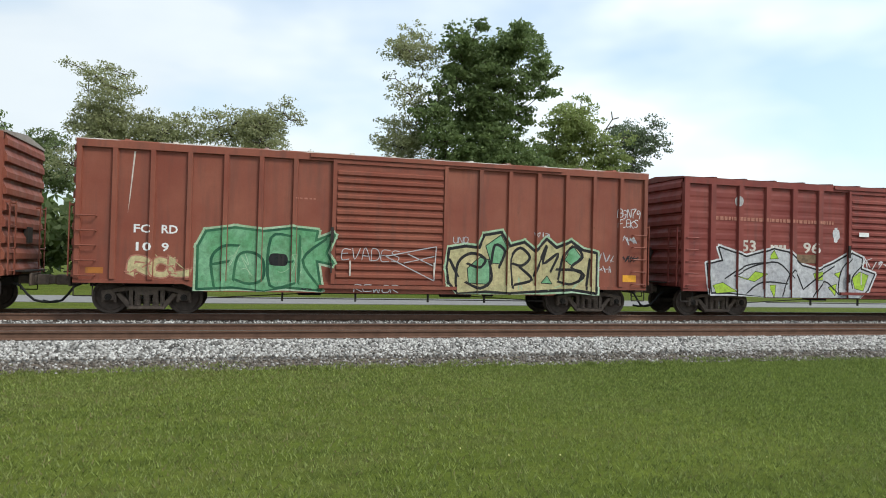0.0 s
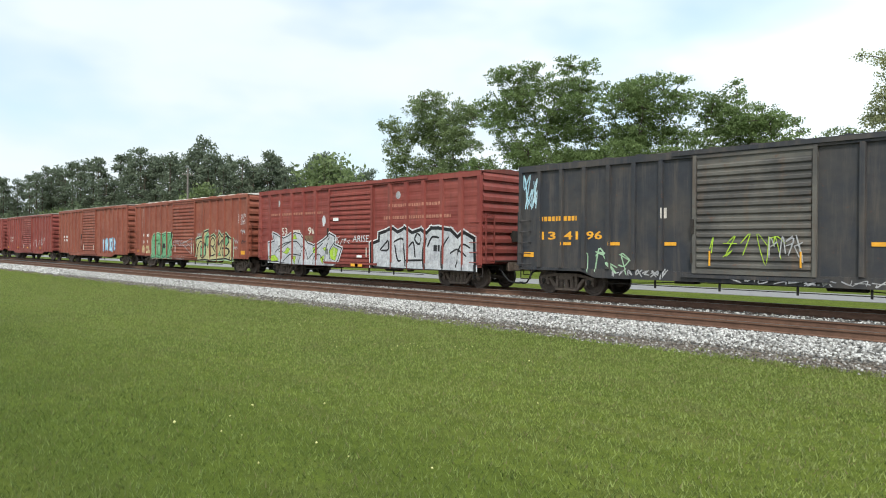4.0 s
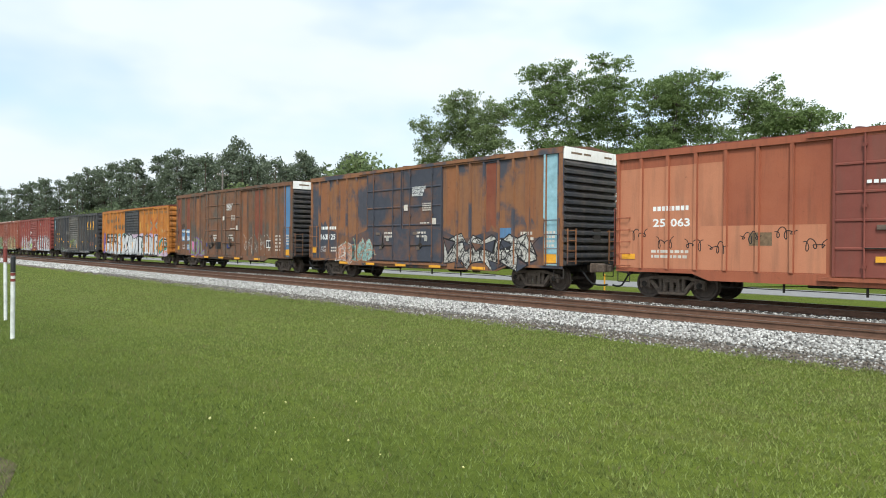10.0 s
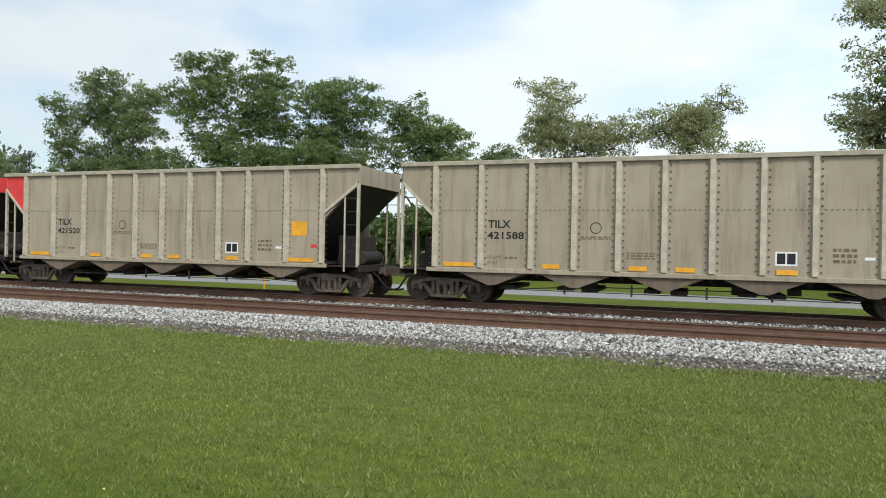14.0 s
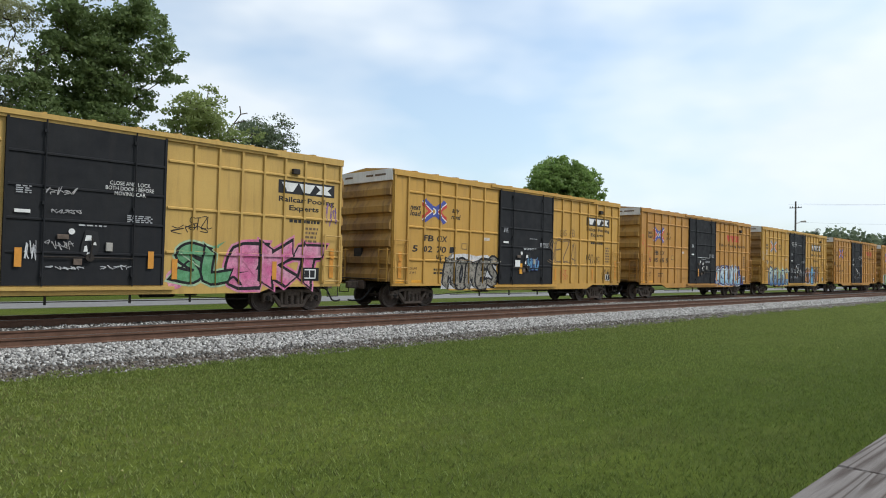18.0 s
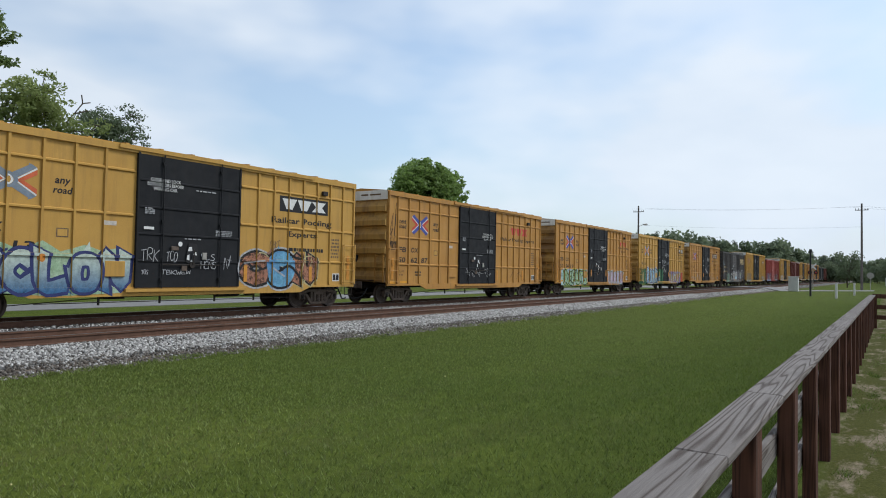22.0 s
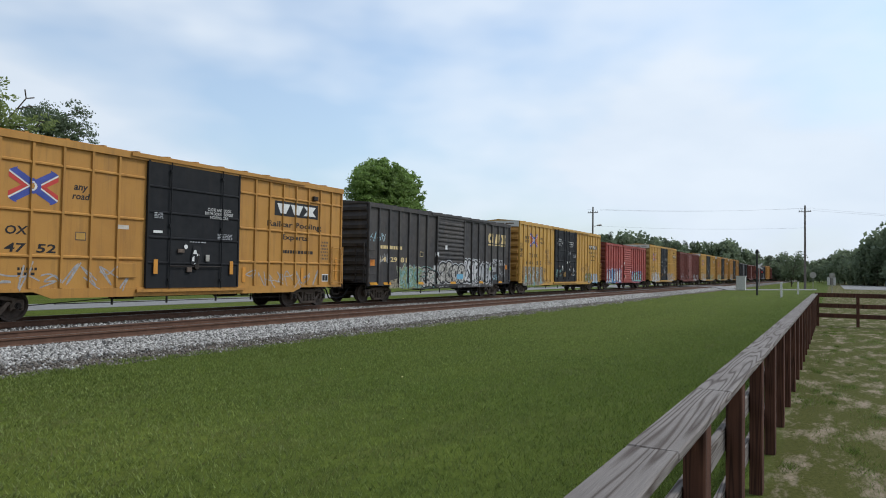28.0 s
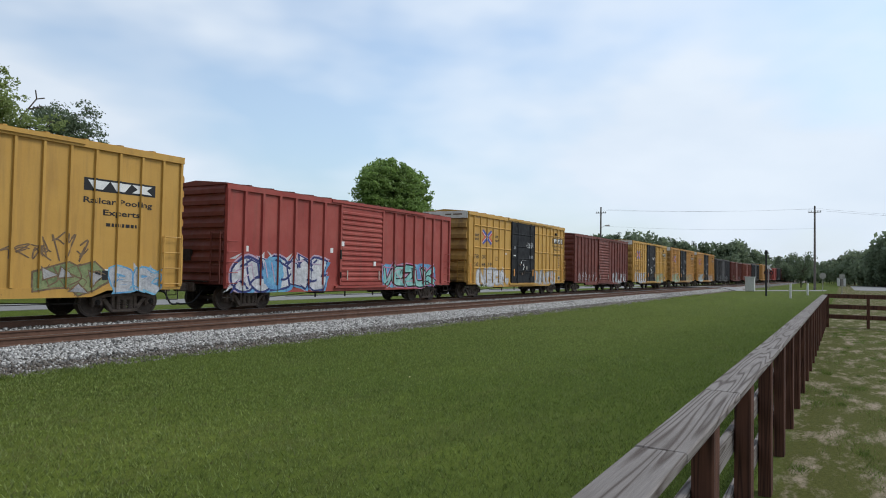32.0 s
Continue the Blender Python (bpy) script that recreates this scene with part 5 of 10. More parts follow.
strew("old_stones", 30000, -48, 62, 12.45, 13.66, 0.034, OLD_STONE, "old grey stones spilling into the grass", 12)
strew("ballast_stones", 16000, -40, 60, 16.45, 18.95, 0.040, STONE, "pale crushed stones between the tracks", 13)

RAIL = plain("rail_rust", (0.130, 0.070, 0.046), 0.8, 0.25, 5, 0.0, 0.3)
RAIL_TOPPED = plain("rail_head_steel", (0.20, 0.18, 0.17), 0.35, 0.15, 4, 0.7, 0.5)
TIE = plain("creosoted_tie", (0.060, 0.047, 0.038), 0.9, 0.35, 7)


def rail_track(centre, label):
    thing = tagged(new("railway_track"), label, "railway track", "", "structure")
    tie = bmesh.new()
    cube_in(tie, -0.115, 0.115, -1.30, 1.30, -0.19, 0.0)
    tie_me = mesh_of("tie", tie, TIE, 0.012)
    for i in range(-110, 130):
        part("tie", tie_me, None, thing, "", (i * 0.52, centre, RAIL_TOP - 0.178))
    for s in (-1, 1):
        y = centre + s * 0.7525
        bm = bmesh.new()
        o = [(-0.072, -0.172), (0.072, -0.172), (0.072, -0.160), (0.012, -0.142), (0.012, -0.050), (0.036, -0.040), (0.036, -0.004), (-0.036, -0.004),
             (-0.036, -0.040), (-0.012, -0.050), (-0.012, -0.142), (-0.072, -0.160)]
        prism_x(bm, [(y + a, RAIL_TOP + b) for a, b in o], -900, 900)
        rail = part("rail", bm, RAIL, thing)
        bm = bmesh.new()
        cube_in(bm, -900, 900, y - 0.030, y + 0.030, RAIL_TOP - 0.0042, RAIL_TOP)
        part("rail_head", bm, RAIL_TOPPED, rail)
    return thing


TRACK_Y = 19.80
rail_track(15.52, "empty near track with rusty brown rails on dark ties")
rail_track(TRACK_Y, "far track with rusty brown rails under the train")
ASPHALT = plain("worn_asphalt", (0.235, 0.23, 0.225), 0.9, 0.15, 3, 0, 0.2, 0.3)
bm = bmesh.new()
cube_in(bm, -700, 700, 30.7, 35.4, -0.60, -0.375)
tagged(new("road", mesh_of("road", bm, ASPHALT)), "pale grey asphalt road behind the line", "road", "", "structure")

# ---- fence ----
def wood_material(name, light, dark, grain, upright=False):
    """Weathered timber: long wandering grain, fine checks and a few dark knots."""
    n = Nodes(name)
    field = n.noise(n.space((4.0, 4.0, 0.16) if upright else (0.16, 4.0, 4.0)), 1.6, 2.0, 0.45)
    many, fold = n.t.nodes.new("ShaderNodeMath"), n.t.nodes.new("ShaderNodeMath")
    many.operation, fold.operation = "MULTIPLY", "PINGPONG"
    many.inputs[1].default_value, fold.inputs[1].default_value = 38.0, 1.0
    n.link(field, many.inputs[0])
    n.link(many.outputs[0], fold.inputs[0])
    c = n.mix(n.ramp(fold.outputs[0], [(0.05, 0.0), (0.55, 1.0)]), dark, light)
    fine = n.noise(n.space((60, 60, 2.0) if upright else (2.0, 60, 60)), 1.5, 5, 0.7)
    c = n.mix(0.5, c, n.ramp(fine, [(0.3, 0.55), (0.62, 1.0)]), "MULTIPLY")
    c = n.mix(n.ramp(n.noise(n.space((1, 1, 1)), 1.6, 3), [(0.45, 0.0), (0.75, 0.55)]), c, dark)
    knot = n.noise(n.space((5, 5, 2.2) if upright else (2.2, 5, 5)), 1.0, 1.0)
    c = n.mix(n.ramp(knot, [(0.72, 0.0), (0.78, 0.8)]), c, tuple(k * 0.45 for k in dark))
    n.bump(fine, grain, 0.006)
    return n.done(c, 0.85, 0.0, 0.2)


CAP = wood_material("weathered_grey_wood", (0.240, 0.217, 0.200), (0.088, 0.070, 0.060), 0.6)
BROWN_WOOD = wood_material("brown_stained_wood", (0.120, 0.054, 0.035), (0.050, 0.024, 0.017), 0.45, True)


def fence():
    thing = tagged(new("wooden_fence"), "brown post fence with a weathered grey top board", "fence")
    post = bmesh.new()
    cube_in(post, -0.082, 0.082, -0.045, 0.045, -0.05, 1.03)
    post_me = mesh_of("post", post, BROWN_WOOD, 0.008)
    x = 1.77
    while x < 26.2:
        part("post", post_me, None, thing, "", (x, 0.50, -0.015))
        x += 1.33
    joints = [0.7, 2.25, 3.55, 5.9, 8.35, 10.8, 13.2, 15.7, 18.1, 20.5, 23.0, 24.6, 26.25]
    for k, (a, b) in enumerate(zip(joints, joints[1:])):
        bm = bmesh.new()
        cube_in(bm, (a - b) / 2 + 0.003, (b - a) / 2 - 0.003, -0.083, 0.083, -0.019, 0.019)
        o = part("top_board", bm, CAP, thing, "", ((a + b) / 2, 0.50, 1.049), 0.006)
        o.rotation_euler = (radians((-0.8, 1.2, 0.4)[k % 3]), 0, 0)
        for z in (0.30, 0.66):
            bm = bmesh.new()
            cube_in(bm, (a - b) / 2 + 0.003, (b - a) / 2 - 0.003, -0.019, 0.019, -0.07, 0.07)
            part("rail", bm, CAP, thing, "weathered grey rail", ((a + b) / 2, 0.567, z), 0.004)
    cross = tagged(new("wooden_fence"), "dark brown three-rail fence across the path", "fence")
    for k in range(14):
        part("post", post_me, None, cross, "", (26.4, 0.42 - k * 1.16, -0.015))
    for z in (0.35, 0.68, 1.03):
        bm = bmesh.new()
        cube_in(bm, -0.02, 0.02, -7.6, 7.6, -0.07, 0.07)
        part("rail", bm, BROWN_WOOD, cross, "", (26.34, -7.1, z), 0.004)


fence()

# ---- trees ----
BARK = plain("grey_brown_bark", (0.085, 0.068, 0.052), 0.95, 0.35, 5, 0, 0.2, 0.6)
LEAF_DARK = leaf_material("oak_leaves", (0.138, 0.196, 0.068), (0.215, 0.288, 0.106), 0.5)
LEAF_MID = leaf_material("green_leaves", (0.155, 0.202, 0.084), (0.230, 0.290, 0.124), 0.5)
LEAF_WOOD = leaf_material("woodland_leaves", (0.120, 0.160, 0.088), (0.165, 0.206, 0.116), 0.45)
# paler woodland leaf with distance haze mixed into its colour
LEAF_HAZE_TINT = leaf_material("haze_tinted_leaves", (0.190, 0.240, 0.145), (0.245, 0.295, 0.180), 0.5)
LEAF_PALE = leaf_material("pale_sparse_leaves", (0.29, 0.315, 0.155), (0.40, 0.41, 0.22), 0.55)
LEAF_LIGHT = leaf_material("light_green_leaves", (0.25, 0.31, 0.10), (0.36, 0.42, 0.16), 0.5)
LEAF_PINE = leaf_material("pine_needles", (0.125, 0.155, 0.102), (0.180, 0.212, 0.140), 0.45)
LEAF_DOME = leaf_material("dense_green_leaves", (0.190, 0.290, 0.075), (0.270, 0.380, 0.115), 0.5)


def leaf_cards(rng, centres, size, droop=0.0):
    """Bent leaf sprays, each a pair of triangles, round the given centres."""
    n = len(centres)
    a = rng.randn(n, 3)
    a /= np.linalg.norm(a, axis=1)[:, None]
    b = rng.randn(n, 3)
    b[:, 2] -= droop
    b -= (a * b).sum(1)[:, None] * a
    b /= np.linalg.norm(b, axis=1)[:, None] + 1e-9
    s = size * (0.5 + rng.rand(n, 1))
    c = np.cross(a, b)
    v = np.empty((n, 4, 3))
    v[:, 0] = centres - b * s
    v[:, 1] = centres + a * s * 0.55
    v[:, 2] = centres + b * s + c * s * 0.2
    v[:, 3] = centres - a * s * 0.55 + c * s * 0.2
    return v


def cards_mesh(name, v, material):
    n = len(v)
    me = bpy.data.meshes.new(name)
    me.vertices.add(n * 4)
    me.vertices.foreach_set("co", v.ravel())
    me.loops.add(n * 4)
    me.loops.foreach_set("vertex_index", np.arange(n * 4, dtype=np.int32))
    me.polygons.add(n)
    me.polygons.foreach_set("loop_start", np.arange(0, n * 4, 4, dtype=np.int32))
    me.polygons.foreach_set("loop_total", np.full(n, 4, dtype=np.int32))
    me.update(calc_edges=True)
    me.materials.append(material)
    return me


def tree(name, label, x, y, lumps, leaves, seed, size=0.125, count=26, trunk=0.4, fork=0.3, clump=0.42, droop=0.0, deep=1.7, low=2.0, fill=1.0, inner=0.9):
    """A trunk with limbs to each lump of the crown (across, up, radius, radius up); the lumps are filled with small flat sprays of leaves."""
    rng = np.random.RandomState(seed)
    thing = tagged(new(name), label, "tree")
    thing.location = (x, y, -0.4)
    top, foot = max(b[1] for b in lumps), min(b[1] - b[3] for b in lumps)
    left, right = min(b[0] - b[2] for b in lumps), max(b[0] + b[2] for b in lumps)
    body = [(a, rng.uniform(-deep, deep), z, 1.12 * r, 1.12 * rz, fill) for a, z, r, rz in lumps]
    for k in range(int(len(lumps) * inner)):
        p, q = lumps[rng.randint(len(lumps))], lumps[rng.randint(len(lumps))]
        f = rng.uniform(0.3, 0.7)
        if abs(p[0] - q[0]) < 6.0:
            body.append((p[0] + (q[0] - p[0]) * f, rng.uniform(-deep, deep), p[1] + (q[1] - p[1]) * f - 0.3, rng.uniform(0.8, 1.5), rng.uniform(0.6, 0.9), 0.8 * fill))
    # the lower crown
    for k in range(int((right - left) * max(0.0, foot - low) / 2.2)):
        a = (left + right) / 2 + (right - left) * 0.44 * rng.uniform(-1, 1)
        body.append((a, rng.uniform(-deep, deep), low + (foot + 1.0 - low) * rng.rand() ** 0.7, 1.5, 1.0, 0.7 * fill))
    bm = bmesh.new()
    crotch = Vector((0, 0, max(1.2, fork * top)))
    rod_in(bm, (0, 0, -0.1), crotch, trunk, trunk * 0.75, 9)
    crowns, nodes = [], [(crotch, trunk * 0.6)]
    body.sort(key=lambda q: (Vector(q[:3]) - crotch).length)
    for dx, dy, dz, r, rz, much in body:
        end = Vector((dx, dy, dz))
        # each limb grows out of the nearest limb that leads the same way
        root, girth = min(nodes, key=lambda q: (q[0] - end).length + 0.35 * abs(q[0].z - crotch.z) + (4.0 if q[0].z > dz + 0.3 else 0.0))
        mid = root.lerp(end, 0.5) + Vector(rng.uniform(-0.35, 0.35, 3))
        thick = max(0.035, girth * 0.72)
        rod_in(bm, root, mid, thick, thick * 0.85, 6)
        rod_in(bm, mid, end, thick * 0.85, thick * 0.6, 5)
        nodes.append((end, thick * 0.7))
        m = max(5, int(1.05 * much * r * r * rz / clump ** 3 + r * r / clump ** 2 * much))
        d = rng.randn(m, 3)
        d /= np.linalg.norm(d, axis=1)[:, None]
        k = d * (0.25 + 0.85 * rng.rand(m, 1) ** 0.55)
        cs = np.array((dx, dy, dz)) + k * np.array((r, r, rz))
        for c in cs[: max(3, m // 6)]:
            rod_in(bm, end, Vector(c), 0.03, 0.010, 4)
        for c in cs:
            kk = int(count * rng.uniform(0.35, 1.35))
            p = rng.randn(kk, 3)
            p /= np.linalg.norm(p, axis=1)[:, None]
            crowns.append(c + p * clump * (rng.rand(kk, 1) ** 0.45) * np.array((1.25, 1.25, 0.62)))
    part("trunk", bm, BARK, thing)
    v = leaf_cards(rng, np.concatenate(crowns), size, droop)
    part("crown", cards_mesh("crown", v, leaves), None, thing)
    return thing


def flowers():
    r = np.random.RandomState(8)
    pts = []
    for cx, cy, n, sx, sy in ((-5.0, 3.1, 7, 0.7, 0.25), (-9.5, 8.6, 26, 1.6, 0.5), (-15.0, 9.6, 14, 2.5, 0.5), (2.5, 6.5, 6, 3.0, 1.2), (12.0, 5.0, 5, 4.0, 1.0), (-4.0, 5.5, 10, 4.0, 1.6)):
        pts += [(cx + sx * r.randn(), min(12.2, max(1.2, cy + sy * r.randn()))) for k in range(n)]
    x, y = np.array(pts).T
    m = plain("flower_petals", (0.70, 0.66, 0.30), 0.7, 0.2, 30)
    tagged(new("flowers", stones_mesh("flowers", x, y, -0.03 * np.clip(y, 0, 12) + 0.035, 0.011, 8, m)), "tiny pale yellow flowers scattered in the lawn", "flowers", "", "stuff")
    v = [(-6.1 + 0.8 * math.cos(a) * (1 + 0.25 * math.sin(3 * a)), 0.78 + 0.26 * math.sin(a) * (1 + 0.2 * math.cos(5 * a))) for a in (k * 0.314 for k in range(20))]
    soil = raw_mesh("bare_soil", [(px, py, -0.03 * py + 0.004) for px, py in v], [tuple(range(20))], plain("bare_soil", (0.085, 0.072, 0.036), 0.95, 0.45, 9, 0, 0.2, 0.5))
    tagged(new("bare_soil", soil), "small bare brown patch in the lawn", "ground", "", "structure")


flowers()


# broad oaks beyond the road: lumps (across, up, radius, radius up)
tree("oak_tree", "round-topped oak with a grey-green open crown", -55.5, 54,
     [(-6.3, 16.3, 1.5, 0.9), (-7.0, 14.8, 1.2, 0.7), (-3.8, 18.0, 1.6, 1.1), (-0.5, 18.3, 1.5, 1.0), (1.3, 18.5, 1.0, 0.6), (4.8, 16.9, 0.9, 0.9),
      (6.0, 15.7, 1.1, 0.7), (-0.9, 16.3, 2.3, 1.3), (2.7, 15.8, 1.6, 1.2), (-3.8, 15.3, 2.0, 1.2), (-5.3, 13.1, 1.6, 1.1), (-0.0, 13.9, 2.3, 1.4),
      (4.0, 13.5, 1.6, 1.2), (5.9, 12.6, 1.3, 0.7), (-6.3, 11.6, 1.8, 1.1), (-1.8, 11.5, 2.2, 1.4), (2.7, 10.8, 2.1, 1.4), (6.1, 10.3, 1.6, 1.0)], LEAF_MID, 21, 0.10, 32, 0.42, low=4.0)
tree("oak_tree", "tall spreading oak with a dark green layered crown", -38.4, 52,
     [(-7.7, 16.4, 0.9, 0.7), (-6.6, 15.4, 1.5, 0.9), (-7.3, 14.1, 0.9, 0.6), (-5.1, 17.1, 1.4, 1.0), (-4.8, 18.7, 0.9, 0.7), (-3.1, 18.7, 1.3, 0.9),
      (-1.4, 18.8, 0.9, 0.5), (-1.0, 17.3, 1.6, 1.1), (-3.0, 15.7, 2.0, 1.2), (1.5, 17.6, 1.1, 0.8), (3.3, 18.1, 1.3, 0.7), (4.3, 18.0, 0.8, 0.6),
      (2.4, 16.2, 1.6, 0.9), (0.6, 14.9, 1.9, 1.1), (3.6, 14.7, 1.5, 0.9), (-4.1, 13.7, 1.6, 1.0), (-1.0, 13.0, 2.1, 1.3), (2.2, 12.9, 1.8, 1.1),
      (-5.5, 11.8, 1.6, 0.9), (-2.0, 11.0, 2.1, 1.3), (1.9, 10.4, 2.1, 1.1), (4.5, 11.9, 1.2, 0.9)], LEAF_DARK, 22, 0.10, 35, 0.5, low=4.0)
tree("oak_tree", "spreading dark oak with sky showing through its top", -29.8, 53,
     [(-3.6, 16.2, 0.9, 0.6), (-1.9, 16.1, 1.3, 0.7), (-0.6, 16.3, 1.2, 0.7), (0.8, 15.7, 0.8, 0.5), (-1.3, 14.6, 1.8, 0.9), (-3.3, 14.1, 1.1, 0.8),
      (0.8, 13.8, 1.4, 0.9), (2.3, 15.9, 0.8, 0.5), (2.0, 14.8, 0.7, 0.5), (3.8, 15.7, 0.5, 0.4), (4.7, 15.3, 0.5, 0.3), (3.3, 14.1, 0.9, 0.6),
      (4.2, 14.4, 0.5, 0.5), (2.8, 13.1, 1.4, 0.7), (0.0, 12.2, 2.1, 1.1), (-2.7, 11.8, 1.7, 1.1), (2.8, 11.2, 1.8, 1.0), (-0.5, 9.9, 2.1, 1.2),
      (2.6, 9.4, 1.9, 0.9), (-3.2, 9.7, 1.7, 0.9)], LEAF_DARK, 23, 0.10, 32, 0.5, low=4.0)
tree("oak_tree", "oak with thin drooping outer limbs", -22.2, 54,
     [(-2.6, 13.6, 0.9, 0.6), (-1.6, 14.2, 0.8, 0.4), (-0.4, 14.8, 0.7, 0.4), (0.2, 14.8, 0.5, 0.3), (0.3, 13.9, 0.6, 0.3), (-1.1, 13.1, 1.0, 0.5),
      (-1.8, 12.1, 1.3, 0.7), (0.2, 12.5, 0.9, 0.5), (1.3, 12.9, 0.6, 0.3), (0.7, 11.4, 1.1, 0.6), (2.0, 11.8, 0.9, 0.4), (3.1, 11.9, 0.8, 0.4),
      (4.0, 11.6, 0.7, 0.3), (4.5, 10.9, 0.4, 0.2), (2.7, 11.0, 1.0, 0.4), (-1.8, 10.5, 1.5, 0.8), (0.7, 10.1, 1.5, 0.7), (2.5, 9.9, 1.2, 0.5),
      (3.7, 10.4, 0.7, 0.3)], LEAF_DARK, 24, 0.10, 32, 0.42, low=4.0)
tree("small_tree", "small round-topped green tree", -15.3, 56,
     [(-1.9, 9.7, 0.9, 0.3), (-0.8, 10.1, 0.9, 0.5), (0.3, 10.3, 1.0, 0.6), (1.2, 10.0, 0.8, 0.5), (-1.1, 9.1, 1.2, 0.6), (0.5, 9.0, 1.4, 0.6)], LEAF_MID, 25, 0.10, 32, 0.25, low=2.5)
# thin pale trees
tree("sparse_tree", "thin pale green leaning tree with feathery twigs", -5.4, 45,
     [(-5.8, 13.2, 0.4, 0.2), (-4.8, 13.1, 0.7, 0.4), (-3.8, 13.3, 0.7, 0.4), (-2.8, 13.1, 0.5, 0.3), (-4.1, 12.5, 0.9, 0.5), (-3.1, 11.9, 0.8, 0.4),
      (-4.8, 11.9, 0.5, 0.3), (-3.4, 11.0, 0.9, 0.5), (-4.5, 10.6, 0.6, 0.3), (-2.3, 10.4, 1.0, 0.5), (-4.1, 9.7, 0.9, 0.5), (-2.7, 9.5, 1.2, 0.5),
      (-1.0, 10.3, 0.8, 0.5), (-0.3, 9.5, 1.2, 0.5), (0.9, 10.3, 0.7, 0.3), (2.1, 10.7, 0.7, 0.3), (1.5, 9.6, 0.9, 0.4), (3.0, 9.9, 0.6, 0.3),
      (3.6, 9.5, 0.6, 0.2)], LEAF_PALE, 31, 0.075, 22, 0.13, 0.45, 0.34, 0.7, 1.0, 7.0, 1.35, 0.5)
tree("sparse_tree", "thin pale green tree with feathery drooping twigs", -0.0, 45,
     [(-1.7, 10.2, 0.4, 0.2), (-0.9, 10.5, 0.5, 0.3), (-0.1, 10.4, 0.6, 0.3), (0.3, 11.0, 0.3, 0.3), (0.6, 11.6, 0.4, 0.2), (1.2, 12.0, 0.4, 0.2), (1.7, 11.8, 0.5, 0.3), (2.2, 11.5, 0.5, 0.3), (2.4, 10.9, 0.3, 0.3), (1.4, 11.3, 0.5, 0.2), (0.7, 10.4, 0.5, 0.2), (-0.5, 10.0, 0.6, 0.2)], LEAF_PALE, 32, 0.075, 22, 0.12, 0.45, 0.34, 0.7, 1.0, 7.0, 1.35, 0.5)
# the tall dark tree and its neighbours
tree("tall_tree", "tall dark green broadleaf tree with a dense crown", 14.4, 44,
     [(-2.2, 17.1, 0.7, 0.5), (-1.0, 17.6, 0.6, 0.4), (-1.2, 16.6, 1.1, 0.5), (-2.4, 15.9, 0.8, 0.5), (1.8, 17.5, 0.9, 0.5), (3.0, 17.9, 1.0, 0.6),
      (2.2, 16.6, 1.4, 0.7), (4.3, 16.4, 0.9, 0.5), (0.2, 15.8, 1.1, 0.7), (-1.6, 15.2, 1.1, 0.6), (3.9, 15.2, 1.2, 0.6), (-2.1, 14.0, 1.1, 0.6),
      (0.2, 14.3, 1.4, 0.8), (2.5, 14.1, 1.3, 0.8), (4.4, 13.9, 0.9, 0.5), (-3.3, 13.2, 0.8, 0.5), (-2.1, 12.5, 1.2, 0.7), (0.3, 12.4, 1.5, 0.8),
      (2.9, 12.4, 1.2, 0.7), (-3.7, 11.8, 0.9, 0.5), (-0.9, 11.1, 1.5, 0.8), (2.0, 10.7, 1.4, 0.8), (-3.2, 10.4, 1.1, 0.7), (-0.1, 9.6, 1.5, 0.7)], LEAF_DARK, 41, 0.125, 30, 0.5, 0.4, 0.40, low=2.5, fill=1.25)
tree("sparse_tree", "slender grey-green tree with small leaves", 9.7, 45,
     [(-0.2, 17.5, 0.8, 0.4), (0.8, 17.4, 0.7, 0.4), (-1.0, 16.6, 0.8, 0.5), (0.4, 16.6, 1.0, 0.5), (-1.1, 15.5, 0.7, 0.5), (1.4, 16.1, 0.5, 0.4),
      (0.2, 15.2, 1.0, 0.5), (-0.9, 14.4, 0.7, 0.4), (0.8, 14.7, 0.6, 0.4), (0.5, 13.5, 0.8, 0.4), (-0.3, 12.3, 0.8, 0.5), (-1.0, 11.3, 1.0, 0.5),
      (-1.4, 10.1, 1.0, 0.6), (0.3, 11.0, 1.0, 0.6), (-0.4, 9.8, 1.4, 0.7)], LEAF_PALE, 42, 0.085, 20, 0.24, 0.5, 0.36, 0.4, 1.2, 5.0, 1.0, 0.4)
tree("leafy_tree", "light green tree with a bare forked twig", 23.4, 48,
     [(-0.3, 14.5, 0.6, 0.3), (-1.0, 13.8, 0.9, 0.5), (0.2, 13.5, 0.8, 0.5), (-2.2, 12.9, 0.8, 0.5), (-0.8, 12.5, 1.3, 0.7), (0.7, 12.4, 0.8, 0.6),
      (-1.7, 11.4, 1.1, 0.7), (1.9, 11.8, 0.9, 0.6), (3.1, 11.7, 0.7, 0.5), (0.5, 11.1, 1.4, 0.6), (2.6, 10.6, 1.1, 0.6), (-0.9, 10.3, 1.3, 0.5)], LEAF_LIGHT, 43, 0.12, 22, 0.28, 0.4, 0.40, low=4.0)
tree("small_tree", "small dark green tree with flat layers", 30.9, 52,
     [(-0.9, 13.9, 0.9, 0.4), (0.7, 14.0, 1.0, 0.5), (-1.7, 13.1, 0.8, 0.4), (0.2, 13.0, 1.2, 0.5), (1.3, 13.1, 0.7, 0.5), (1.6, 12.1, 0.5, 0.4),
      (-0.6, 12.0, 1.0, 0.5)], LEAF_WOOD, 44, 0.10, 24, 0.22, low=5.0)
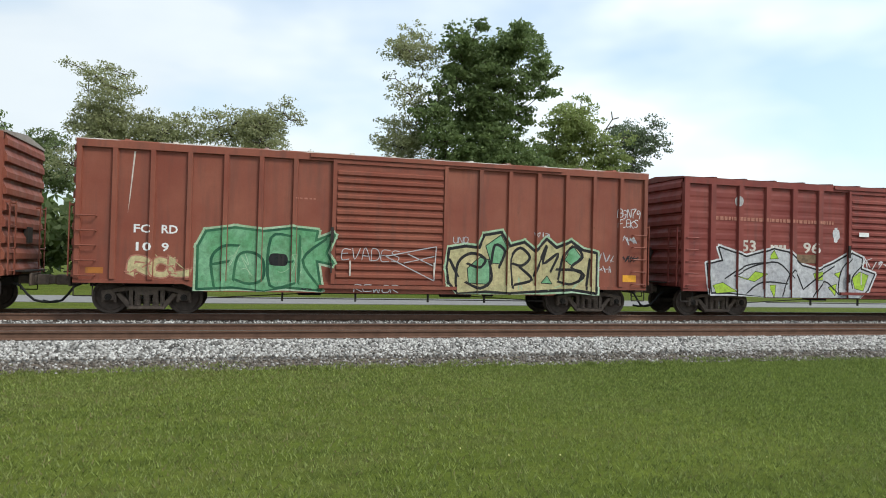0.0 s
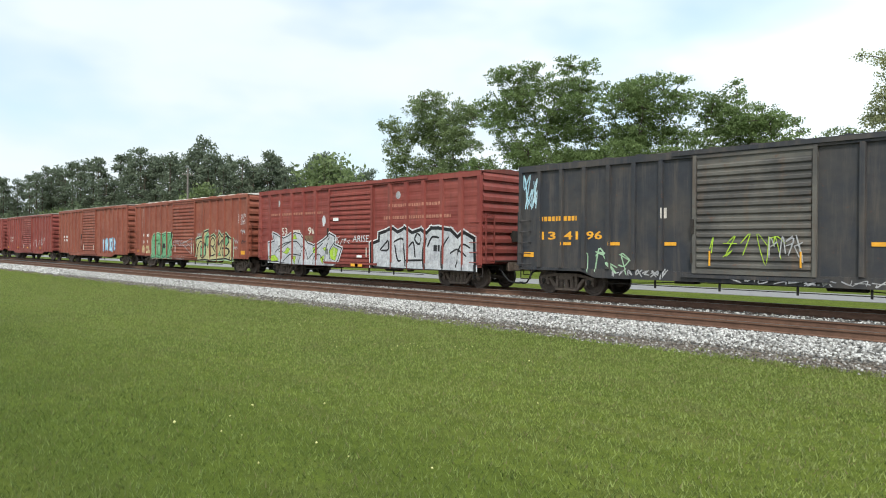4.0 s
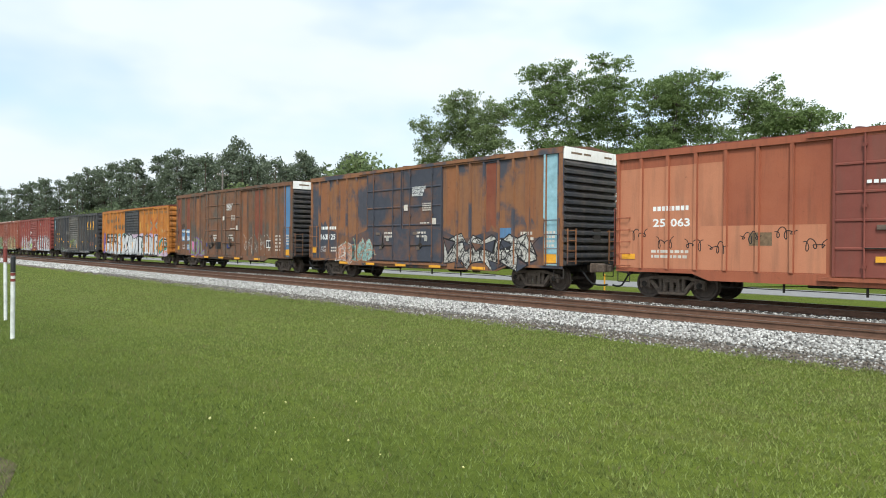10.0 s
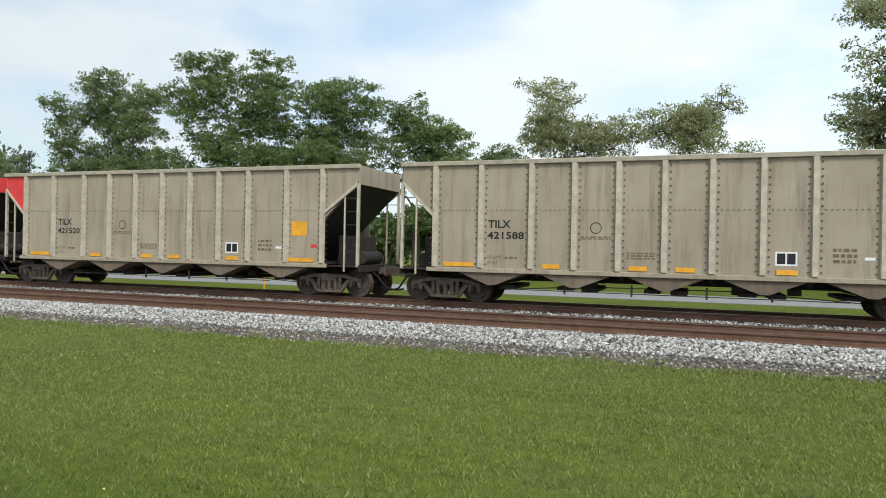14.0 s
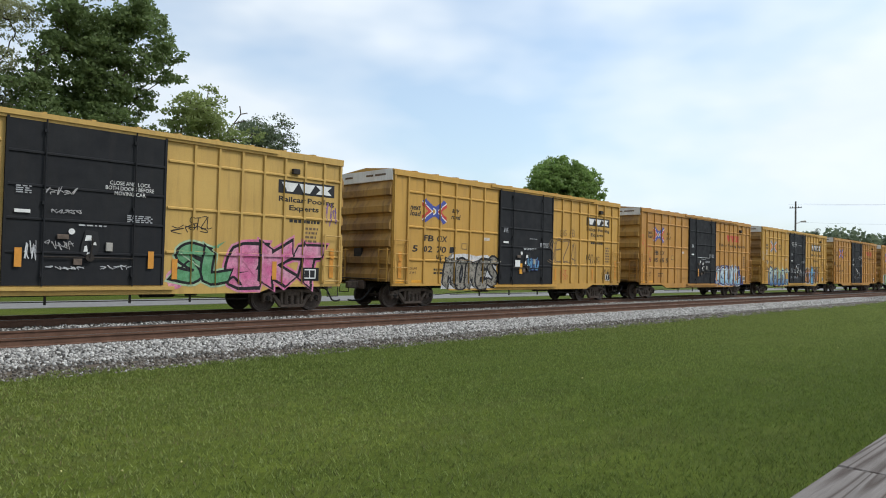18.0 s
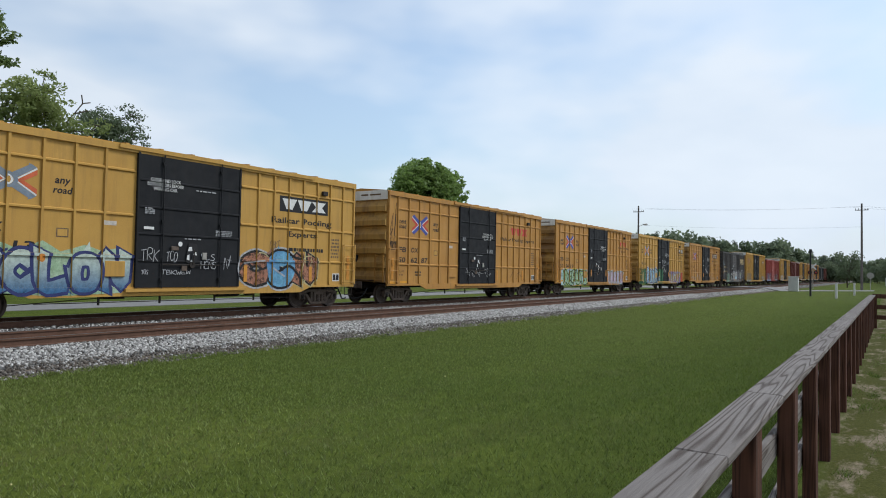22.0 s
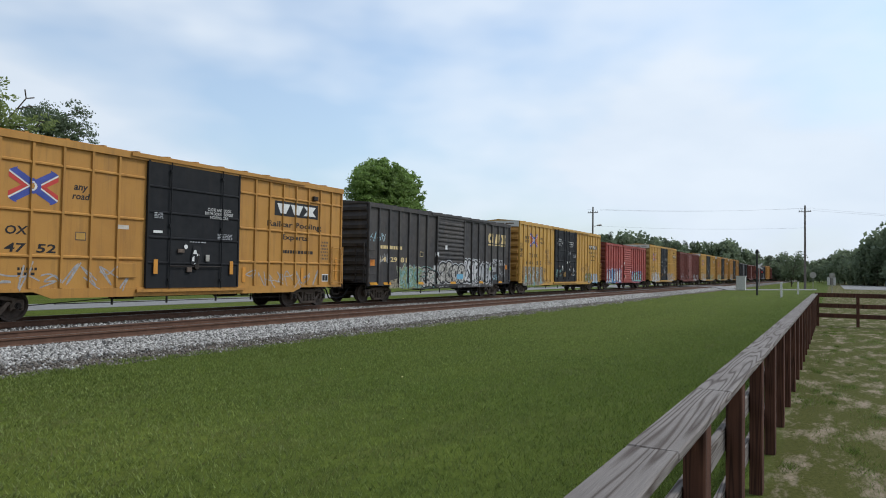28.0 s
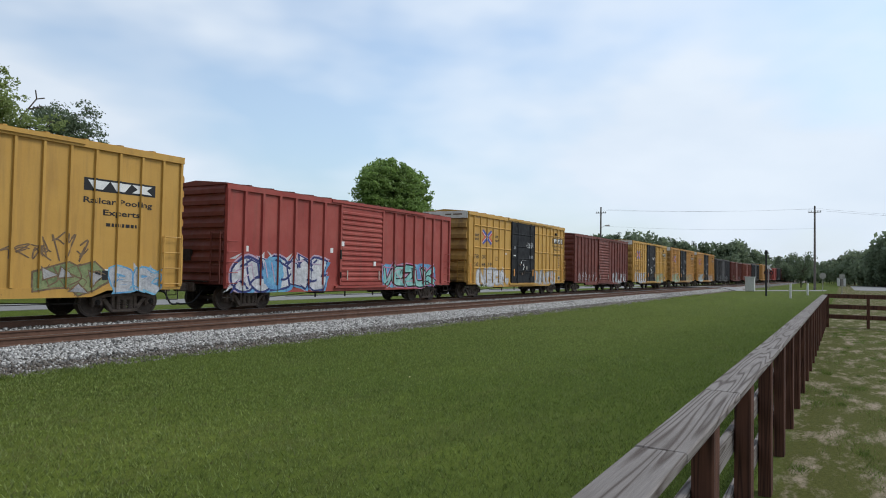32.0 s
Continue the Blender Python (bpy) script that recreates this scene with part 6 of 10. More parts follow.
tree("dome_tree", "large bright green tree with a dense domed crown", 72.5, 50,
     [(0.3, 14.5, 2.7, 1.5), (-3.0, 13.6, 1.9, 1.4), (-4.5, 12.4, 1.7, 1.3), (3.6, 13.6, 2.0, 1.4), (0.1, 12.4, 3.3, 1.9), (-5.0, 11.0, 1.6, 1.4), (5.3, 11.9, 1.6, 1.5), (0.0, 9.5, 4.1, 1.9), (0.1, 7.3, 3.9, 1.9)], LEAF_DOME, 45, 0.17, 26, 0.5, 0.25, 0.50, deep=0.7, fill=1.8, inner=1.5)
twig = bmesh.new()
for bend in ([(24.6, 48, 10.5), (25.9, 48.1, 12.2), (26.4, 48.0, 13.0), (27.0, 48.1, 13.2)], [(25.9, 48.1, 12.2), (26.9, 48.2, 12.6)], [(26.4, 48.0, 13.0), (26.3, 48.0, 13.6)]):
    pipe_in(twig, bend, 0.045, 5)
tagged(new("dead_limb", mesh_of("dead_limb", twig, BARK)), "bare grey forked limb rising from a light green tree", "branch")


def pine_mesh(seed, tall, bare=0.34, reach=2.7, boughs=50):
    """A loblolly pine: a bare lower trunk and loose tufts of needles at the ends of its boughs."""
    rng = np.random.RandomState(seed)
    bm = bmesh.new()
    rod_in(bm, (0, 0, -0.2), (0, 0, tall * 0.97), 0.24, 0.05, 7)
    cs = []
    for k in range(boughs):
        f = bare + (1 - bare) * rng.rand() ** 0.85
        out = (0.25 + reach * math.sin(math.pi * min(1.0, 0.16 + 0.84 * (f - bare) / (1 - bare))) ** 0.8) * rng.uniform(0.45, 1.0)
        a = rng.uniform(0, 6.283)
        e = Vector((math.cos(a) * out, math.sin(a) * out, tall * f))
        rod_in(bm, (0, 0, tall * f - 0.7), e, 0.06, 0.02, 4)
        cs.append(np.array(e) + np.clip(rng.randn(40, 3), -1.7, 1.7) * np.array((0.54, 0.54, 0.30)))
    return mesh_of("trunk", bm, BARK), cards_mesh("crown", leaf_cards(rng, np.concatenate(cs), 0.24), LEAF_PINE)


def broad_mesh(seed, tall, wide, leaves, mid=0.56, up=0.38, lumps=34, size=0.34):
    rng = np.random.RandomState(seed)
    bm = bmesh.new()
    rod_in(bm, (0, 0, -0.2), (0, 0, tall * 0.6), 0.25, 0.12, 7)
    cs = []
    for k in range(lumps):
        d = rng.randn(3)
        d /= np.linalg.norm(d)
        c = np.array((0, 0, tall * mid)) + d * np.array((wide, wide, tall * up)) * rng.uniform(0.5, 1)
        rod_in(bm, (0, 0, tall * 0.3), Vector(c), 0.08, 0.02, 4)
        cs.append(c + np.clip(rng.randn(40, 3), -1.6, 1.6) * np.array((0.95, 0.95, 0.75)))
    return mesh_of("trunk", bm, BARK), cards_mesh("crown", leaf_cards(rng, np.concatenate(cs), size), leaves)


PINES = [pine_mesh(61, 21, 0.34, 2.2, 40), pine_mesh(62, 19, 0.45, 2.6, 36), pine_mesh(63, 23, 0.30, 1.9, 44), pine_mesh(64, 20, 0.42, 2.9, 46), pine_mesh(65, 22, 0.5, 1.8, 28)]
BROADS = [broad_mesh(71, 13, 3.6, LEAF_WOOD), broad_mesh(72, 15, 4.4, LEAF_WOOD), broad_mesh(73, 12, 4.0, LEAF_WOOD)]
FRESH = [broad_mesh(74, 13, 3.4, LEAF_MID, 0.6, 0.36, 44, 0.30), broad_mesh(75, 12, 3.0, LEAF_MID, 0.6, 0.38, 40, 0.30)]
WOODS = [broad_mesh(s, h, w, m, 0.54, 0.44, 44, 0.52) for s, h, w, m in ((91, 12, 3.4, LEAF_HAZE_TINT), (92, 13, 3.9, LEAF_WOOD), (93, 11, 3.6, LEAF_HAZE_TINT))]
SHRUBS = [broad_mesh(81, 6.0, 3.0, LEAF_MID), broad_mesh(82, 5.0, 3.4, LEAF_DARK)]


def stand(name, label, kit, x, y, scale, turn, group):
    thing = tagged(new(name), label, "tree", group)
    part("trunk", kit[0], None, thing)
    part("crown", kit[1], None, thing)
    thing.location, thing.rotation_euler, thing.scale = (x, y, -0.4), (0, 0, turn), (scale, scale, scale)
    return thing


rt = random.Random(9)
# how high the two woods rise above the eye's level, by bearing, in degrees
WOOD_LEFT = [(-85.0, 3.2), (-82.0, 3.6), (-79.7, 3.82), (-79.0, 4.05), (-77.7, 4.56), (-76.8, 4.37), (-76.3, 4.76), (-75.2, 5.39), (-74.1, 5.33), (-73.0, 6.31), (-71.6, 6.1), (-70.5, 6.46), (-69.5, 7.03), (-68.7, 6.86), (-67.8, 6.73), (-66.8, 6.91), (-65.6, 6.84), (-64.5, 8.12), (-63.6, 6.57), (-62.3, 6.89), (-60.8, 6.9), (-58.8, 7.11), (-57.0, 6.39), (-55.1, 7.63), (-54.0, 7.38), (-52.6, 6.44), (-51.0, 5.91)]
WOOD_RIGHT = [(66.3, 3.2), (71.0, 3.4), (75.5, 3.6), (76.8, 3.36), (78.1, 3.09), (79.8, 2.78), (80.9, 2.51), (81.9, 2.77), (83.1, 2.73), (84.3, 2.12), (85.3, 1.86), (86.7, 1.74), (87.6, 1.36), (88.6, 1.16), (89.3, 1.66), (89.8, 1.46), (90.4, 1.87), (90.9, 2.08), (91.4, 1.99), (92.0, 2.4), (92.5, 2.71), (93.0, 3.27), (93.5, 3.82), (94.2, 4.16)]


def wood(skyline, bearing, far, part_of):
    """Place on the ground and height of a tree whose top stands at a share of the skyline."""
    b = [k[0] for k in skyline]
    rise = float(np.interp(bearing, b, [k[1] for k in skyline])) * part_of
    return far * math.sin(radians(bearing)), far * math.cos(radians(bearing)), 2.0 + far * math.tan(radians(rise))


def wood_far(bearing):
    return float(np.interp(bearing, [-85, -75, -64, -51], [290, 235, 175, 142]))


# pine wood beyond the lawn, up the line
for k in range(120):
    b = -85 + 34.0 * (k + rt.uniform(-0.4, 0.4)) / 120
    far = wood_far(b) + rt.uniform(-3, 9)
    x, y, tall = wood(WOOD_LEFT, b, far, 1.06 - 0.36 * rt.random() ** 1.3)
    kit = PINES[rt.randrange(5)]
    stand("pine_tree", "tall slim dark pine at the wood's edge", kit, x, y, tall / (21, 19, 23, 20, 22)[PINES.index(kit)], rt.uniform(0, 6), "pine wood up the line")
for k in range(50):
    b = -85 + 35.0 * (k + rt.uniform(-0.4, 0.4)) / 50
    x, y, tall = wood(WOOD_LEFT, b, wood_far(b) + rt.uniform(10, 18), rt.uniform(0.50, 0.72))
    stand("broadleaf_tree", "dark broadleaf tree among the pines", BROADS[k % 3], x, y, tall / (13, 15, 12)[k % 3], rt.uniform(0, 6), "pine wood up the line")
for k in range(34):
    b = -84 + 34.0 * (k + rt.uniform(-0.4, 0.4)) / 34
    x, y, tall = wood(WOOD_LEFT, b, wood_far(b) - 7 + rt.uniform(-2, 2), rt.uniform(0.34, 0.58))
    stand("broadleaf_tree", "bushy dark green tree below the pines", BROADS[k % 3], x, y, tall / (13, 15, 12)[k % 3], rt.uniform(0, 6), "pine wood up the line")
for k, (b, share) in enumerate(((-55.1, 1.0), (-54.0, 0.98), (-55.8, 0.75), (-75.6, 0.45), (-74.6, 0.5), (-73.8, 0.42), (-64.6, 0.62))):
    x, y, tall = wood(WOOD_LEFT, b, wood_far(b) - 12, share)
    stand("broadleaf_tree", "fresh green broadleaf tree at the wood's edge", FRESH[k % 2], x, y, tall / (13, 12)[k % 2], rt.uniform(0, 6), "pine wood up the line")
# shrubs that close the view beneath the crowns
for k in range(20):
    stand("shrub", "dense green shrub beyond the road", SHRUBS[k % 2], -62 + k * 5.1, 57 + rt.uniform(-2.5, 2.5), rt.uniform(0.9, 1.3), rt.uniform(0, 6), "shrubs beyond the road")
# woods down the line, beyond the crossing
for k in range(112):
    b = 65 + 32.0 * (k + rt.uniform(-0.4, 0.4)) / 112
    far = float(np.interp(b, [65, 75, 84, 87, 89, 90, 91, 92, 94, 97], [170, 210, 262, 285, 265, 215, 190, 176, 162, 156])) + rt.uniform(-3, 8)
    x, y, tall = wood(WOOD_RIGHT, b, far, rt.uniform(0.74, 1.02) if b < 88 else rt.uniform(0.82, 1.0))
    if rt.random() < 0.3:
        stand("pine_tree", "dark pine in the woods beyond the crossing", PINES[k % 5], x, y, tall / (21, 19, 23, 20, 22)[k % 5], rt.uniform(0, 6), "woods down the line")
    else:
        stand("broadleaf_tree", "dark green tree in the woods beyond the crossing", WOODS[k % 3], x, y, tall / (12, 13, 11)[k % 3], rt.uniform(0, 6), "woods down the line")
for k in range(32):
    b = 66 + 31.0 * (k + rt.uniform(-0.4, 0.4)) / 32
    far = float(np.interp(b, [65, 75, 84, 87, 89, 90, 91, 92, 94, 97], [164, 203, 252, 272, 252, 206, 183, 170, 156, 150]))
    x, y, tall = wood(WOOD_RIGHT, b, far, rt.uniform(0.40, 0.66))
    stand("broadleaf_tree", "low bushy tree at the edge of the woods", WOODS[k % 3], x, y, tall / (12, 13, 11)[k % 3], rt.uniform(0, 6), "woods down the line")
stand("broadleaf_tree", "small dark green roadside tree", BROADS[1], 142, 6.5, 0.50, 1.0, "")

# ---- posts, poles and small things ----
POLE_WOOD = plain("pole_wood", (0.16, 0.14, 0.125), 0.9, 0.25, 5)
POST_WHITE = plain("white_post_paint", (0.72, 0.71, 0.68), 0.6, 0.12, 8)
DARK_STEEL = plain("dark_steel", (0.022, 0.022, 0.024), 0.6, 0.2, 8)


DULL_RED = plain("dull_red_plastic", (0.17, 0.035, 0.028), 0.6, 0.2, 7)
MARKER_WHITE = plain("scuffed_white_plastic", (0.56, 0.57, 0.54), 0.6, 0.22, 7)


def marker(x, y, tall, lean, cap_mat, label, bands=False):
    thing = tagged(new("marker_post"), label, "post")
    thing.location, thing.rotation_euler = (x, y, lawn_height(y)), (0, radians(lean), 0)
    bm = bmesh.new()
    rod_in(bm, (0, 0, -0.05), (0, 0, tall * 0.80), 0.036, 0.036, 12)
    part("post", bm, MARKER_WHITE, thing)
    bm = bmesh.new()
    rod_in(bm, (0, 0, tall * 0.80), (0, 0, tall - 0.03), 0.040, 0.040, 12)
    rod_in(bm, (0, 0, tall - 0.03), (0, 0, tall), 0.040, 0.02, 12)
    cap = part("cap", bm, cap_mat, thing)
    if bands:
        for z in (0.69, 0.76):
            bm = bmesh.new()
            rod_in(bm, (0, 0, tall * z), (0, 0, tall * z + 0.05), 0.040, 0.040, 12)
            part("band", bm, DULL_RED, cap, "dark red band")


marker(-17.66, 2.98, 1.60, -3.0, DULL_RED, "white plastic marker post with a faded red top")
marker(-14.01, 2.47, 1.47, 0.5, DARK_STEEL, "white marker post with a black banded top", True)
bm = bmesh.new()
cube_in(bm, -0.04, 0.04, -0.04, 0.04, -0.05, 1.05)
o = tagged(new("stake", mesh_of("stake", bm, BROWN_WOOD, 0.006)), "short dark wooden stake in the lawn", "post")
o.location = (-20.47, 3.06, -0.09)
bm = bmesh.new()
rod_in(bm, (0, 0, -0.05), (0, 0, 0.78), 0.035, 0.035, 10)
o = tagged(new("marker_post", mesh_of("marker_post", bm, AMBER)), "thin yellow marker post beyond the tracks", "post")
o.location = (-17.9, 25.9, -0.36)
for x, y, tall in ((64.0, 3.7, 1.25), (76.0, 2.9, 1.2)):
    bm = bmesh.new()
    rod_in(bm, (0, 0, -0.05), (0, 0, tall), 0.09, 0.09, 10)
    o = tagged(new("bollard", mesh_of("bollard", bm, POST_WHITE, 0.01)), "white post beside the crossing", "post", "white posts")
    o.location = (x, y, lawn_height(y))


def utility_pole(x, y, tall, label, lamp=False):
    thing = tagged(new("utility_pole"), label, "utility pole")
    thing.location = (x, y, -0.4)
    bm = bmesh.new()
    rod_in(bm, (0, 0, -0.2), (0, 0, tall), 0.17, 0.11, 10)
    part("pole", bm, POLE_WOOD, thing)
    for z in (tall - 0.9,):
        bm = bmesh.new()
        cube_in(bm, -0.06, 0.06, -0.8, 0.8, z - 0.05, z + 0.05)
        arm = part("crossarm", bm, POLE_WOOD, thing)
        for s in (-0.72, -0.4, 0.4, 0.72):
            bm = bmesh.new()
            rod_in(bm, (0, s, z + 0.06), (0, s, z + 0.24), 0.05, 0.035, 8)
            part("insulator", bm, GALV, arm)
    if lamp:
        bm = bmesh.new()
        pipe_in(bm, [(0, 0, tall - 3.2), (0.9, -0.6, tall - 2.7)], 0.035, 6)
        rod_in(bm, (0.7, -0.5, tall - 2.8), (1.3, -0.9, tall - 2.75), 0.10, 0.16, 10)
        part("lamp", bm, GALV, thing)
    return thing


utility_pole(110, 3.32, 12.2, "grey wooden utility pole with one crossarm")
utility_pole(103, 32.0, 12.3, "wooden utility pole with crossarms and a street lamp", True)
utility_pole(-90, 40.5, 12.4, "plain wooden utility pole before the woods")
WIRE = plain("wire", (0.03, 0.03, 0.03), 0.6, 0.1)
for za, zb, ya, yb in ((11.4, 11.5, 3.4, 30.9), (11.4, 11.5, 2.4, 33.0), (8.6, 9.0, 3.3, 32.0)):
    bm = bmesh.new()
    pts = []
    for i in range(13):
        f = i / 12
        pts.append((110 - 7 * f, ya + (yb - ya) * f, za + (zb - za) * f - 0.35 * 4 * f * (1 - f)))
    pipe_in(bm, pts, 0.009, 4)
    tagged(new("wire", mesh_of("wire", bm, WIRE)), "thin dark overhead wire between poles", "wire", "overhead wires")
for dy in (-1.0, 1.0):
    bm = bmesh.new()
    pts = [(110 + 45 * f, 3.3 + dy - 60 * f, 11.3 - 1.0 * 4 * f * (1 - f)) for f in (k / 10 for k in range(11))]
    pipe_in(bm, pts, 0.009, 4)
    tagged(new("wire", mesh_of("wire", bm, WIRE)), "thin dark overhead wire between poles", "wire", "overhead wires")

sig = tagged(new("signal_mast"), "dark steel crossing signal mast seen edge-on", "signal")
sig.location = (71.5, 6.2, -0.19)
bm = bmesh.new()
rod_in(bm, (0, 0, 0), (0, 0, 4.1), 0.09, 0.08, 12)
part("mast", bm, DARK_STEEL, sig)
bm = bmesh.new()
rod_in(bm, (0, 0, 4.0), (0, 0, 4.35), 0.13, 0.11, 14)
part("bell", bm, DARK_STEEL, sig)
PALE_STEEL = plain("pale_grey_steel", (0.58, 0.58, 0.56), 0.5, 0.12, 6)
cab = tagged(new("relay_cabinet"), "pale grey steel signal cabinet by the crossing", "cabinet")
cab.location = (97.0, 10.3, -0.3)
bm = bmesh.new()
cube_in(bm, -0.5, 0.5, -0.55, 0.55, 0.05, 1.85)
part("body", bm, PALE_STEEL, cab, soft=0.03)
bm = bmesh.new()
cube_in(bm, -0.58, 0.58, -0.63, 0.63, 1.85, 1.93)
part("lid", bm, PALE_STEEL, cab, soft=0.02)
bm = bmesh.new()
cube_in(bm, -0.53, -0.5, -0.45, 0.45, 0.15, 1.75)
part("door", bm, PALE_STEEL, cab, soft=0.008)
# road over the line
bm = bmesh.new()
prism_x(bm, [(-70, -0.02), (0.0, -0.005), (12.3, -0.34), (14.3, 0.06), (22.0, 0.06), (24.6, -0.37), (30.7, -0.376), (30.7, -0.6), (-70, -0.6)], 101, 110)
tagged(new("road", mesh_of("road", bm, ASPHALT)), "grey asphalt road over the level crossing", "road", "", "structure")
bm = bmesh.new()
cube_in(bm, 110, 168, -70, -1.5, -0.3, 0.015)
tagged(new("pavement", mesh_of("pavement", bm, ASPHALT)), "grey asphalt yard beyond the fence", "pavement", "", "structure")


def pickup_truck(x, y, turn):
    """A parked pickup: body, cab, glass, bumpers, lamps and wheels."""
    thing = tagged(new("pickup_truck"), "dark green pickup parked on the asphalt yard", "vehicle")
    thing.location, thing.rotation_euler = (x, y, 0.015), (0, 0, radians(turn))
    green = plain("dark_green_car_paint", (0.035, 0.065, 0.055), 0.3, 0.1, 3, 0.0, 0.5, 0.0)
    glass = plain("tinted_glass", (0.02, 0.022, 0.025), 0.08, 0.05, 3, 0.0, 0.6, 0.0)
    bm = bmesh.new()
    slab_in(bm, [(-2.6, 0.42), (2.5, 0.42), (2.62, 0.62), (2.58, 0.98), (1.25, 1.10), (-2.6, 1.10)], -0.92, 0.92)
    part("body", bm, green, thing, soft=0.05)
    bm = bmesh.new()
    slab_in(bm, [(-0.95, 1.08), (1.25, 1.08), (0.62, 1.80), (-0.80, 1.82)], -0.80, 0.80)
    part("cab", bm, green, thing, soft=0.06)
    for s in (-1, 1):
        bm = bmesh.new()
        slab_in(bm, [(-0.72, 1.18), (0.95, 1.18), (0.55, 1.70), (-0.66, 1.72)], s * 0.81 - 0.012, s * 0.81 + 0.012)
        part("side_window", bm, glass, thing)
        bm = bmesh.new()
        cube_in(bm, 2.55, 2.63, s * 0.70 - 0.14, s * 0.70 + 0.14, 0.74, 0.92)
        part("headlight", bm, POST_WHITE, thing, soft=0.01)
        for u in (-1.65, 1.65):
            wheel = bmesh.new()
            rod_in(wheel, (u, s * 0.78, 0.36), (u, s * 0.95, 0.36), 0.36, 0.36, 20)
            w = part("wheel", wheel, HOSE, thing)
            rim = bmesh.new()
            rod_in(rim, (u, s * 0.94, 0.36), (u, s * 0.962, 0.36), 0.20, 0.19, 14)
            part("rim", rim, GALV, w)
    bm = bmesh.new()
    cube_in(bm, 2.55, 2.72, -0.88, 0.88, 0.46, 0.62)
    part("bumper", bm, GALV, thing, soft=0.02)
    bm = bmesh.new()
    prism_x(bm, [(-0.70, 1.16), (0.70, 1.16), (0.62, 1.74), (-0.62, 1.74)], 0.92, 0.95)
    g = part("windscreen", bm, glass, thing)
    g.rotation_euler = (0, radians(0), 0)


pickup_truck(117.0, -8.6, 205)
cross = tagged(new("crossing_signal"), "crossing signal with a white crossbuck and dark lamp discs", "signal")
cross.location = (112.0, 9.4, -0.1)
bm = bmesh.new()
rod_in(bm, (0, 0, 0), (0, 0, 3.6), 0.06, 0.06, 10)
part("mast", bm, GALV, cross)
for turn in (45, -45):
    bm = bmesh.new()
    cube_in(bm, -0.015, 0.015, -0.60, 0.60, -0.10, 0.10)
    arm = part("crossbuck_arm", bm, POST_WHITE, cross, "white crossbuck arm", (-0.09 - 0.0004 * turn, 0, 3.2), 0.004)
    arm.rotation_euler = (radians(turn), 0, 0)
for y in (-0.38, 0.38):
    bm = bmesh.new()
    rod_in(bm, (-0.10, y, 2.35), (-0.04, y, 2.35), 0.27, 0.27, 18)
    disc = part("lamp_disc", bm, DARK_STEEL, cross)
    bm = bmesh.new()
    rod_in(bm, (-0.13, y, 2.35), (-0.10, y, 2.35), 0.11, 0.11, 14)
    part("lens", bm, LOGO_RED, disc, "dark red lens")
stop = tagged(new("road_sign"), "grey back of an eight-sided road sign on a post", "sign")
stop.location = (104.0, 2.2, 0.0)
bm = bmesh.new()
rod_in(bm, (0, 0, -0.1), (0, 0, 2.2), 0.035, 0.035, 8)
part("post", bm, GALV, stop)
bm = bmesh.new()
rod_in(bm, (-0.06, 0, 1.9), (-0.04, 0, 1.9), 0.42, 0.42, 8)
part("plate", bm, GALV, stop)
sign = tagged(new("road_sign"), "grey back of a small road sign on a steel post", "sign")
sign.location = (81.7, 0.0, 0.0)
bm = bmesh.new()
rod_in(bm, (0, 0, -0.1), (0, 0, 2.1), 0.04, 0.04, 8)
part("post", bm, GALV, sign)
bm = bmesh.new()
cube_in(bm, -0.05, -0.03, -0.24, 0.24, 1.55, 2.05)
part("plate", bm, GALV, sign, soft=0.004)
shed = tagged(new("small_shed"), "small white shed beyond the yard", "shed")
shed.location = (165.0, 0.1, 0.0)
bm = bmesh.new()
cube_in(bm, -1.0, 1.0, -0.8, 0.8, 0.0, 1.7)
part("wall", bm, POST_WHITE, shed)
bm = bmesh.new()
prism_x(bm, [(-0.95, 1.68), (0.95, 1.68), (0.0, 2.05)], -1.1, 1.1)
part("roof", bm, POLE_WOOD, shed)
bm = bmesh.new()
cube_in(bm, -1.04, -1.00, -0.35, 0.25, 0.05, 1.5)
part("door", bm, POLE_WOOD, shed)

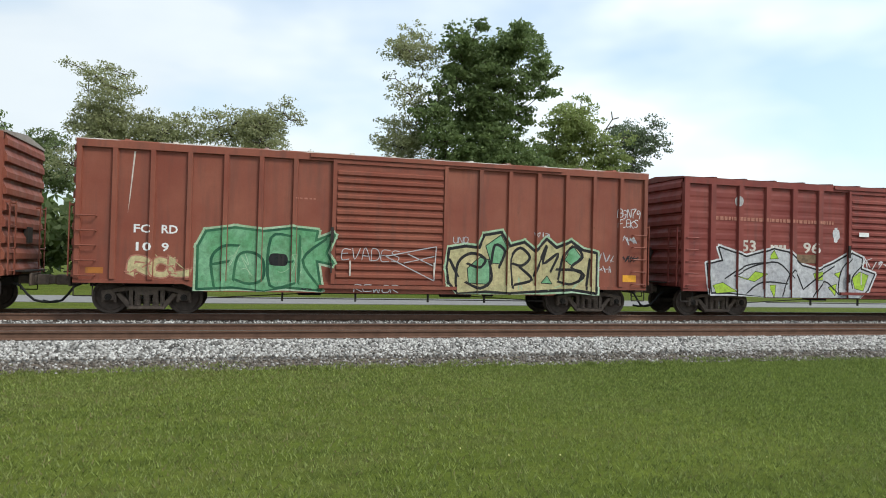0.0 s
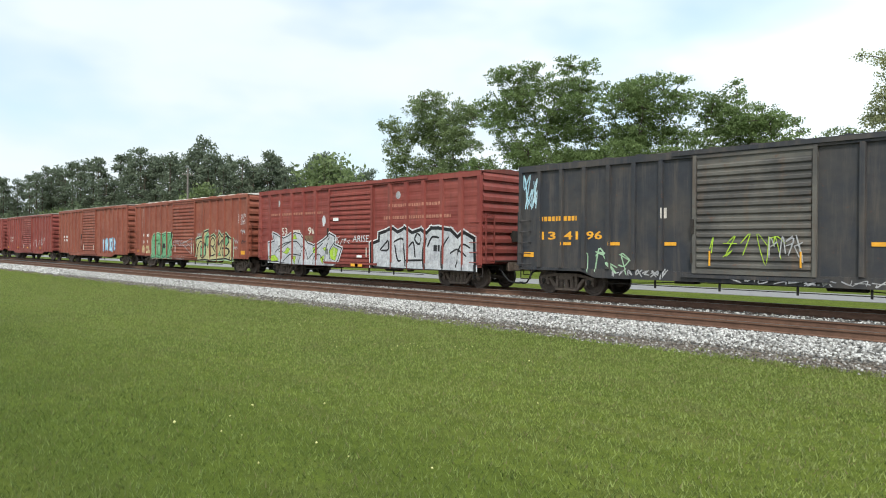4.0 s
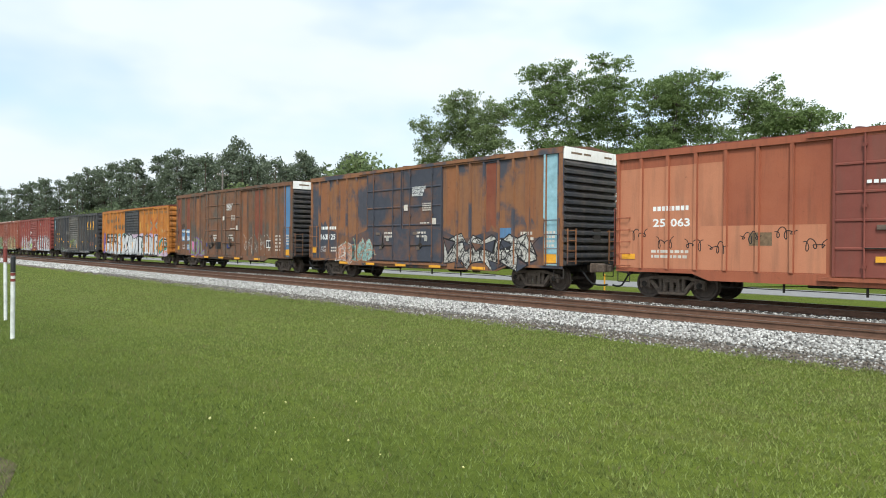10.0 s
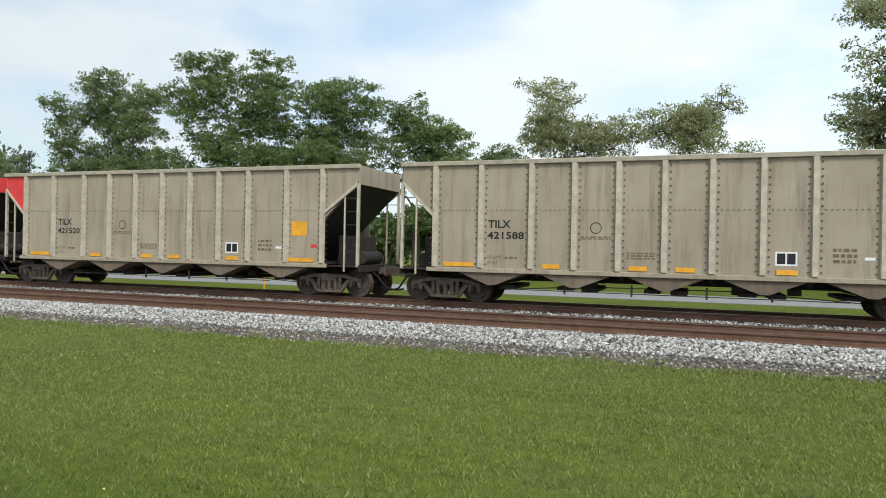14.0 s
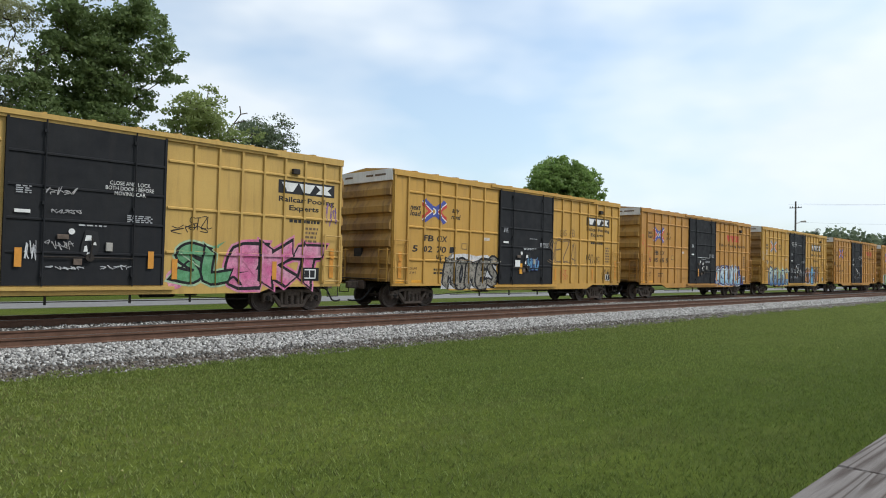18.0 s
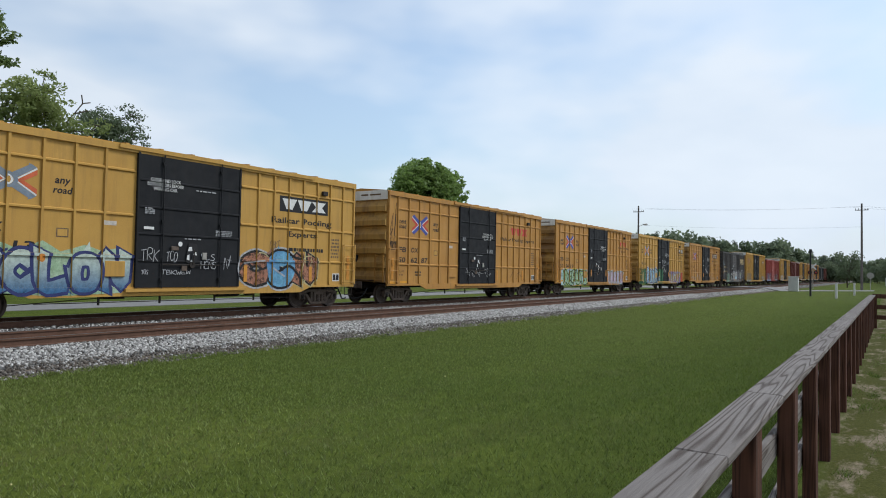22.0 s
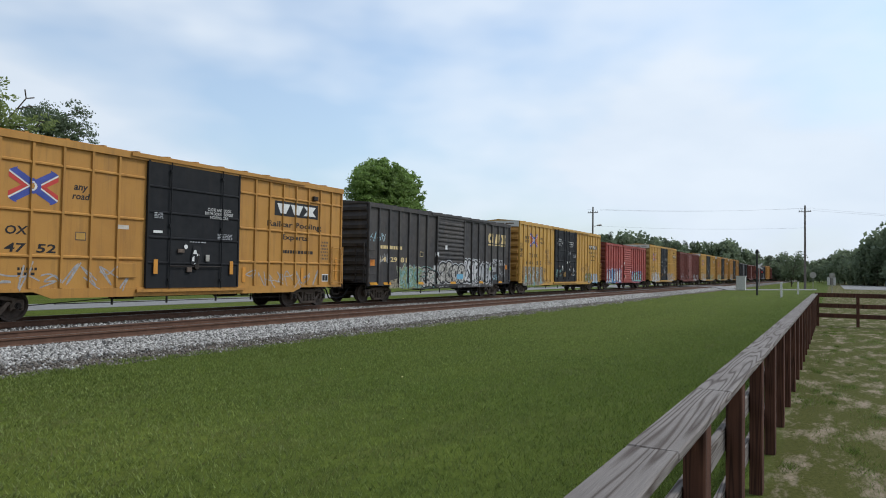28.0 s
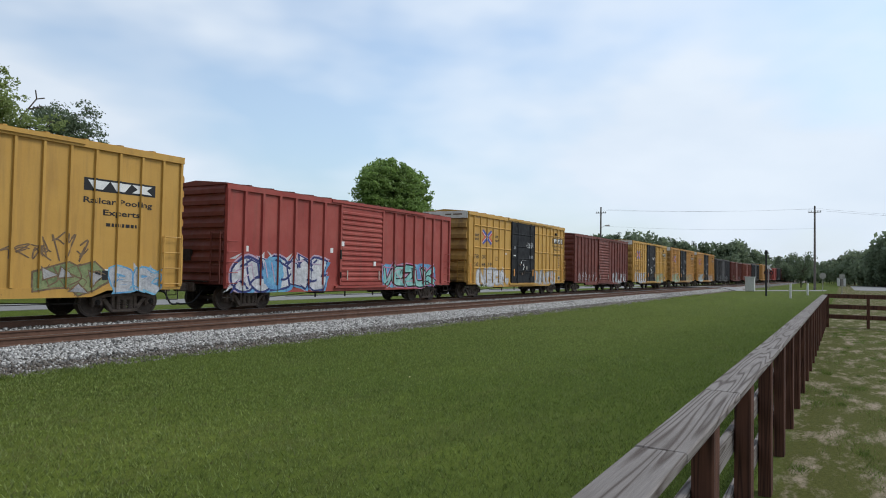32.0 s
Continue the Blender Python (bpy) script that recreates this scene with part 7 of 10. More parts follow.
# ---- the train ----
SPEED, GAIN = 11.092, 0.01614
WAGONS = []
SP = {k: sprayed("spray_" + k, *c, 1.6, 0.12 if k in ("black", "navy", "forest") else 0.40) for k, c in {
    "white": ((0.72, 0.72, 0.72), (0.55, 0.56, 0.58)), "silver": ((0.56, 0.57, 0.58), (0.44, 0.45, 0.47)), "black": ((0.012, 0.012, 0.014), (0.02, 0.02, 0.022)),
    "green": ((0.12, 0.34, 0.16), (0.20, 0.42, 0.24)), "cream": ((0.58, 0.50, 0.27), (0.46, 0.42, 0.22)), "lime": ((0.42, 0.60, 0.05), (0.34, 0.52, 0.05)),
    "blue": ((0.13, 0.32, 0.58), (0.20, 0.48, 0.66)), "sky": ((0.36, 0.58, 0.68), (0.55, 0.70, 0.74)), "teal": ((0.04, 0.25, 0.20), (0.08, 0.34, 0.26)),
    "pink": ((0.66, 0.16, 0.34), (0.70, 0.34, 0.46)), "violet": ((0.17, 0.09, 0.30), (0.26, 0.15, 0.38)), "grey": ((0.34, 0.34, 0.35), (0.45, 0.44, 0.43)),
    "red": ((0.55, 0.05, 0.05), (0.62, 0.14, 0.06)), "aqua": ((0.22, 0.55, 0.50), (0.40, 0.66, 0.60)), "mint": ((0.34, 0.52, 0.32), (0.45, 0.60, 0.42)),
    "olive": ((0.19, 0.25, 0.11), (0.27, 0.31, 0.15)), "forest": ((0.015, 0.085, 0.045), (0.04, 0.15, 0.07)), "lilac": ((0.48, 0.36, 0.50), (0.58, 0.44, 0.52)), "navy": ((0.03, 0.04, 0.14), (0.05, 0.06, 0.18)), "orange": ((0.70, 0.27, 0.04), (0.62, 0.20, 0.04)),
}.items()}
DULL_SPRAY = sprayed("spray_dull_grey", (0.25, 0.235, 0.20), (0.33, 0.30, 0.25), 1.6, 0.7)
FADED_WHITE = sprayed("spray_faded_white", (0.60, 0.58, 0.53), (0.46, 0.44, 0.40), 1.6, 1.0)
FADED_AQUA = sprayed("spray_faded_aqua", (0.30, 0.48, 0.44), (0.20, 0.36, 0.34), 1.6, 0.9)
FADED_CREAM = sprayed("spray_faded_cream", (0.40, 0.35, 0.25), (0.30, 0.27, 0.20), 1.6, 0.7)
FADED_ROSE = sprayed("spray_faded_rose", (0.48, 0.22, 0.14), (0.36, 0.18, 0.12), 1.6, 0.9)


def couple(thing, left):
    half = RELIEF[thing.name][1]
    WAGONS.append((thing, left + half))
    thing.location = (left + half, TRACK_Y, RAIL_TOP)
    return thing


def old_boxcar(paint, label, left, right, **more):
    more.setdefault("posts", (6, 6))
    return couple(boxcar(right - left, more.pop("top", 4.36), paint, label, **more), left)


def pool_boxcar(paint, label, left, right=None, number="", **more):
    right = right or left + 15.5
    more.setdefault("roof", PAINT[paint])
    return couple(boxcar(right - left, 5.02, paint, label, door=(5.85, 9.60), style="plug", door_mat=PAINT["door_black"], posts=(6, 7), post=(0.09, 0.055),
                         girts=(1.75, 2.95, 4.22), end_paint="pale" if paint == "pale" else "end_yellow", ridges=6, white_band=True, inset=1.5, plain_end=0.72, **more), left)


PEELED = car_paint("peeled_roof", (0.34, 0.13, 0.09), (0.68, 0.64, 0.58), 0.6, (0.16, 0.09, 0.06), 0.7, 0.5, (0.46, 0.56))
# wagons already past, up the line
old_boxcar("red_deep", "deep red boxcar with ribbed sides", -75.0, -59.4, top=4.3)
old_boxcar("red_deep", "deep red boxcar with ribbed sides", -57.2, -41.6, top=4.3)
old_boxcar("red_deep", "deep red boxcar with ribbed sides", -39.4, -23.7, top=4.3)
c0 = old_boxcar("red", "brownish red boxcar with blue graffiti", -21.5, -5.83, top=4.42)
c1 = old_boxcar("red", "faded oxide red boxcar with green graffiti", -4.27, 11.26, posts=(6, 6), roof=PEELED)
c2 = old_boxcar("red_deep", "deep red pressed-panel boxcar with silver graffiti", 12.52, 27.96, posts=(5, 5), post=(0.24, 0.09), panels=True, roof=PAINT["red_dark"])
c3 = old_boxcar("black", "charcoal black boxcar with yellow markings", 29.72, 45.15, posts=(6, 6), top=4.32, roof=PAINT["black"], door_mat=WORN_BLACK, post=(0.16, 0.09))
c4 = old_boxcar("orange", "rusty orange boxcar with a dark door and white graffiti", 46.81, 62.30, posts=(5, 5), post=(0.20, 0.08), door_mat=PAINT["black"], top=4.36, roof=PAINT["red_dark"])
c5 = couple(boxcar(15.79, 4.93, "brown", "rust brown high boxcar with double plug doors", door=(4.86, 9.90), style="double", posts=(5, 7), post=(0.12, 0.07),
                   end_paint="black", ridges=14, white_band=True, roof=PAINT["brown"]), 63.85)
c6 = couple(boxcar(15.85, 4.93, "slate", "rust and slate high boxcar with double plug doors", door=(4.86, 9.90), style="double", posts=(5, 7), post=(0.12, 0.07), door_mat=PAINT["slate_dark"],
                   end_paint="black", ridges=14, white_band=True, roof=PAINT["brown"]), 81.57)
c7 = couple(boxcar(15.55, 4.47, "salmon", "salmon orange boxcar with a dark red plug door", door=(6.16, 9.35), style="plug", door_mat=DARK_RED, posts=(6, 7), post=(0.12, 0.07),
                   end_paint="red_dark", ridges=6, roof=PAINT["red_dark"]), 99.53)
c8 = couple(hopper(14.65, "beige-grey aluminium coal hopper with a red corner", False, True), 116.79)
c9 = couple(hopper(14.65, "beige-grey aluminium coal hopper with a red corner", True, False), 132.87)
c10 = couple(hopper(14.70, "beige-grey aluminium coal hopper with a red corner", False, True), 148.84)
c11 = pool_boxcar("yellow", "yellow high boxcar with a black door and pale graffiti", 165.28)
c12 = pool_boxcar("pale", "pale yellow high boxcar covered in bright graffiti", 182.95)
c13 = pool_boxcar("mustard", "yellow high boxcar with red and green graffiti", 200.56)
c14 = pool_boxcar("yellow", "yellow high boxcar with white and black graffiti", 218.32)
c15 = pool_boxcar("amber", "amber high boxcar with pale blue graffiti", 236.06)
c16 = pool_boxcar("yellow", "yellow high boxcar with aqua graffiti", 253.78)
c17 = pool_boxcar("amber", "clean amber high boxcar with a black door", 271.49)
c18 = pool_boxcar("amber", "amber high boxcar with lime green graffiti", 289.24)
c19 = pool_boxcar("yellow", "yellow high boxcar with aqua and teal graffiti", 306.83)
c20 = pool_boxcar("amber", "amber high boxcar with a black door", 324.79)
c21 = old_boxcar("charcoal", "black boxcar with yellow letters and white graffiti", 342.2, 357.9, posts=(6, 6), top=4.67, roof=PAINT["charcoal"])
c22 = couple(boxcar(18.5, 5.06, "yellow", "long yellow boxcar with black double doors", door=(6.75, 11.75), style="double", door_mat=PAINT["door_black"], posts=(8, 8), post=(0.10, 0.06),
                    end_paint="amber", ridges=8, white_band=True, roof=PAINT["yellow"]), 359.44)
c23 = old_boxcar("red_bright", "faded red boxcar with blue and white graffiti", 379.76, 395.29, top=4.49, end_paint="red_dark", roof=PAINT["red_dark"])
c24 = pool_boxcar("yellow", "yellow high boxcar with white graffiti", 397.38)
c25 = old_boxcar("red_dark", "dark red boxcar with white graffiti", 415.19, 430.67, top=4.75, roof=PAINT["red_dark"])
c26 = pool_boxcar("yellow", "yellow high boxcar with white graffiti", 432.6)
c27 = pool_boxcar("amber", "amber high boxcar with a black door", 450.4)
c28 = pool_boxcar("amber", "amber high boxcar with a black door", 468.1)
tail = [("black", 4.5), ("red_dark", 4.4), ("red", 4.4), ("black", 4.6), ("amber", 4.9), ("red_dark", 4.4), ("red_bright", 4.4), ("black", 4.5), ("red", 4.4), ("brown", 4.8), ("red_dark", 4.4), ("red", 4.4)]
x = 485.9
for paint, high in tail:
    old_boxcar(paint, "distant boxcar far back in the train", x, x + 15.6, top=high, detail=False)
    x += 17.7

# ---- markings and graffiti on the wagons ----
WORDS = ["FB", "OX", "TB", "next", "load", "any", "road", "CLOSE AND LOCK", "BOTH DOORS BEFORE", "DOORS BEFORE", "MOVING CAR", "Railcar Pooling", "Experts",
         "Railcar Pooling Experts", "FC", "RD", "10", "9", "53", "96", "13", "41", "R B O X", "3 737 7", "The nationwide boxcar pool", "163", "306", "1633", "25", "063", "TILX",
         "421569", "421520", "421588", "50", "25", "2", "52", "1", "51", "15", "49", "72", "02", "70", "5", "05", "65", "44", "6", "62", "87", "54", "19", "46", "26", "47",
         "66", "93", "0", "14", "29", "81", "ARISE", "LD LMT", "LT WT", "IMPORTANT", "CLOSE THIS DOOR", "BEFORE CLOSING", "MAIN DOOR"]
set_type({(w, 0.0) for w in WORDS} | {(w, 0.022) for w in WORDS})


SLATE_BLUE = plain("faded_slate_blue_paint", (0.20, 0.24, 0.29), 0.6, 0.2, 4)
ORANGE_TAPE = plain("orange_reflector_tape", (0.62, 0.27, 0.04), 0.5, 0.12, 8)


def cross_arrows(c, x0, x1, z0, z1, red, blue, plain_cross=False):
    """Two crossing arrows of a blue and a red band."""
    w, h = x1 - x0, z1 - z0
    cx, cz = (x0 + x1) / 2, (z0 + z1) / 2

    def p(a, b):
        return (cx + a * w / 2, cz + b * h / 2)
    for s in (-1, 1):
        for v in (-1, 1):
            def turn(q):
                return q if s * v > 0 else q[::-1]
            patch(c, "arrow_band", turn([p(0, v * 0.34), p(s * 0.16, v * 0.06), p(s * 0.98, v * 0.80), p(s * 0.76, v * 0.98)]), blue, 0.005)
            patch(c, "arrow_band", turn([p(s * 0.24, v * 0.005), p(s * 0.52, v * 0.005), p(s * 1.0, v * 0.40), p(s * 1.0, v * 0.68)]), red, 0.0052)
            if not plain_cross:
                patch(c, "arrow_line", turn([p(s * 0.13, 0), p(s * 0.22, 0), p(s * 1.0, v * 0.70), p(s * 0.98, v * 0.79)]), WHITE, 0.0054)
            patch(c, "arrow_tip", turn([p(s * 0.66, v * 1.02), p(s * 0.70, v * 0.84), p(s * 0.92, v * 0.84)]), blue, 0.0056)
    for r0, r1, mat, lift in () if plain_cross else ((0.30, 0.46, blue, 0.0060), (0.20, 0.29, WHITE, 0.0062)):
        arc = [p(-0.16 + r * math.cos(a), r * math.sin(a)) for r in (r0, r1) for a in (math.pi * (k / 8 - 0.5) * 0.9 for k in range(9))]
        decal(c, "arrow_arc", (np.array(arc), [(k, 9 + k, 10 + k, k + 1) for k in range(8)]), mat, lift)


CREAM_YELLOW = plain("cream_yellow_paint", (0.72, 0.55, 0.26), 0.6, 0.15, 5)


def three_slabs(c, us, z, mat, core):
    """A ring, a slanted block and an hourglass over three bars."""
    for k, a in enumerate(us):
        patch(c, "emblem_bar", rect(a, a + 0.60, z, z + 0.08), mat, 0.0055)
        b, t = z + 0.15, z + 0.73
        if k == 0:
            patch(c, "emblem_slab", [(a + 0.12, b), (a + 0.48, b), (a + 0.60, b + 0.12), (a + 0.60, t - 0.12), (a + 0.48, t), (a + 0.12, t), (a, t - 0.12), (a, b + 0.12)], mat, 0.0055)
            patch(c, "emblem_core", [(a + 0.19, b + 0.19), (a + 0.41, b + 0.19), (a + 0.41, t - 0.19), (a + 0.19, t - 0.19)], core, 0.0075)
        elif k == 1:
            patch(c, "emblem_slab", [(a, b), (a + 0.42, b), (a + 0.60, t), (a + 0.18, t)], mat, 0.0055)
        else:
            patch(c, "emblem_slab", [(a, b), (a + 0.60, b), (a + 0.43, (b + t) / 2), (a + 0.60, t), (a, t), (a + 0.17, (b + t) / 2)], mat, 0.0055)


def data_plate(c, u, z, w=0.46, h=0.36, over=0.0):
    patch(c, "data_plate", rect(u, u + w, z, z + h), WHITE, 0.0055 + over)
    for k in (0, 1):
        a = u + w * (0.08 + 0.46 * k)
        patch(c, "plate_field", rect(a, a + w * 0.38, z + h * 0.12, z + h * 0.88), BLACK, 0.0075 + over)


def reflectors(c, us, z, w, h, mat=AMBER):
    for u in us:
        patch(c, "reflector", rect(u, u + w, z, z + h), mat, 0.0225)


def pool_emblem(c, x0, x1, z0, z1, kind):
    """Two wedges and an hourglass: pale on a dark plate, or red alone."""
    w, mat, lift = x1 - x0, LOGO_RED, 0.0055
    if kind == "plate":
        patch(c, "emblem_plate", rect(x0, x1, z0, z1), BLACK, 0.0045)
        t = z1 - z0
        x0, x1, z0, z1, mat, lift = x0 + w * 0.05, x1 - w * 0.05, z0 + t * 0.16, z1 - t * 0.16, WHITE, 0.0065
        w = x1 - x0
    t = z1 - z0
    for k in range(2):
        a = x0 + w * 0.335 * k
        patch(c, "emblem_wedge", [(a + w * 0.09, z0), (a + w * 0.22, z0), (a + w * 0.32, z1), (a, z1)], mat, lift)
    a = x0 + w * 0.67
    patch(c, "emblem_hourglass", [(a, z0), (a + w * 0.33, z0), (a + w * 0.24, z0 + t * 0.5), (a + w * 0.33, z1), (a, z1), (a + w * 0.09, z0 + t * 0.5)], mat, lift)


def door_poster(c, u, z, seed):
    """A torn sheet on the door, with a round badge and a line of print over it."""
    patch(c, "poster", [(u, z + 0.06), (u + 0.16, z), (u + 0.40, z + 0.05), (u + 0.46, z + 0.30), (u + 0.40, z + 0.62), (u + 0.12, z + 0.66), (u + 0.04, z + 0.34)], BLACK, 0.0052)
    r = random.Random(seed)
    for a, b, w, h in ((0.10, 0.40, 0.16, 0.14), (0.06, 0.14, 0.10, 0.16), (0.26, 0.30, 0.12, 0.08), (0.16, 0.02, 0.08, 0.09)):
        a, b = u + a + r.uniform(-0.03, 0.03), z + b + r.uniform(-0.03, 0.03)
        patch(c, "poster_scrap", [(a, b), (a + w, b + r.uniform(-0.03, 0.02)), (a + w * r.uniform(0.7, 1.0), b + h), (a + w * 0.2, b + h * r.uniform(0.7, 1.1))], WHITE, 0.0066)
    patch(c, "badge", [(u - 0.20 + 0.075 * math.cos(a), z + 0.60 + 0.075 * math.sin(a)) for a in (k * math.pi / 6 for k in range(12))], WHITE, 0.0056)
    bars(c, u - 0.05, u + 0.60, z + 0.74, z + 0.80, 1, SP["silver"], seed=seed + 9)


def pool_marks(c, pairs, kind="plate", faded=False, seed=0, dark=BLACK, centred=False, big=False, words=(8.05, 3.16), tape=(6.09, 9.16)):
    red, blue = (LOGO_RED if c is c13 else FADED_RED, SLATE_BLUE) if faded else (LOGO_RED, LOGO_BLUE)
    write(c, "next", 0.84, 1.34, 3.58, 3.76, dark, 0.2, bold=0.022)
    write(c, "load", 0.84, 1.34, 3.36, 3.56, dark, 0.2, bold=0.022)
    a, b, z = (3.02, 1.44, 0.16) if centred else (3.52, 1.80, 0.0)
    write(c, "any", a, a + 0.40, 3.56, 3.76, dark, 0.2, bold=0.022)
    write(c, "road", a - 0.02, a + 0.46, 3.36, 3.55, dark, 0.2, bold=0.022)
    cross_arrows(c, b, b + 1.30, 3.13, 4.05, red, blue)
    a, b = (1.50, 2.22) if centred else (0.82, 1.74)
    write(c, "FB", a, a + 0.56, 2.30 + z, 2.53 + z, dark, 0.15, bold=0.022)
    write(c, "OX", b, b + 0.56, 2.30 + z, 2.53 + z, dark, 0.15, bold=0.022)
    z *= 1.3
    for text, a in zip(pairs, (0.98, 1.48, 2.22, 2.93) if centred else (0.80, 1.74, 2.56, 3.32)):
        write(c, text, a, a + 0.26 * len(text), 1.84 + z, 2.08 + z, dark, 0.15, bold=0.022)
    write(c, "LD LMT", 0.84, 1.25, 1.40, 1.48, dark, 0.0)
    write(c, "LT WT", 0.84, 1.20, 1.24, 1.32, dark, 0.0)
    bars(c, 2.1, 2.6, 1.22, 1.48, 2, dark, seed=seed)
    if words:
        a, z = words
        write(c, "CLOSE AND LOCK", a + 0.10, a + 1.12, z + 0.26, z + 0.36, WHITE)
        write(c, "BOTH DOORS BEFORE", a, a + 1.22, z + 0.13, z + 0.23, WHITE)
        write(c, "MOVING CAR", a + 0.22, a + 1.00, z, z + 0.10, WHITE)
    # small print, a tag and a torn poster on the door
    bars(c, 6.08, 6.40, 3.02, 3.22, 4, SP["silver"], seed=seed + 1)
    patch(c, "placard", rect(6.06, 6.39, 2.57, 2.65), WHITE, 0.006)
    bars(c, 8.60, 9.25, 2.48, 2.68, 4, SP["silver"], seed=seed + 2)
    door_poster(c, 7.50, 1.58, seed + 3)
    reflectors(c, tape, 1.30, 0.15, 0.45, ORANGE_TAPE)
    if kind == "plate":
        if big:
            pool_emblem(c, 11.42, 13.92, 3.54, 4.10, "plate")
            write(c, "Railcar Pooling", 11.05, 14.08, 3.05, 3.33, dark, bold=0.022)
            write(c, "Experts", 11.82, 13.32, 2.58, 2.84, dark, bold=0.022)
            bars(c, 11.86, 13.70, 2.07, 2.30, 1, dark, seed=seed + 4)
        else:
            a = 12.46 if centred else 13.10
            pool_emblem(c, a, a + 2.10, 3.68, 4.09, "plate")
            write(c, "Railcar Pooling", a + 0.02, a + 2.10, 3.37, 3.59, dark, bold=0.022)
            write(c, "Experts", a + 0.40, a + 1.50, 3.12, 3.33, dark, bold=0.022)
            bars(c, a + 0.42, a + 1.55, 2.76, 2.93, 1, dark, seed=seed + 4)
    elif kind == "line":
        pool_emblem(c, 11.5, 13.6, 3.62, 4.02, "red")
        write(c, "Railcar Pooling Experts", 10.3, 14.6, 3.20, 3.44, dark, bold=0.022)
    else:
        pool_emblem(c, 12.6, 14.3, 3.72, 4.02, "red")
        write(c, "Railcar Pooling", 12.4, 14.9, 3.44, 3.64, dark, bold=0.022)
        write(c, "Experts", 13.0, 14.2, 3.18, 3.36, dark, bold=0.022)
    bars(c, 14.1, 14.6, 1.9, 2.7, 6, SLATE_LETTER, seed=seed + 5)
    data_plate(c, 14.25, 1.02, 0.40, 0.30)
    patch(c, "notice", rect(4.88, 5.28, 2.62, 2.74), CREAM, 0.0055)
    patch(c, "notice_frame", rect(3.62, 3.94, 2.22, 2.46), SLATE_LETTER, 0.0055)
    patch(c, "notice_field", rect(3.65, 3.91, 2.25, 2.43), PAINT["yellow"], 0.0075)
    reflectors(c, (0.30, 15.06), 1.08, 0.16, 0.95, ORANGE_TAPE)
    patch(c, "notice", rect(0.14, 0.62, 0.90, 1.02), AMBER, 0.0055)
    reflectors(c, (9.85, 12.95), 1.02, 0.15, 0.55, ORANGE_TAPE)
    patch(c, "notice", rect(0.98, 1.48, 0.92, 1.02), AMBER, 0.0055)
    # square hatch cover and capacity panel low on the side
    half = RELIEF[c.name][1]
    if c not in (c12, c14):
        bm = bmesh.new()
        own = next(k for k in c.children if k.name.startswith("side_wall")).data.materials[0]
        cube_in(bm, 4.95 - half, 5.55 - half, -1.575, -1.52, 1.18, 1.62)
        part("side_hatch", bm, own, c, soft=0.01)
    bm = bmesh.new()
    cube_in(bm, 13.55 - half, 13.80 - half, -1.64, -1.52, 4.30, 4.46)
    part("vent", bm, IRON, c, soft=0.01)


# up the line
graffiti(c0, "DWIR", 10.9, 13.3, 1.05, 1.9, SP["sky"], SP["blue"], None, 3)
bars(c0, 1.2, 2.3, 1.7, 2.3, 2, WHITE, seed=1)
for k, (th, x0) in enumerate(WAGONS[:3]):
    reflectors(th, (0.3, 4.2, 8.0, 12.0), 1.1, 0.35, 0.12)
    bars(th, 1.2, 2.6, 1.7, 2.3, 2, CREAM, seed=60 + k)
    scribble(th, 9.5, 13.5, 1.0, 2.1, SP["white"], 70 + k, 5, 0.05)

# faded oxide red wagon
write(c1, "FC", 1.32, 1.70, 2.05, 2.26, WHITE, bold=0.022)
write(c1, "RD", 1.96, 2.34, 2.05, 2.26, WHITE, bold=0.022)
write(c1, "10", 1.38, 1.74, 1.60, 1.82, WHITE, bold=0.022)
write(c1, "9", 1.97, 2.14, 1.60, 1.82, WHITE, bold=0.022)
piece(c1, [(2.85, 0.71), (2.85, 1.75), (3.03, 2.12), (3.72, 2.23), (4.42, 2.16), (5.12, 2.26), (5.76, 2.21), (5.71, 1.94), (6.19, 2.14), (6.0, 1.67), (6.17, 1.4), (5.75, 1.48), (5.88, 0.71), (5.01, 0.78), (4.45, 0.66), (3.67, 0.76)],
      SP["green"], SP["forest"], SP["mint"], "grass green sprayed field", 0.13)
strokes(c1, "cut", [[(3.23, 0.75), (3.15, 1.45), (3.43, 1.77), (3.81, 1.8)], [(3.18, 1.31), (3.57, 1.39)], [(3.69, 0.92), (3.79, 1.52), (4.1, 1.64), (4.41, 1.45), (4.42, 0.97), (4.09, 0.83), (3.71, 0.94)], [(5.12, 2.08), (4.6, 2.02), (4.6, 0.8), (5.23, 0.86)], [(4.59, 1.36), (5.16, 1.42)], [(5.34, 2.09), (5.32, 0.86)], [(6.01, 2.03), (5.42, 1.47), (5.84, 0.8)]], 0.075, SP["forest"])
scribble(c1, 2.95, 5.7, 0.75, 1.9, SP["mint"], 301, 9, 0.016)
patch(c1, "spray_blob", cloud(4.55, 5.05, 1.30, 1.62, 302, 0.06), SP["black"], 0.0092)
thin_tag(c1, "WOS", 3.05, 3.4, 0.78, 0.95, SP["black"], 303, 0.03)
thin_tag(c1, "OO", 5.4, 5.7, 0.70, 0.88, SP["black"], 304, 0.03)
graffiti(c1, "ROL", 1.25, 2.65, 0.98, 1.45, SP["cream"], GHOST, None, 6)
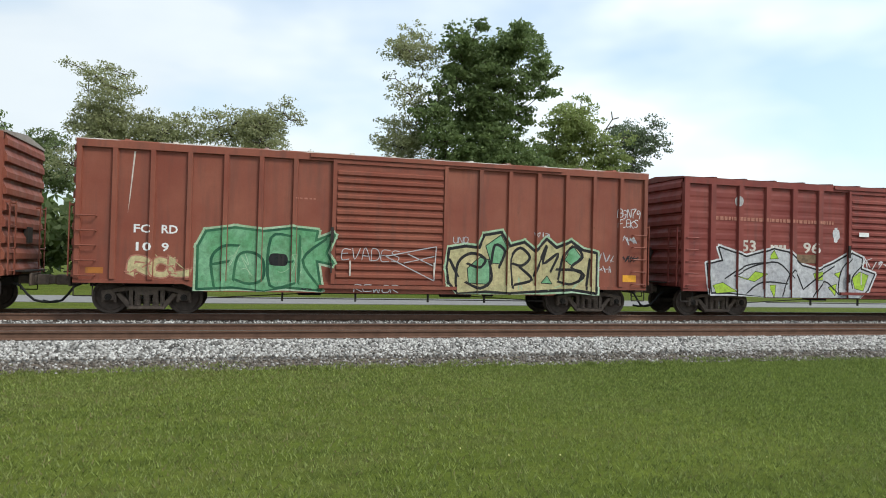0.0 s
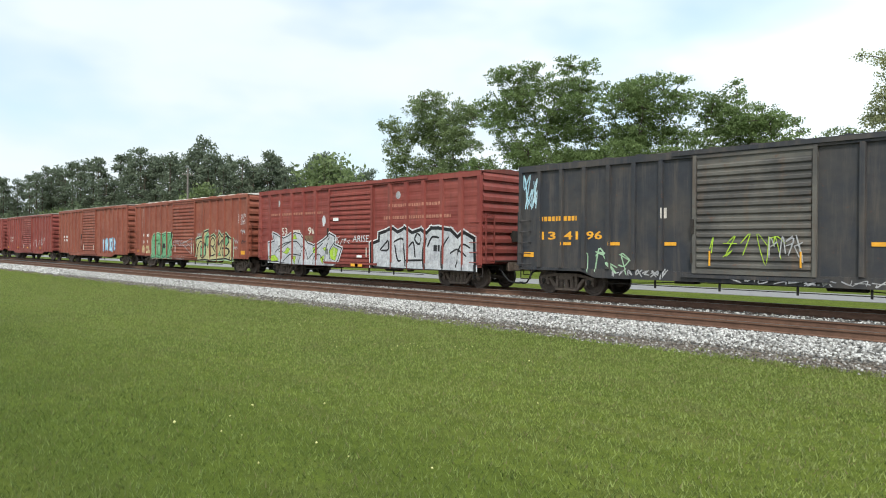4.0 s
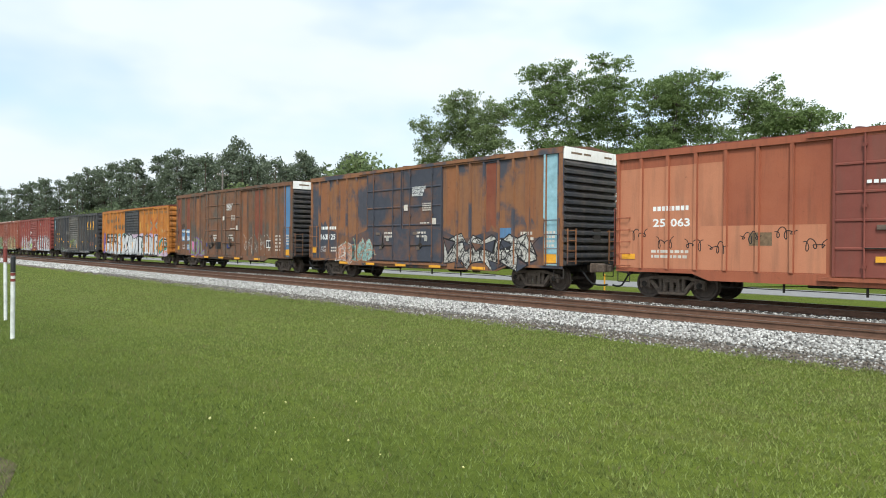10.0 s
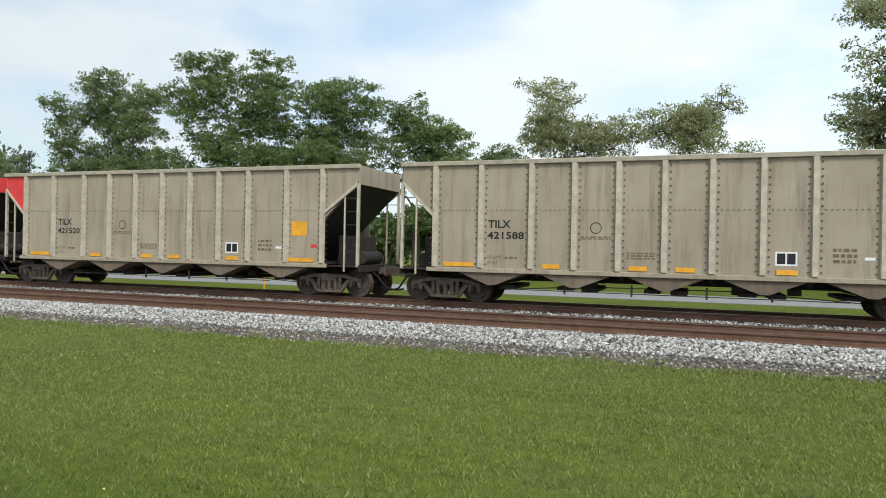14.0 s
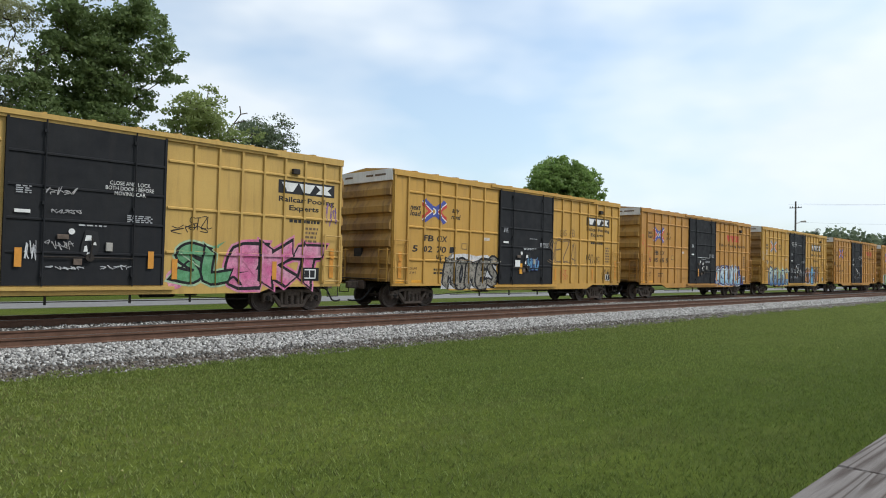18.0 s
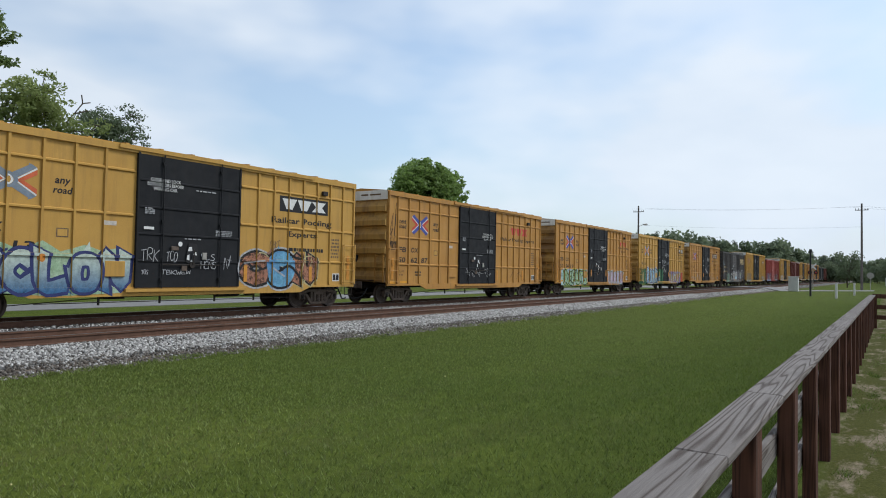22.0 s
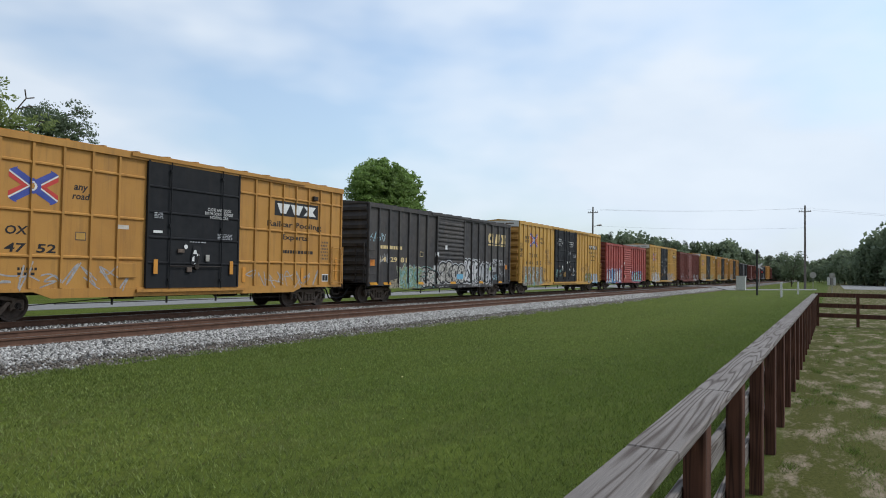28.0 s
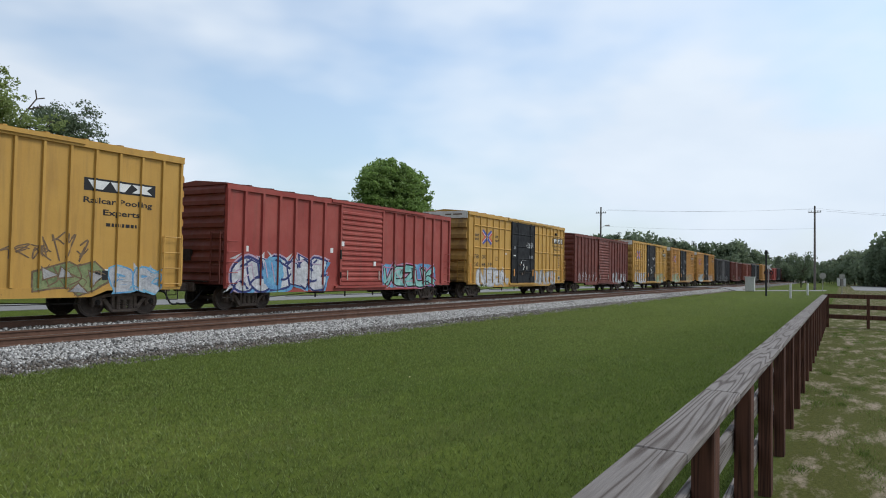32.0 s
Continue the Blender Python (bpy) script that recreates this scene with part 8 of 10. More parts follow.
piece(c1, [(9.36, 1.36), (9.43, 1.84), (9.87, 1.92), (10.27, 1.89), (10.44, 2.25), (10.9, 2.34), (11.14, 1.95), (11.61, 2.08), (11.96, 1.82), (12.31, 2.18), (12.61, 1.95), (13.07, 2.14), (13.43, 1.91), (13.85, 1.83), (13.85, 0.73), (13.1, 0.83), (12.22, 0.78), (11.17, 0.7), (10.47, 0.74), (9.66, 0.67), (9.43, 0.95)],
      SP["cream"], SP["black"], SP["mint"], "cream sprayed field with black lines", 0.17)
for blob in [[(9.98, 0.95), (9.94, 1.34), (10.28, 1.65), (10.57, 1.59), (10.58, 0.92)], [(10.47, 1.98), (10.9, 2.29), (11.1, 1.95), (10.92, 1.5), (10.63, 1.52)], [(12.85, 1.64), (13.11, 2.07), (13.38, 1.75), (13.12, 1.5)], [(12.17, 0.98), (12.33, 1.16), (12.47, 0.96)]]:
    piece(c1, blob, SP["green"], SP["black"], None, "", 0.05, 0.0078)
strokes(c1, "cut", [[(9.6, 0.73), (9.65, 1.48), (10.04, 1.77), (10.45, 1.61), (10.28, 1.38), (9.93, 1.48)], [(9.89, 0.96), (10.3, 0.8), (10.64, 1.04), (10.57, 1.55)], [(10.63, 1.5), (10.73, 2.02), (11.03, 1.85), (10.86, 1.39)], [(11.28, 0.82), (11.21, 1.63), (11.49, 1.96), (11.79, 1.7), (11.56, 1.46), (11.27, 1.51)], [(11.5, 1.4), (11.86, 1.06), (11.34, 0.91)]], 0.085, SP["black"], 0.0098)
strokes(c1, "cut", [[(11.92, 1.18), (12.31, 2.06), (12.2, 1.53), (12.67, 1.83), (12.44, 1.31)], [(12.68, 1.08), (12.84, 1.78), (13.19, 2.04), (13.44, 1.74), (13.09, 1.44), (13.51, 1.21), (13.1, 0.95), (12.68, 1.02)], [(13.57, 0.81), (13.67, 1.68)], [(9.65, 1.13), (9.41, 1.59)], [(12.62, 1.37), (13.39, 1.33), (13.33, 1.03)]], 0.085, SP["black"], 0.0098)
scribble(c1, 9.6, 13.5, 0.75, 1.15, SP["mint"], 305, 8, 0.03)
thin_tag(c1, "EVADES", 6.4, 8.0, 1.50, 1.80, SP["silver"], 306, 0.022)
for k, (a, b) in enumerate((((7.6, 1.62), (9.0, 1.92)), ((7.6, 1.62), (8.95, 0.98)), ((9.0, 1.92), (8.95, 0.98)), ((8.2, 1.7), (8.9, 1.4)), ((8.1, 1.45), (8.95, 1.65)))):
    (ax, az), (bx, bz) = a, b
    d = math.hypot(bx - ax, bz - az)
    nx, nz = -(bz - az) / d * 0.013, (bx - ax) / d * 0.013
    patch(c1, "tag", [(ax - nx, az - nz), (bx - nx, bz - nz), (bx + nx, bz + nz), (ax + nx, az + nz)], SP["silver"], 0.0055)
thin_tag(c1, "REWOR", 6.75, 8.0, 0.66, 0.84, SP["silver"], 92, 0.022)
thin_tag(c1, "BGN79", 14.55, 15.32, 2.95, 3.2, SP["white"], 93, 0.026)
thin_tag(c1, "FLEKS", 14.58, 15.24, 2.66, 2.88, SP["white"], 95, 0.026)
scribble(c1, 14.7, 15.2, 2.12, 2.42, SP["silver"], 96, 4, 0.025)
scribble(c1, 13.85, 14.45, 1.62, 1.92, SP["silver"], 97, 5, 0.022)
scribble(c1, 13.9, 14.4, 1.30, 1.52, SP["silver"], 307, 5, 0.022)
scribble(c1, 14.66, 15.3, 1.62, 1.82, SP["black"], 98, 4, 0.03)
thin_tag(c1, "UNO", 9.5, 9.95, 2.05, 2.22, SP["silver"], 99, 0.022)
scribble(c1, 11.9, 12.4, 2.25, 2.45, SP["silver"], 100, 3, 0.02)
patch(c1, "notice", rect(14.76, 15.2, 1.04, 1.24), AMBER)
patch(c1, "notice", rect(0.26, 0.66, 1.03, 1.18), PAINT["orange"])
bars(c1, 5.2, 5.75, 3.05, 3.12, 1, GHOST, seed=4)
patch(c1, "scrape", [(1.28, 4.05), (1.32, 4.05), (1.22, 2.9), (1.17, 2.5), (1.20, 2.9)], CREAM, 0.0045, "long pale scrape in the paint")

# pressed-panel wagon
piece(c2, [(0.88, 1.63), (1.44, 1.74), (1.29, 2.15), (2.27, 1.88), (3.31, 2.15), (3.86, 2.06), (4.38, 1.65), (5.0, 1.51), (5.65, 1.76), (6.28, 2.08), (6.67, 1.94), (6.63, 1.58), (7.17, 1.43), (6.91, 0.92), (6.58, 0.65), (5.02, 0.64), (3.05, 0.64), (1.59, 0.78), (0.99, 0.78)],
      SP["silver"], SP["black"], SP["white"], "silver sprayed field edged in black and white", 0.11)
for blob in [[(3.1, 1.86), (3.31, 2.12), (3.46, 1.87)], [(1.85, 1.29), (2.36, 1.2), (2.61, 1.44), (3.0, 1.37), (2.59, 1.13)], [(1.02, 0.98), (1.43, 1.07), (1.92, 0.81), (1.19, 0.75)], [(3.11, 1.01), (3.38, 1.02), (3.31, 0.65)], [(4.84, 1.41), (5.16, 1.49), (5.16, 1.22), (4.92, 1.21)], [(5.66, 1.42), (5.94, 1.5), (5.86, 1.28)], [(6.29, 1.29), (6.6, 1.5), (6.93, 1.39), (6.73, 0.89), (6.4, 0.96)], [(5.43, 0.98), (5.74, 1.09), (5.67, 0.72)]]:
    piece(c2, blob, SP["lime"], SP["black"], None, "", 0.035, 0.0080)
strokes(c2, "cut", [[(1.5, 1.2), (2.27, 1.62), (3.03, 1.73)], [(1.85, 1.29), (2.58, 1.62), (3.46, 1.74), (4.04, 1.26)], [(2.29, 0.76), (2.89, 1.11), (3.84, 1.07)], [(3.63, 0.68), (4.04, 1.52), (4.44, 0.9)], [(4.44, 0.9), (5.0, 1.29), (5.65, 1.67)], [(4.81, 0.66), (5.27, 1.17), (5.8, 0.76)], [(5.8, 0.76), (5.91, 1.49), (6.28, 1.91)], [(6.3, 0.96), (6.29, 1.32), (6.65, 1.68)]], 0.050, SP["black"], 0.0094)
piece(c2, [(9.32, 1.61), (9.75, 1.72), (9.77, 2.02), (10.57, 2.2), (10.88, 2.05), (11.37, 2.22), (11.74, 2.02), (12.32, 2.15), (12.58, 1.99), (12.87, 2.19), (13.28, 2.19), (13.9, 2.1), (14.3, 1.8), (14.6, 2.0), (15.05, 1.8), (15.1, 0.66), (13.43, 0.67), (11.72, 0.67), (10.4, 0.69), (9.36, 0.71)],
      SP["silver"], SP["black"], SP["white"], "silver sprayed field with heavy black edges", 0.26)
strokes(c2, "cut", [[(9.79, 1.4), (10.33, 1.78), (10.39, 1.41), (9.89, 1.37)], [(10.72, 1.58), (10.88, 1.01), (11.07, 0.96)], [(10.67, 1.73), (11.15, 1.86), (11.34, 1.54), (11.44, 0.77)], [(11.57, 1.54), (11.84, 1.7), (11.94, 1.15)], [(12.05, 2.05), (11.92, 1.83), (12.15, 1.63), (12.36, 1.84), (12.1, 2.05)], [(12.51, 0.67), (12.46, 1.26), (12.58, 1.86)], [(11.44, 0.98), (12.42, 1.01)], [(12.67, 1.56), (12.92, 1.91), (13.33, 1.87)]], 0.085, SP["black"], 0.0094)
strokes(c2, "cut", [[(13.5, 0.75), (13.5, 1.5), (13.8, 1.9)], [(13.9, 1.3), (14.3, 1.45), (14.7, 1.2)], [(14.2, 0.8), (14.5, 1.6), (14.9, 1.5)]], 0.07, SP["black"], 0.0100)
data_plate(c2, 12.95, 1.32, 0.50, 0.32)
write(c2, "53", 2.10, 2.62, 2.06, 2.42, CREAM, bold=0.022)
bars(c2, 3.15, 3.75, 2.12, 2.36, 1, CREAM, seed=5)
write(c2, "96", 4.42, 5.04, 2.06, 2.42, CREAM, bold=0.022)
bars(c2, 1.1, 5.6, 2.98, 3.18, 1, GHOST, seed=6)
bars(c2, 10.4, 13.4, 3.10, 3.32, 1, GHOST, seed=7)
bars(c2, 10.0, 13.9, 2.60, 2.84, 1, GHOST, seed=8)
patch(c2, "round_plate", [(1.95 + 0.13 * math.cos(a), 3.62 + 0.16 * math.sin(a)) for a in (k * math.pi / 6 for k in range(12))], SP["grey"], 0.0055)
patch(c2, "round_plate", [(10.9 + 0.15 * math.cos(a), 3.62 + 0.16 * math.sin(a)) for a in (k * math.pi / 6 for k in range(12))], SP["grey"], 0.0055)
patch(c2, "spray_blot", cloud(5.55, 5.85, 2.45, 2.95, 3, 0.2), SP["white"], 0.0055)
write(c2, "ARISE", 8.0, 9.1, 1.72, 2.0, SP["white"], 0.1)
scribble(c2, 6.6, 7.8, 1.6, 2.0, SP["white"], 101, 5, 0.03)
patch(c2, "placard", rect(6.55, 6.95, 2.66, 2.80), WHITE, 0.0055)
patch(c2, "placard", rect(8.3, 8.65, 1.05, 1.15), WHITE, 0.0055)
patch(c2, "spray_blot", rect(4.1, 4.95, 1.75, 2.02), SLATE_LETTER, 0.0052)
reflectors(c2, (7.9, 8.2), 0.66, 0.5, 0.12)

# charcoal wagon: three yellow slabs over bars
three_slabs(c3, (12.15, 13.05, 13.86), 2.80, AMBER, PAINT["black"])
bars(c3, 0.92, 2.3, 2.35, 2.62, 1, AMBER, seed=21)
write(c3, "13", 0.92, 1.50, 1.80, 2.06, AMBER, bold=0.022)
write(c3, "41", 1.82, 2.36, 1.80, 2.06, AMBER, bold=0.022)
write(c3, "96", 2.66, 3.24, 1.80, 2.06, AMBER, bold=0.022)
reflectors(c3, (0.2, 14.78), 1.22, 0.42, 0.16)
reflectors(c3, (1.75, 3.5, 5.3), 1.62, 0.36, 0.10)
reflectors(c3, (10.45, 12.35), 1.62, 0.46, 0.10)
reflectors(c3, (14.85,), 2.08, 0.34, 0.28, SP["orange"])
scribble(c3, 0.15, 0.75, 2.75, 4.0, SP["sky"], 22, 2, 0.05)
scribble(c3, 0.2, 0.7, 2.8, 3.9, SP["sky"], 23, 3, 0.04)
scribble(c3, 2.6, 4.2, 0.7, 1.6, SP["mint"], 24, 4, 0.05)
scribble(c3, 6.6, 8.6, 1.1, 2.0, SP["lime"], 25, 5, 0.03)
scribble(c3, 8.2, 9.0, 1.2, 1.9, SP["grey"], 26, 4, 0.04)
scribble(c3, 3.6, 5.4, 0.66, 0.95, SP["grey"], 27, 7, 0.04)
scribble(c3, 7.2, 13.0, 0.65, 0.82, SP["grey"], 28, 16, 0.03)
bars(c3, 13.0, 14.3, 1.3, 1.65, 2, GHOST, seed=29)
bars(c3, 14.7, 15.3, 1.02, 1.42, 3, CREAM, seed=30)
patch(c3, "placard", rect(5.2, 5.35, 2.4, 2.7), CREAM, 0.0055)

# orange wagon
patch(c4, "black_panel", rect(0.76, 4.03, 0.66, 2.37), BLACK, 0.004)
write(c4, "R B O X", 1.55, 3.55, 2.10, 2.28, WHITE, bold=0.022)
write(c4, "3 737 7", 1.30, 3.60, 1.74, 1.94, WHITE, bold=0.022)
patch(c4, "spray_cloud", cloud(0.05, 0.95, 0.7, 2.45, 31, 0.12), SP["violet"], 0.0048)
patch(c4, "spray_cloud", cloud(3.9, 13.6, 0.66, 2.28, 32, 0.10), SP["lilac"], 0.0040)
patch(c4, "spray_cloud", cloud(4.0, 13.5, 0.62, 1.95, 39, 0.06), SP["black"], 0.0044)
patch(c4, "spray_cloud", cloud(13.2, 15.4, 0.64, 1.35, 38, 0.10), SP["lilac"], 0.0042)
graffiti(c4, "NIMU", 1.0, 3.95, 0.66, 1.60, SP["white"], SP["black"], None, 33, -0.1, fat=1.5, wild=0.3)
graffiti(c4, "BE", 4.1, 6.1, 0.66, 2.15, SP["white"], SP["black"], None, 34, 0.0, None, SP["aqua"], "white sprayed letter with black edges", 1.6, 0.15)
graffiti(c4, "COME", 6.2, 9.9, 0.66, 2.15, SP["white"], SP["black"], None, 36, 0.0, None, None, "white sprayed letter with black edges", 1.6, 0.15)
graffiti(c4, "+", 9.9, 10.6, 0.66, 2.2, SP["white"], SP["black"], None, 37, 0.0, None, SP["aqua"], "", 1.5, 0.1)
graffiti(c4, "HOME", 10.6, 13.4, 0.66, 2.15, SP["white"], SP["black"], None, 35, 0.0, None, None, "white sprayed letter with black edges", 1.5, 0.15)
piece(c4, [(13.3, 1.15), (13.7, 1.7), (14.3, 1.95), (14.9, 1.85), (15.2, 1.5), (15.0, 1.15), (14.2, 1.0), (13.8, 0.8)], SP["teal"], SP["black"], SP["white"], "", 0.08, 0.0070)
piece(c4, [(13.6, 1.2), (14.1, 1.7), (14.8, 1.75), (14.9, 1.3), (14.2, 1.15), (13.9, 0.95)], SP["orange"], SP["black"], None, "", 0.07, 0.0086)
patch(c4, "plate_ground", rect(14.32, 15.06, 1.26, 1.90), SP["black"], 0.0100)
data_plate(c4, 14.45, 1.42, 0.50, 0.36, 0.006)
bars(c4, 1.0, 3.2, 3.2, 3.7, 1, SLATE_LETTER, seed=38)
bars(c4, 3.0, 5.9, 2.75, 3.15, 1, SLATE_LETTER, seed=39)
for k, (u, z, wd, ht) in enumerate(((1.45, 3.22, 0.55, 0.34), (2.15, 3.30, 0.40, 0.26), (2.65, 3.26, 0.62, 0.30), (3.40, 3.34, 0.55, 0.50), (4.05, 3.30, 0.30, 0.42), (3.5, 2.66, 0.60, 0.44), (4.3, 2.70, 0.55, 0.40), (4.95, 2.66, 0.50, 0.46))):
    r = random.Random(k + 400)
    patch(c4, "ghost_mark", [(u, z + r.uniform(0, 0.1)), (u + wd, z + r.uniform(-0.05, 0.08)), (u + wd * r.uniform(0.8, 1.0), z + ht), (u + wd * 0.4, z + ht * r.uniform(0.7, 1.0)), (u + r.uniform(0, 0.1), z + ht)], PAINT["black"] if k % 3 else PAINT["brown"], 0.0048)
for track in [k for k in c4.children if k.name.startswith("door_track") and min(v.co.z for v in k.data.vertices) < 1.0]:
    track.data.materials[0] = SP["grey"]
write(c4, "The nationwide boxcar pool", 9.7, 15.2, 3.70, 3.98, SLATE_LETTER, 0.2, bold=0.022)
write(c4, "next", 10.55, 11.1, 3.0, 3.12, SLATE_LETTER, 0.2)
write(c4, "load", 10.55, 11.1, 2.82, 2.94, SLATE_LETTER, 0.2)
write(c4, "any", 13.9, 14.3, 2.98, 3.12, SLATE_LETTER, 0.2)
write(c4, "road", 13.85, 14.4, 2.80, 2.94, SLATE_LETTER, 0.2)
cross_arrows(c4, 11.75, 13.35, 2.25, 3.52, sprayed("worn_pale_blue", (0.25, 0.36, 0.36), (0.18, 0.27, 0.28), 1.6, 0.8), sprayed("worn_orange_red", (0.55, 0.12, 0.04), (0.46, 0.12, 0.04), 1.6, 0.8), True)
reflectors(c4, (0.06, 2.6, 5.2, 8.0, 11.0, 13.1), 1.15, 0.12, 0.5)
patch(c4, "bare_patch", rect(11.3, 11.5, 2.4, 3.0), PAINT["yellow"], 0.0052)
patch(c4, "bare_patch", rect(9.42, 9.60, 2.5, 3.2), PAINT["yellow"], 0.0052)
scribble(c4, 13.9, 14.7, 2.3, 2.75, SP["cream"], 40, 4, 0.03)

# two rust-brown wagons
for c, nums, seed in ((c5, ("163", "306"), 50), (c6, ("1633", "25"), 55)):
    if c is c5:
        patch(c, "blue_patch", rect(0.85, 1.55, 1.74, 2.52), BAND_BLUE, 0.0042)
        patch(c, "blue_patch", rect(1.74, 2.36, 1.74, 2.52), BAND_BLUE, 0.0042)
        patch(c, "blue_patch", rect(1.74, 2.30, 1.14, 1.52), BAND_BLUE, 0.0042)
    bars(c, 0.95, 2.30, 2.24, 2.50, 1, WHITE, seed=seed)
    write(c, nums[0], 0.88, 0.88 + 0.20 * len(nums[0]), 1.80, 2.06, WHITE, bold=0.022)
    write(c, nums[1], 1.78, 1.78 + 0.20 * len(nums[1]), 1.80, 2.06, WHITE, bold=0.022)
    write(c, "LD LMT", 0.90, 1.36, 1.37, 1.48, WHITE)
    write(c, "LT WT", 0.90, 1.36, 1.20, 1.31, WHITE)
    bars(c, 1.80, 2.24, 1.20, 1.48, 2, CREAM, seed=seed + 1)
    write(c, "CLOSE AND LOCK", 8.08, 8.94, 3.86, 3.98, WHITE, 0.1, bold=0.022)
    write(c, "DOORS BEFORE", 8.08, 8.84, 3.72, 3.84, WHITE, 0.1, bold=0.022)
    write(c, "MOVING CAR", 8.08, 8.77, 3.58, 3.70, WHITE, 0.1, bold=0.022)
    patch(c, "placard", rect(7.55, 7.80, 3.0, 3.25), CREAM, 0.0052)
    bars(c, 8.75, 9.35, 2.95, 3.30, 4, CREAM, seed=seed + 2)
    bars(c, 8.6, 9.2, 2.42, 2.52, 1, CREAM, seed=seed + 3)
    patch(c, "placard", rect(9.35, 9.6, 2.4, 2.65), CREAM, 0.0052)
    for u in (6.2, 8.4):
        bars(c, u, u + 0.6, 1.85, 2.15, 2, CREAM, seed=seed + 4 + int(u))
    reflectors(c, (0.15,), 1.15, 0.40, 0.26)
    reflectors(c, (2.6, 4.8, 7.0, 9.2, 11.6), 0.66, 0.7, 0.10)
    data_plate(c, 12.95 if c is c5 else 13.0, 1.35, 0.56, 0.42)
    bars(c, 14.0, 14.6, 1.15, 2.1, 5, CREAM, seed=seed + 5)
    patch(c, "blue_band", rect(15.08, 15.62, 0.9, 4.70), BAND_BLUE if c is c5 else PALE_BLUE, 0.0045, "faded blue vertical band")
    patch(c, "notice", rect(15.10, 15.60, 0.95, 1.28), AMBER, 0.0065)
    bars(c, 15.15, 15.55, 1.5, 2.1, 4, CREAM, seed=seed + 6)
RUST_PANEL = car_paint("rust_red_panel", (0.17, 0.045, 0.028), (0.22, 0.075, 0.040), 1.0, (0.07, 0.05, 0.045), 0.75, 0.8)
BROWN_PANEL = car_paint("rust_orange_panel", (0.255, 0.105, 0.046), (0.20, 0.085, 0.045), 1.0, (0.08, 0.06, 0.05), 0.75, 0.7)
for c, panels in ((c5, ((0.16, 0.80, 1.9, 4.6, 0), (1.75, 2.35, 2.2, 4.6, 0), (3.35, 3.95, 2.6, 4.5, 1), (10.1, 10.7, 1.2, 4.6, 1), (11.6, 12.5, 2.0, 4.6, 0), (13.3, 13.9, 1.6, 4.6, 1))),
                  (c6, ((0.9, 1.5, 2.7, 4.6, 1), (2.6, 3.1, 2.4, 4.6, 1), (10.1, 10.7, 2.4, 4.6, 1), (12.3, 12.8, 2.2, 4.6, 0), (14.2, 14.7, 2.4, 4.6, 1)))):
    for u0, u1, z0, z1, kind in panels:
        r = random.Random(int(u0 * 10))
        edge = [(u0, z0 + r.uniform(-0.2, 0.2)), (u0 + (u1 - u0) * 0.35, z0 - r.uniform(0.0, 0.5)), (u0 + (u1 - u0) * 0.6, z0 + r.uniform(0.0, 0.3)), (u1, z0 - r.uniform(0.0, 0.3)), (u1, z1), (u0, z1)]
        patch(c, "rust_patch", edge, BROWN_PANEL if kind else RUST_PANEL, 0.0032)
graffiti(c5, "LEPL", 2.45, 4.55, 0.82, 1.85, SP["olive"], SP["violet"], None, 51, 0.0, None, None, "olive green sprayed letter edged in violet", 1.15)
patch(c5, "spray_cloud", cloud(2.35, 3.0, 0.80, 1.70, 357, 0.1), SP["pink"], 0.0044)
for u0, u1, z0, z1, n, seed in ((0.18, 0.55, 3.2, 4.1, 2, 351), (0.18, 0.55, 2.2, 3.0, 2, 352), (0.85, 1.5, 2.45, 3.0, 4, 353), (0.9, 1.4, 2.2, 2.45, 3, 354), (4.52, 4.78, 1.55, 2.3, 2, 355), (4.52, 4.78, 0.9, 1.5, 2, 356)):
    scribble(c5, u0, u1, z0, z1, SP["black"], seed, n, 0.026)
for u0, u1, z0, z1, m in ((5.55, 5.86, 1.25, 1.48, SP["black"]), (6.55, 7.30, 1.25, 1.68, SP["black"]), (5.10, 5.32, 1.38, 1.60, SP["navy"]), (8.15, 8.55, 1.30, 1.52, SP["navy"])):
    patch(c5, "paint_patch", rect(u0, u1, z0, z1), m, 0.0052)
loops(c5, 10.1, 11.6, 1.0, 2.2, FADED_WHITE, 52, 3, 0.035)
loops(c5, 12.0, 13.6, 1.1, 2.15, FADED_WHITE, 53, 3, 0.035)
loops(c5, 10.3, 13.9, 0.95, 1.7, FADED_WHITE, 54, 6, 0.022)
patch(c6, "grime_band", [(0.1, 0.9), (15.7, 0.9), (15.7, 2.0), (14.2, 1.75), (12.6, 2.1), (11.0, 1.8), (9.7, 2.2), (5.1, 2.3), (3.4, 1.9), (1.6, 2.3), (0.1, 2.6)], PAINT["slate_dark"], 0.0034, "dark slate grime along the lower side")
jagged(c6, 2.3, 3.9, 0.66, 1.75, FADED_ROSE, FADED_WHITE, None, 56, (), 0.3, 0.35, "faded rose sprayed field")
jagged(c6, 3.6, 5.5, 0.66, 1.95, FADED_AQUA, FADED_ROSE, None, 59, (), 0.35, 0.35, "faded aqua sprayed field")
scribble(c6, 2.4, 5.6, 0.8, 1.9, SP["mint"], 60, 5, 0.022)
jagged(c6, 10.0, 14.7, 0.66, 2.05, FADED_WHITE, SP["black"], None, 57, (PAINT["slate_dark"],), 0.40, 0.42, "weathered white sprayed field")
loops(c6, 10.1, 14.5, 0.8, 1.9, SP["black"], 58, 8, 0.045)
patch(c6, "blue_patch", rect(13.0, 13.6, 1.85, 2.2), BAND_BLUE, 0.0052)

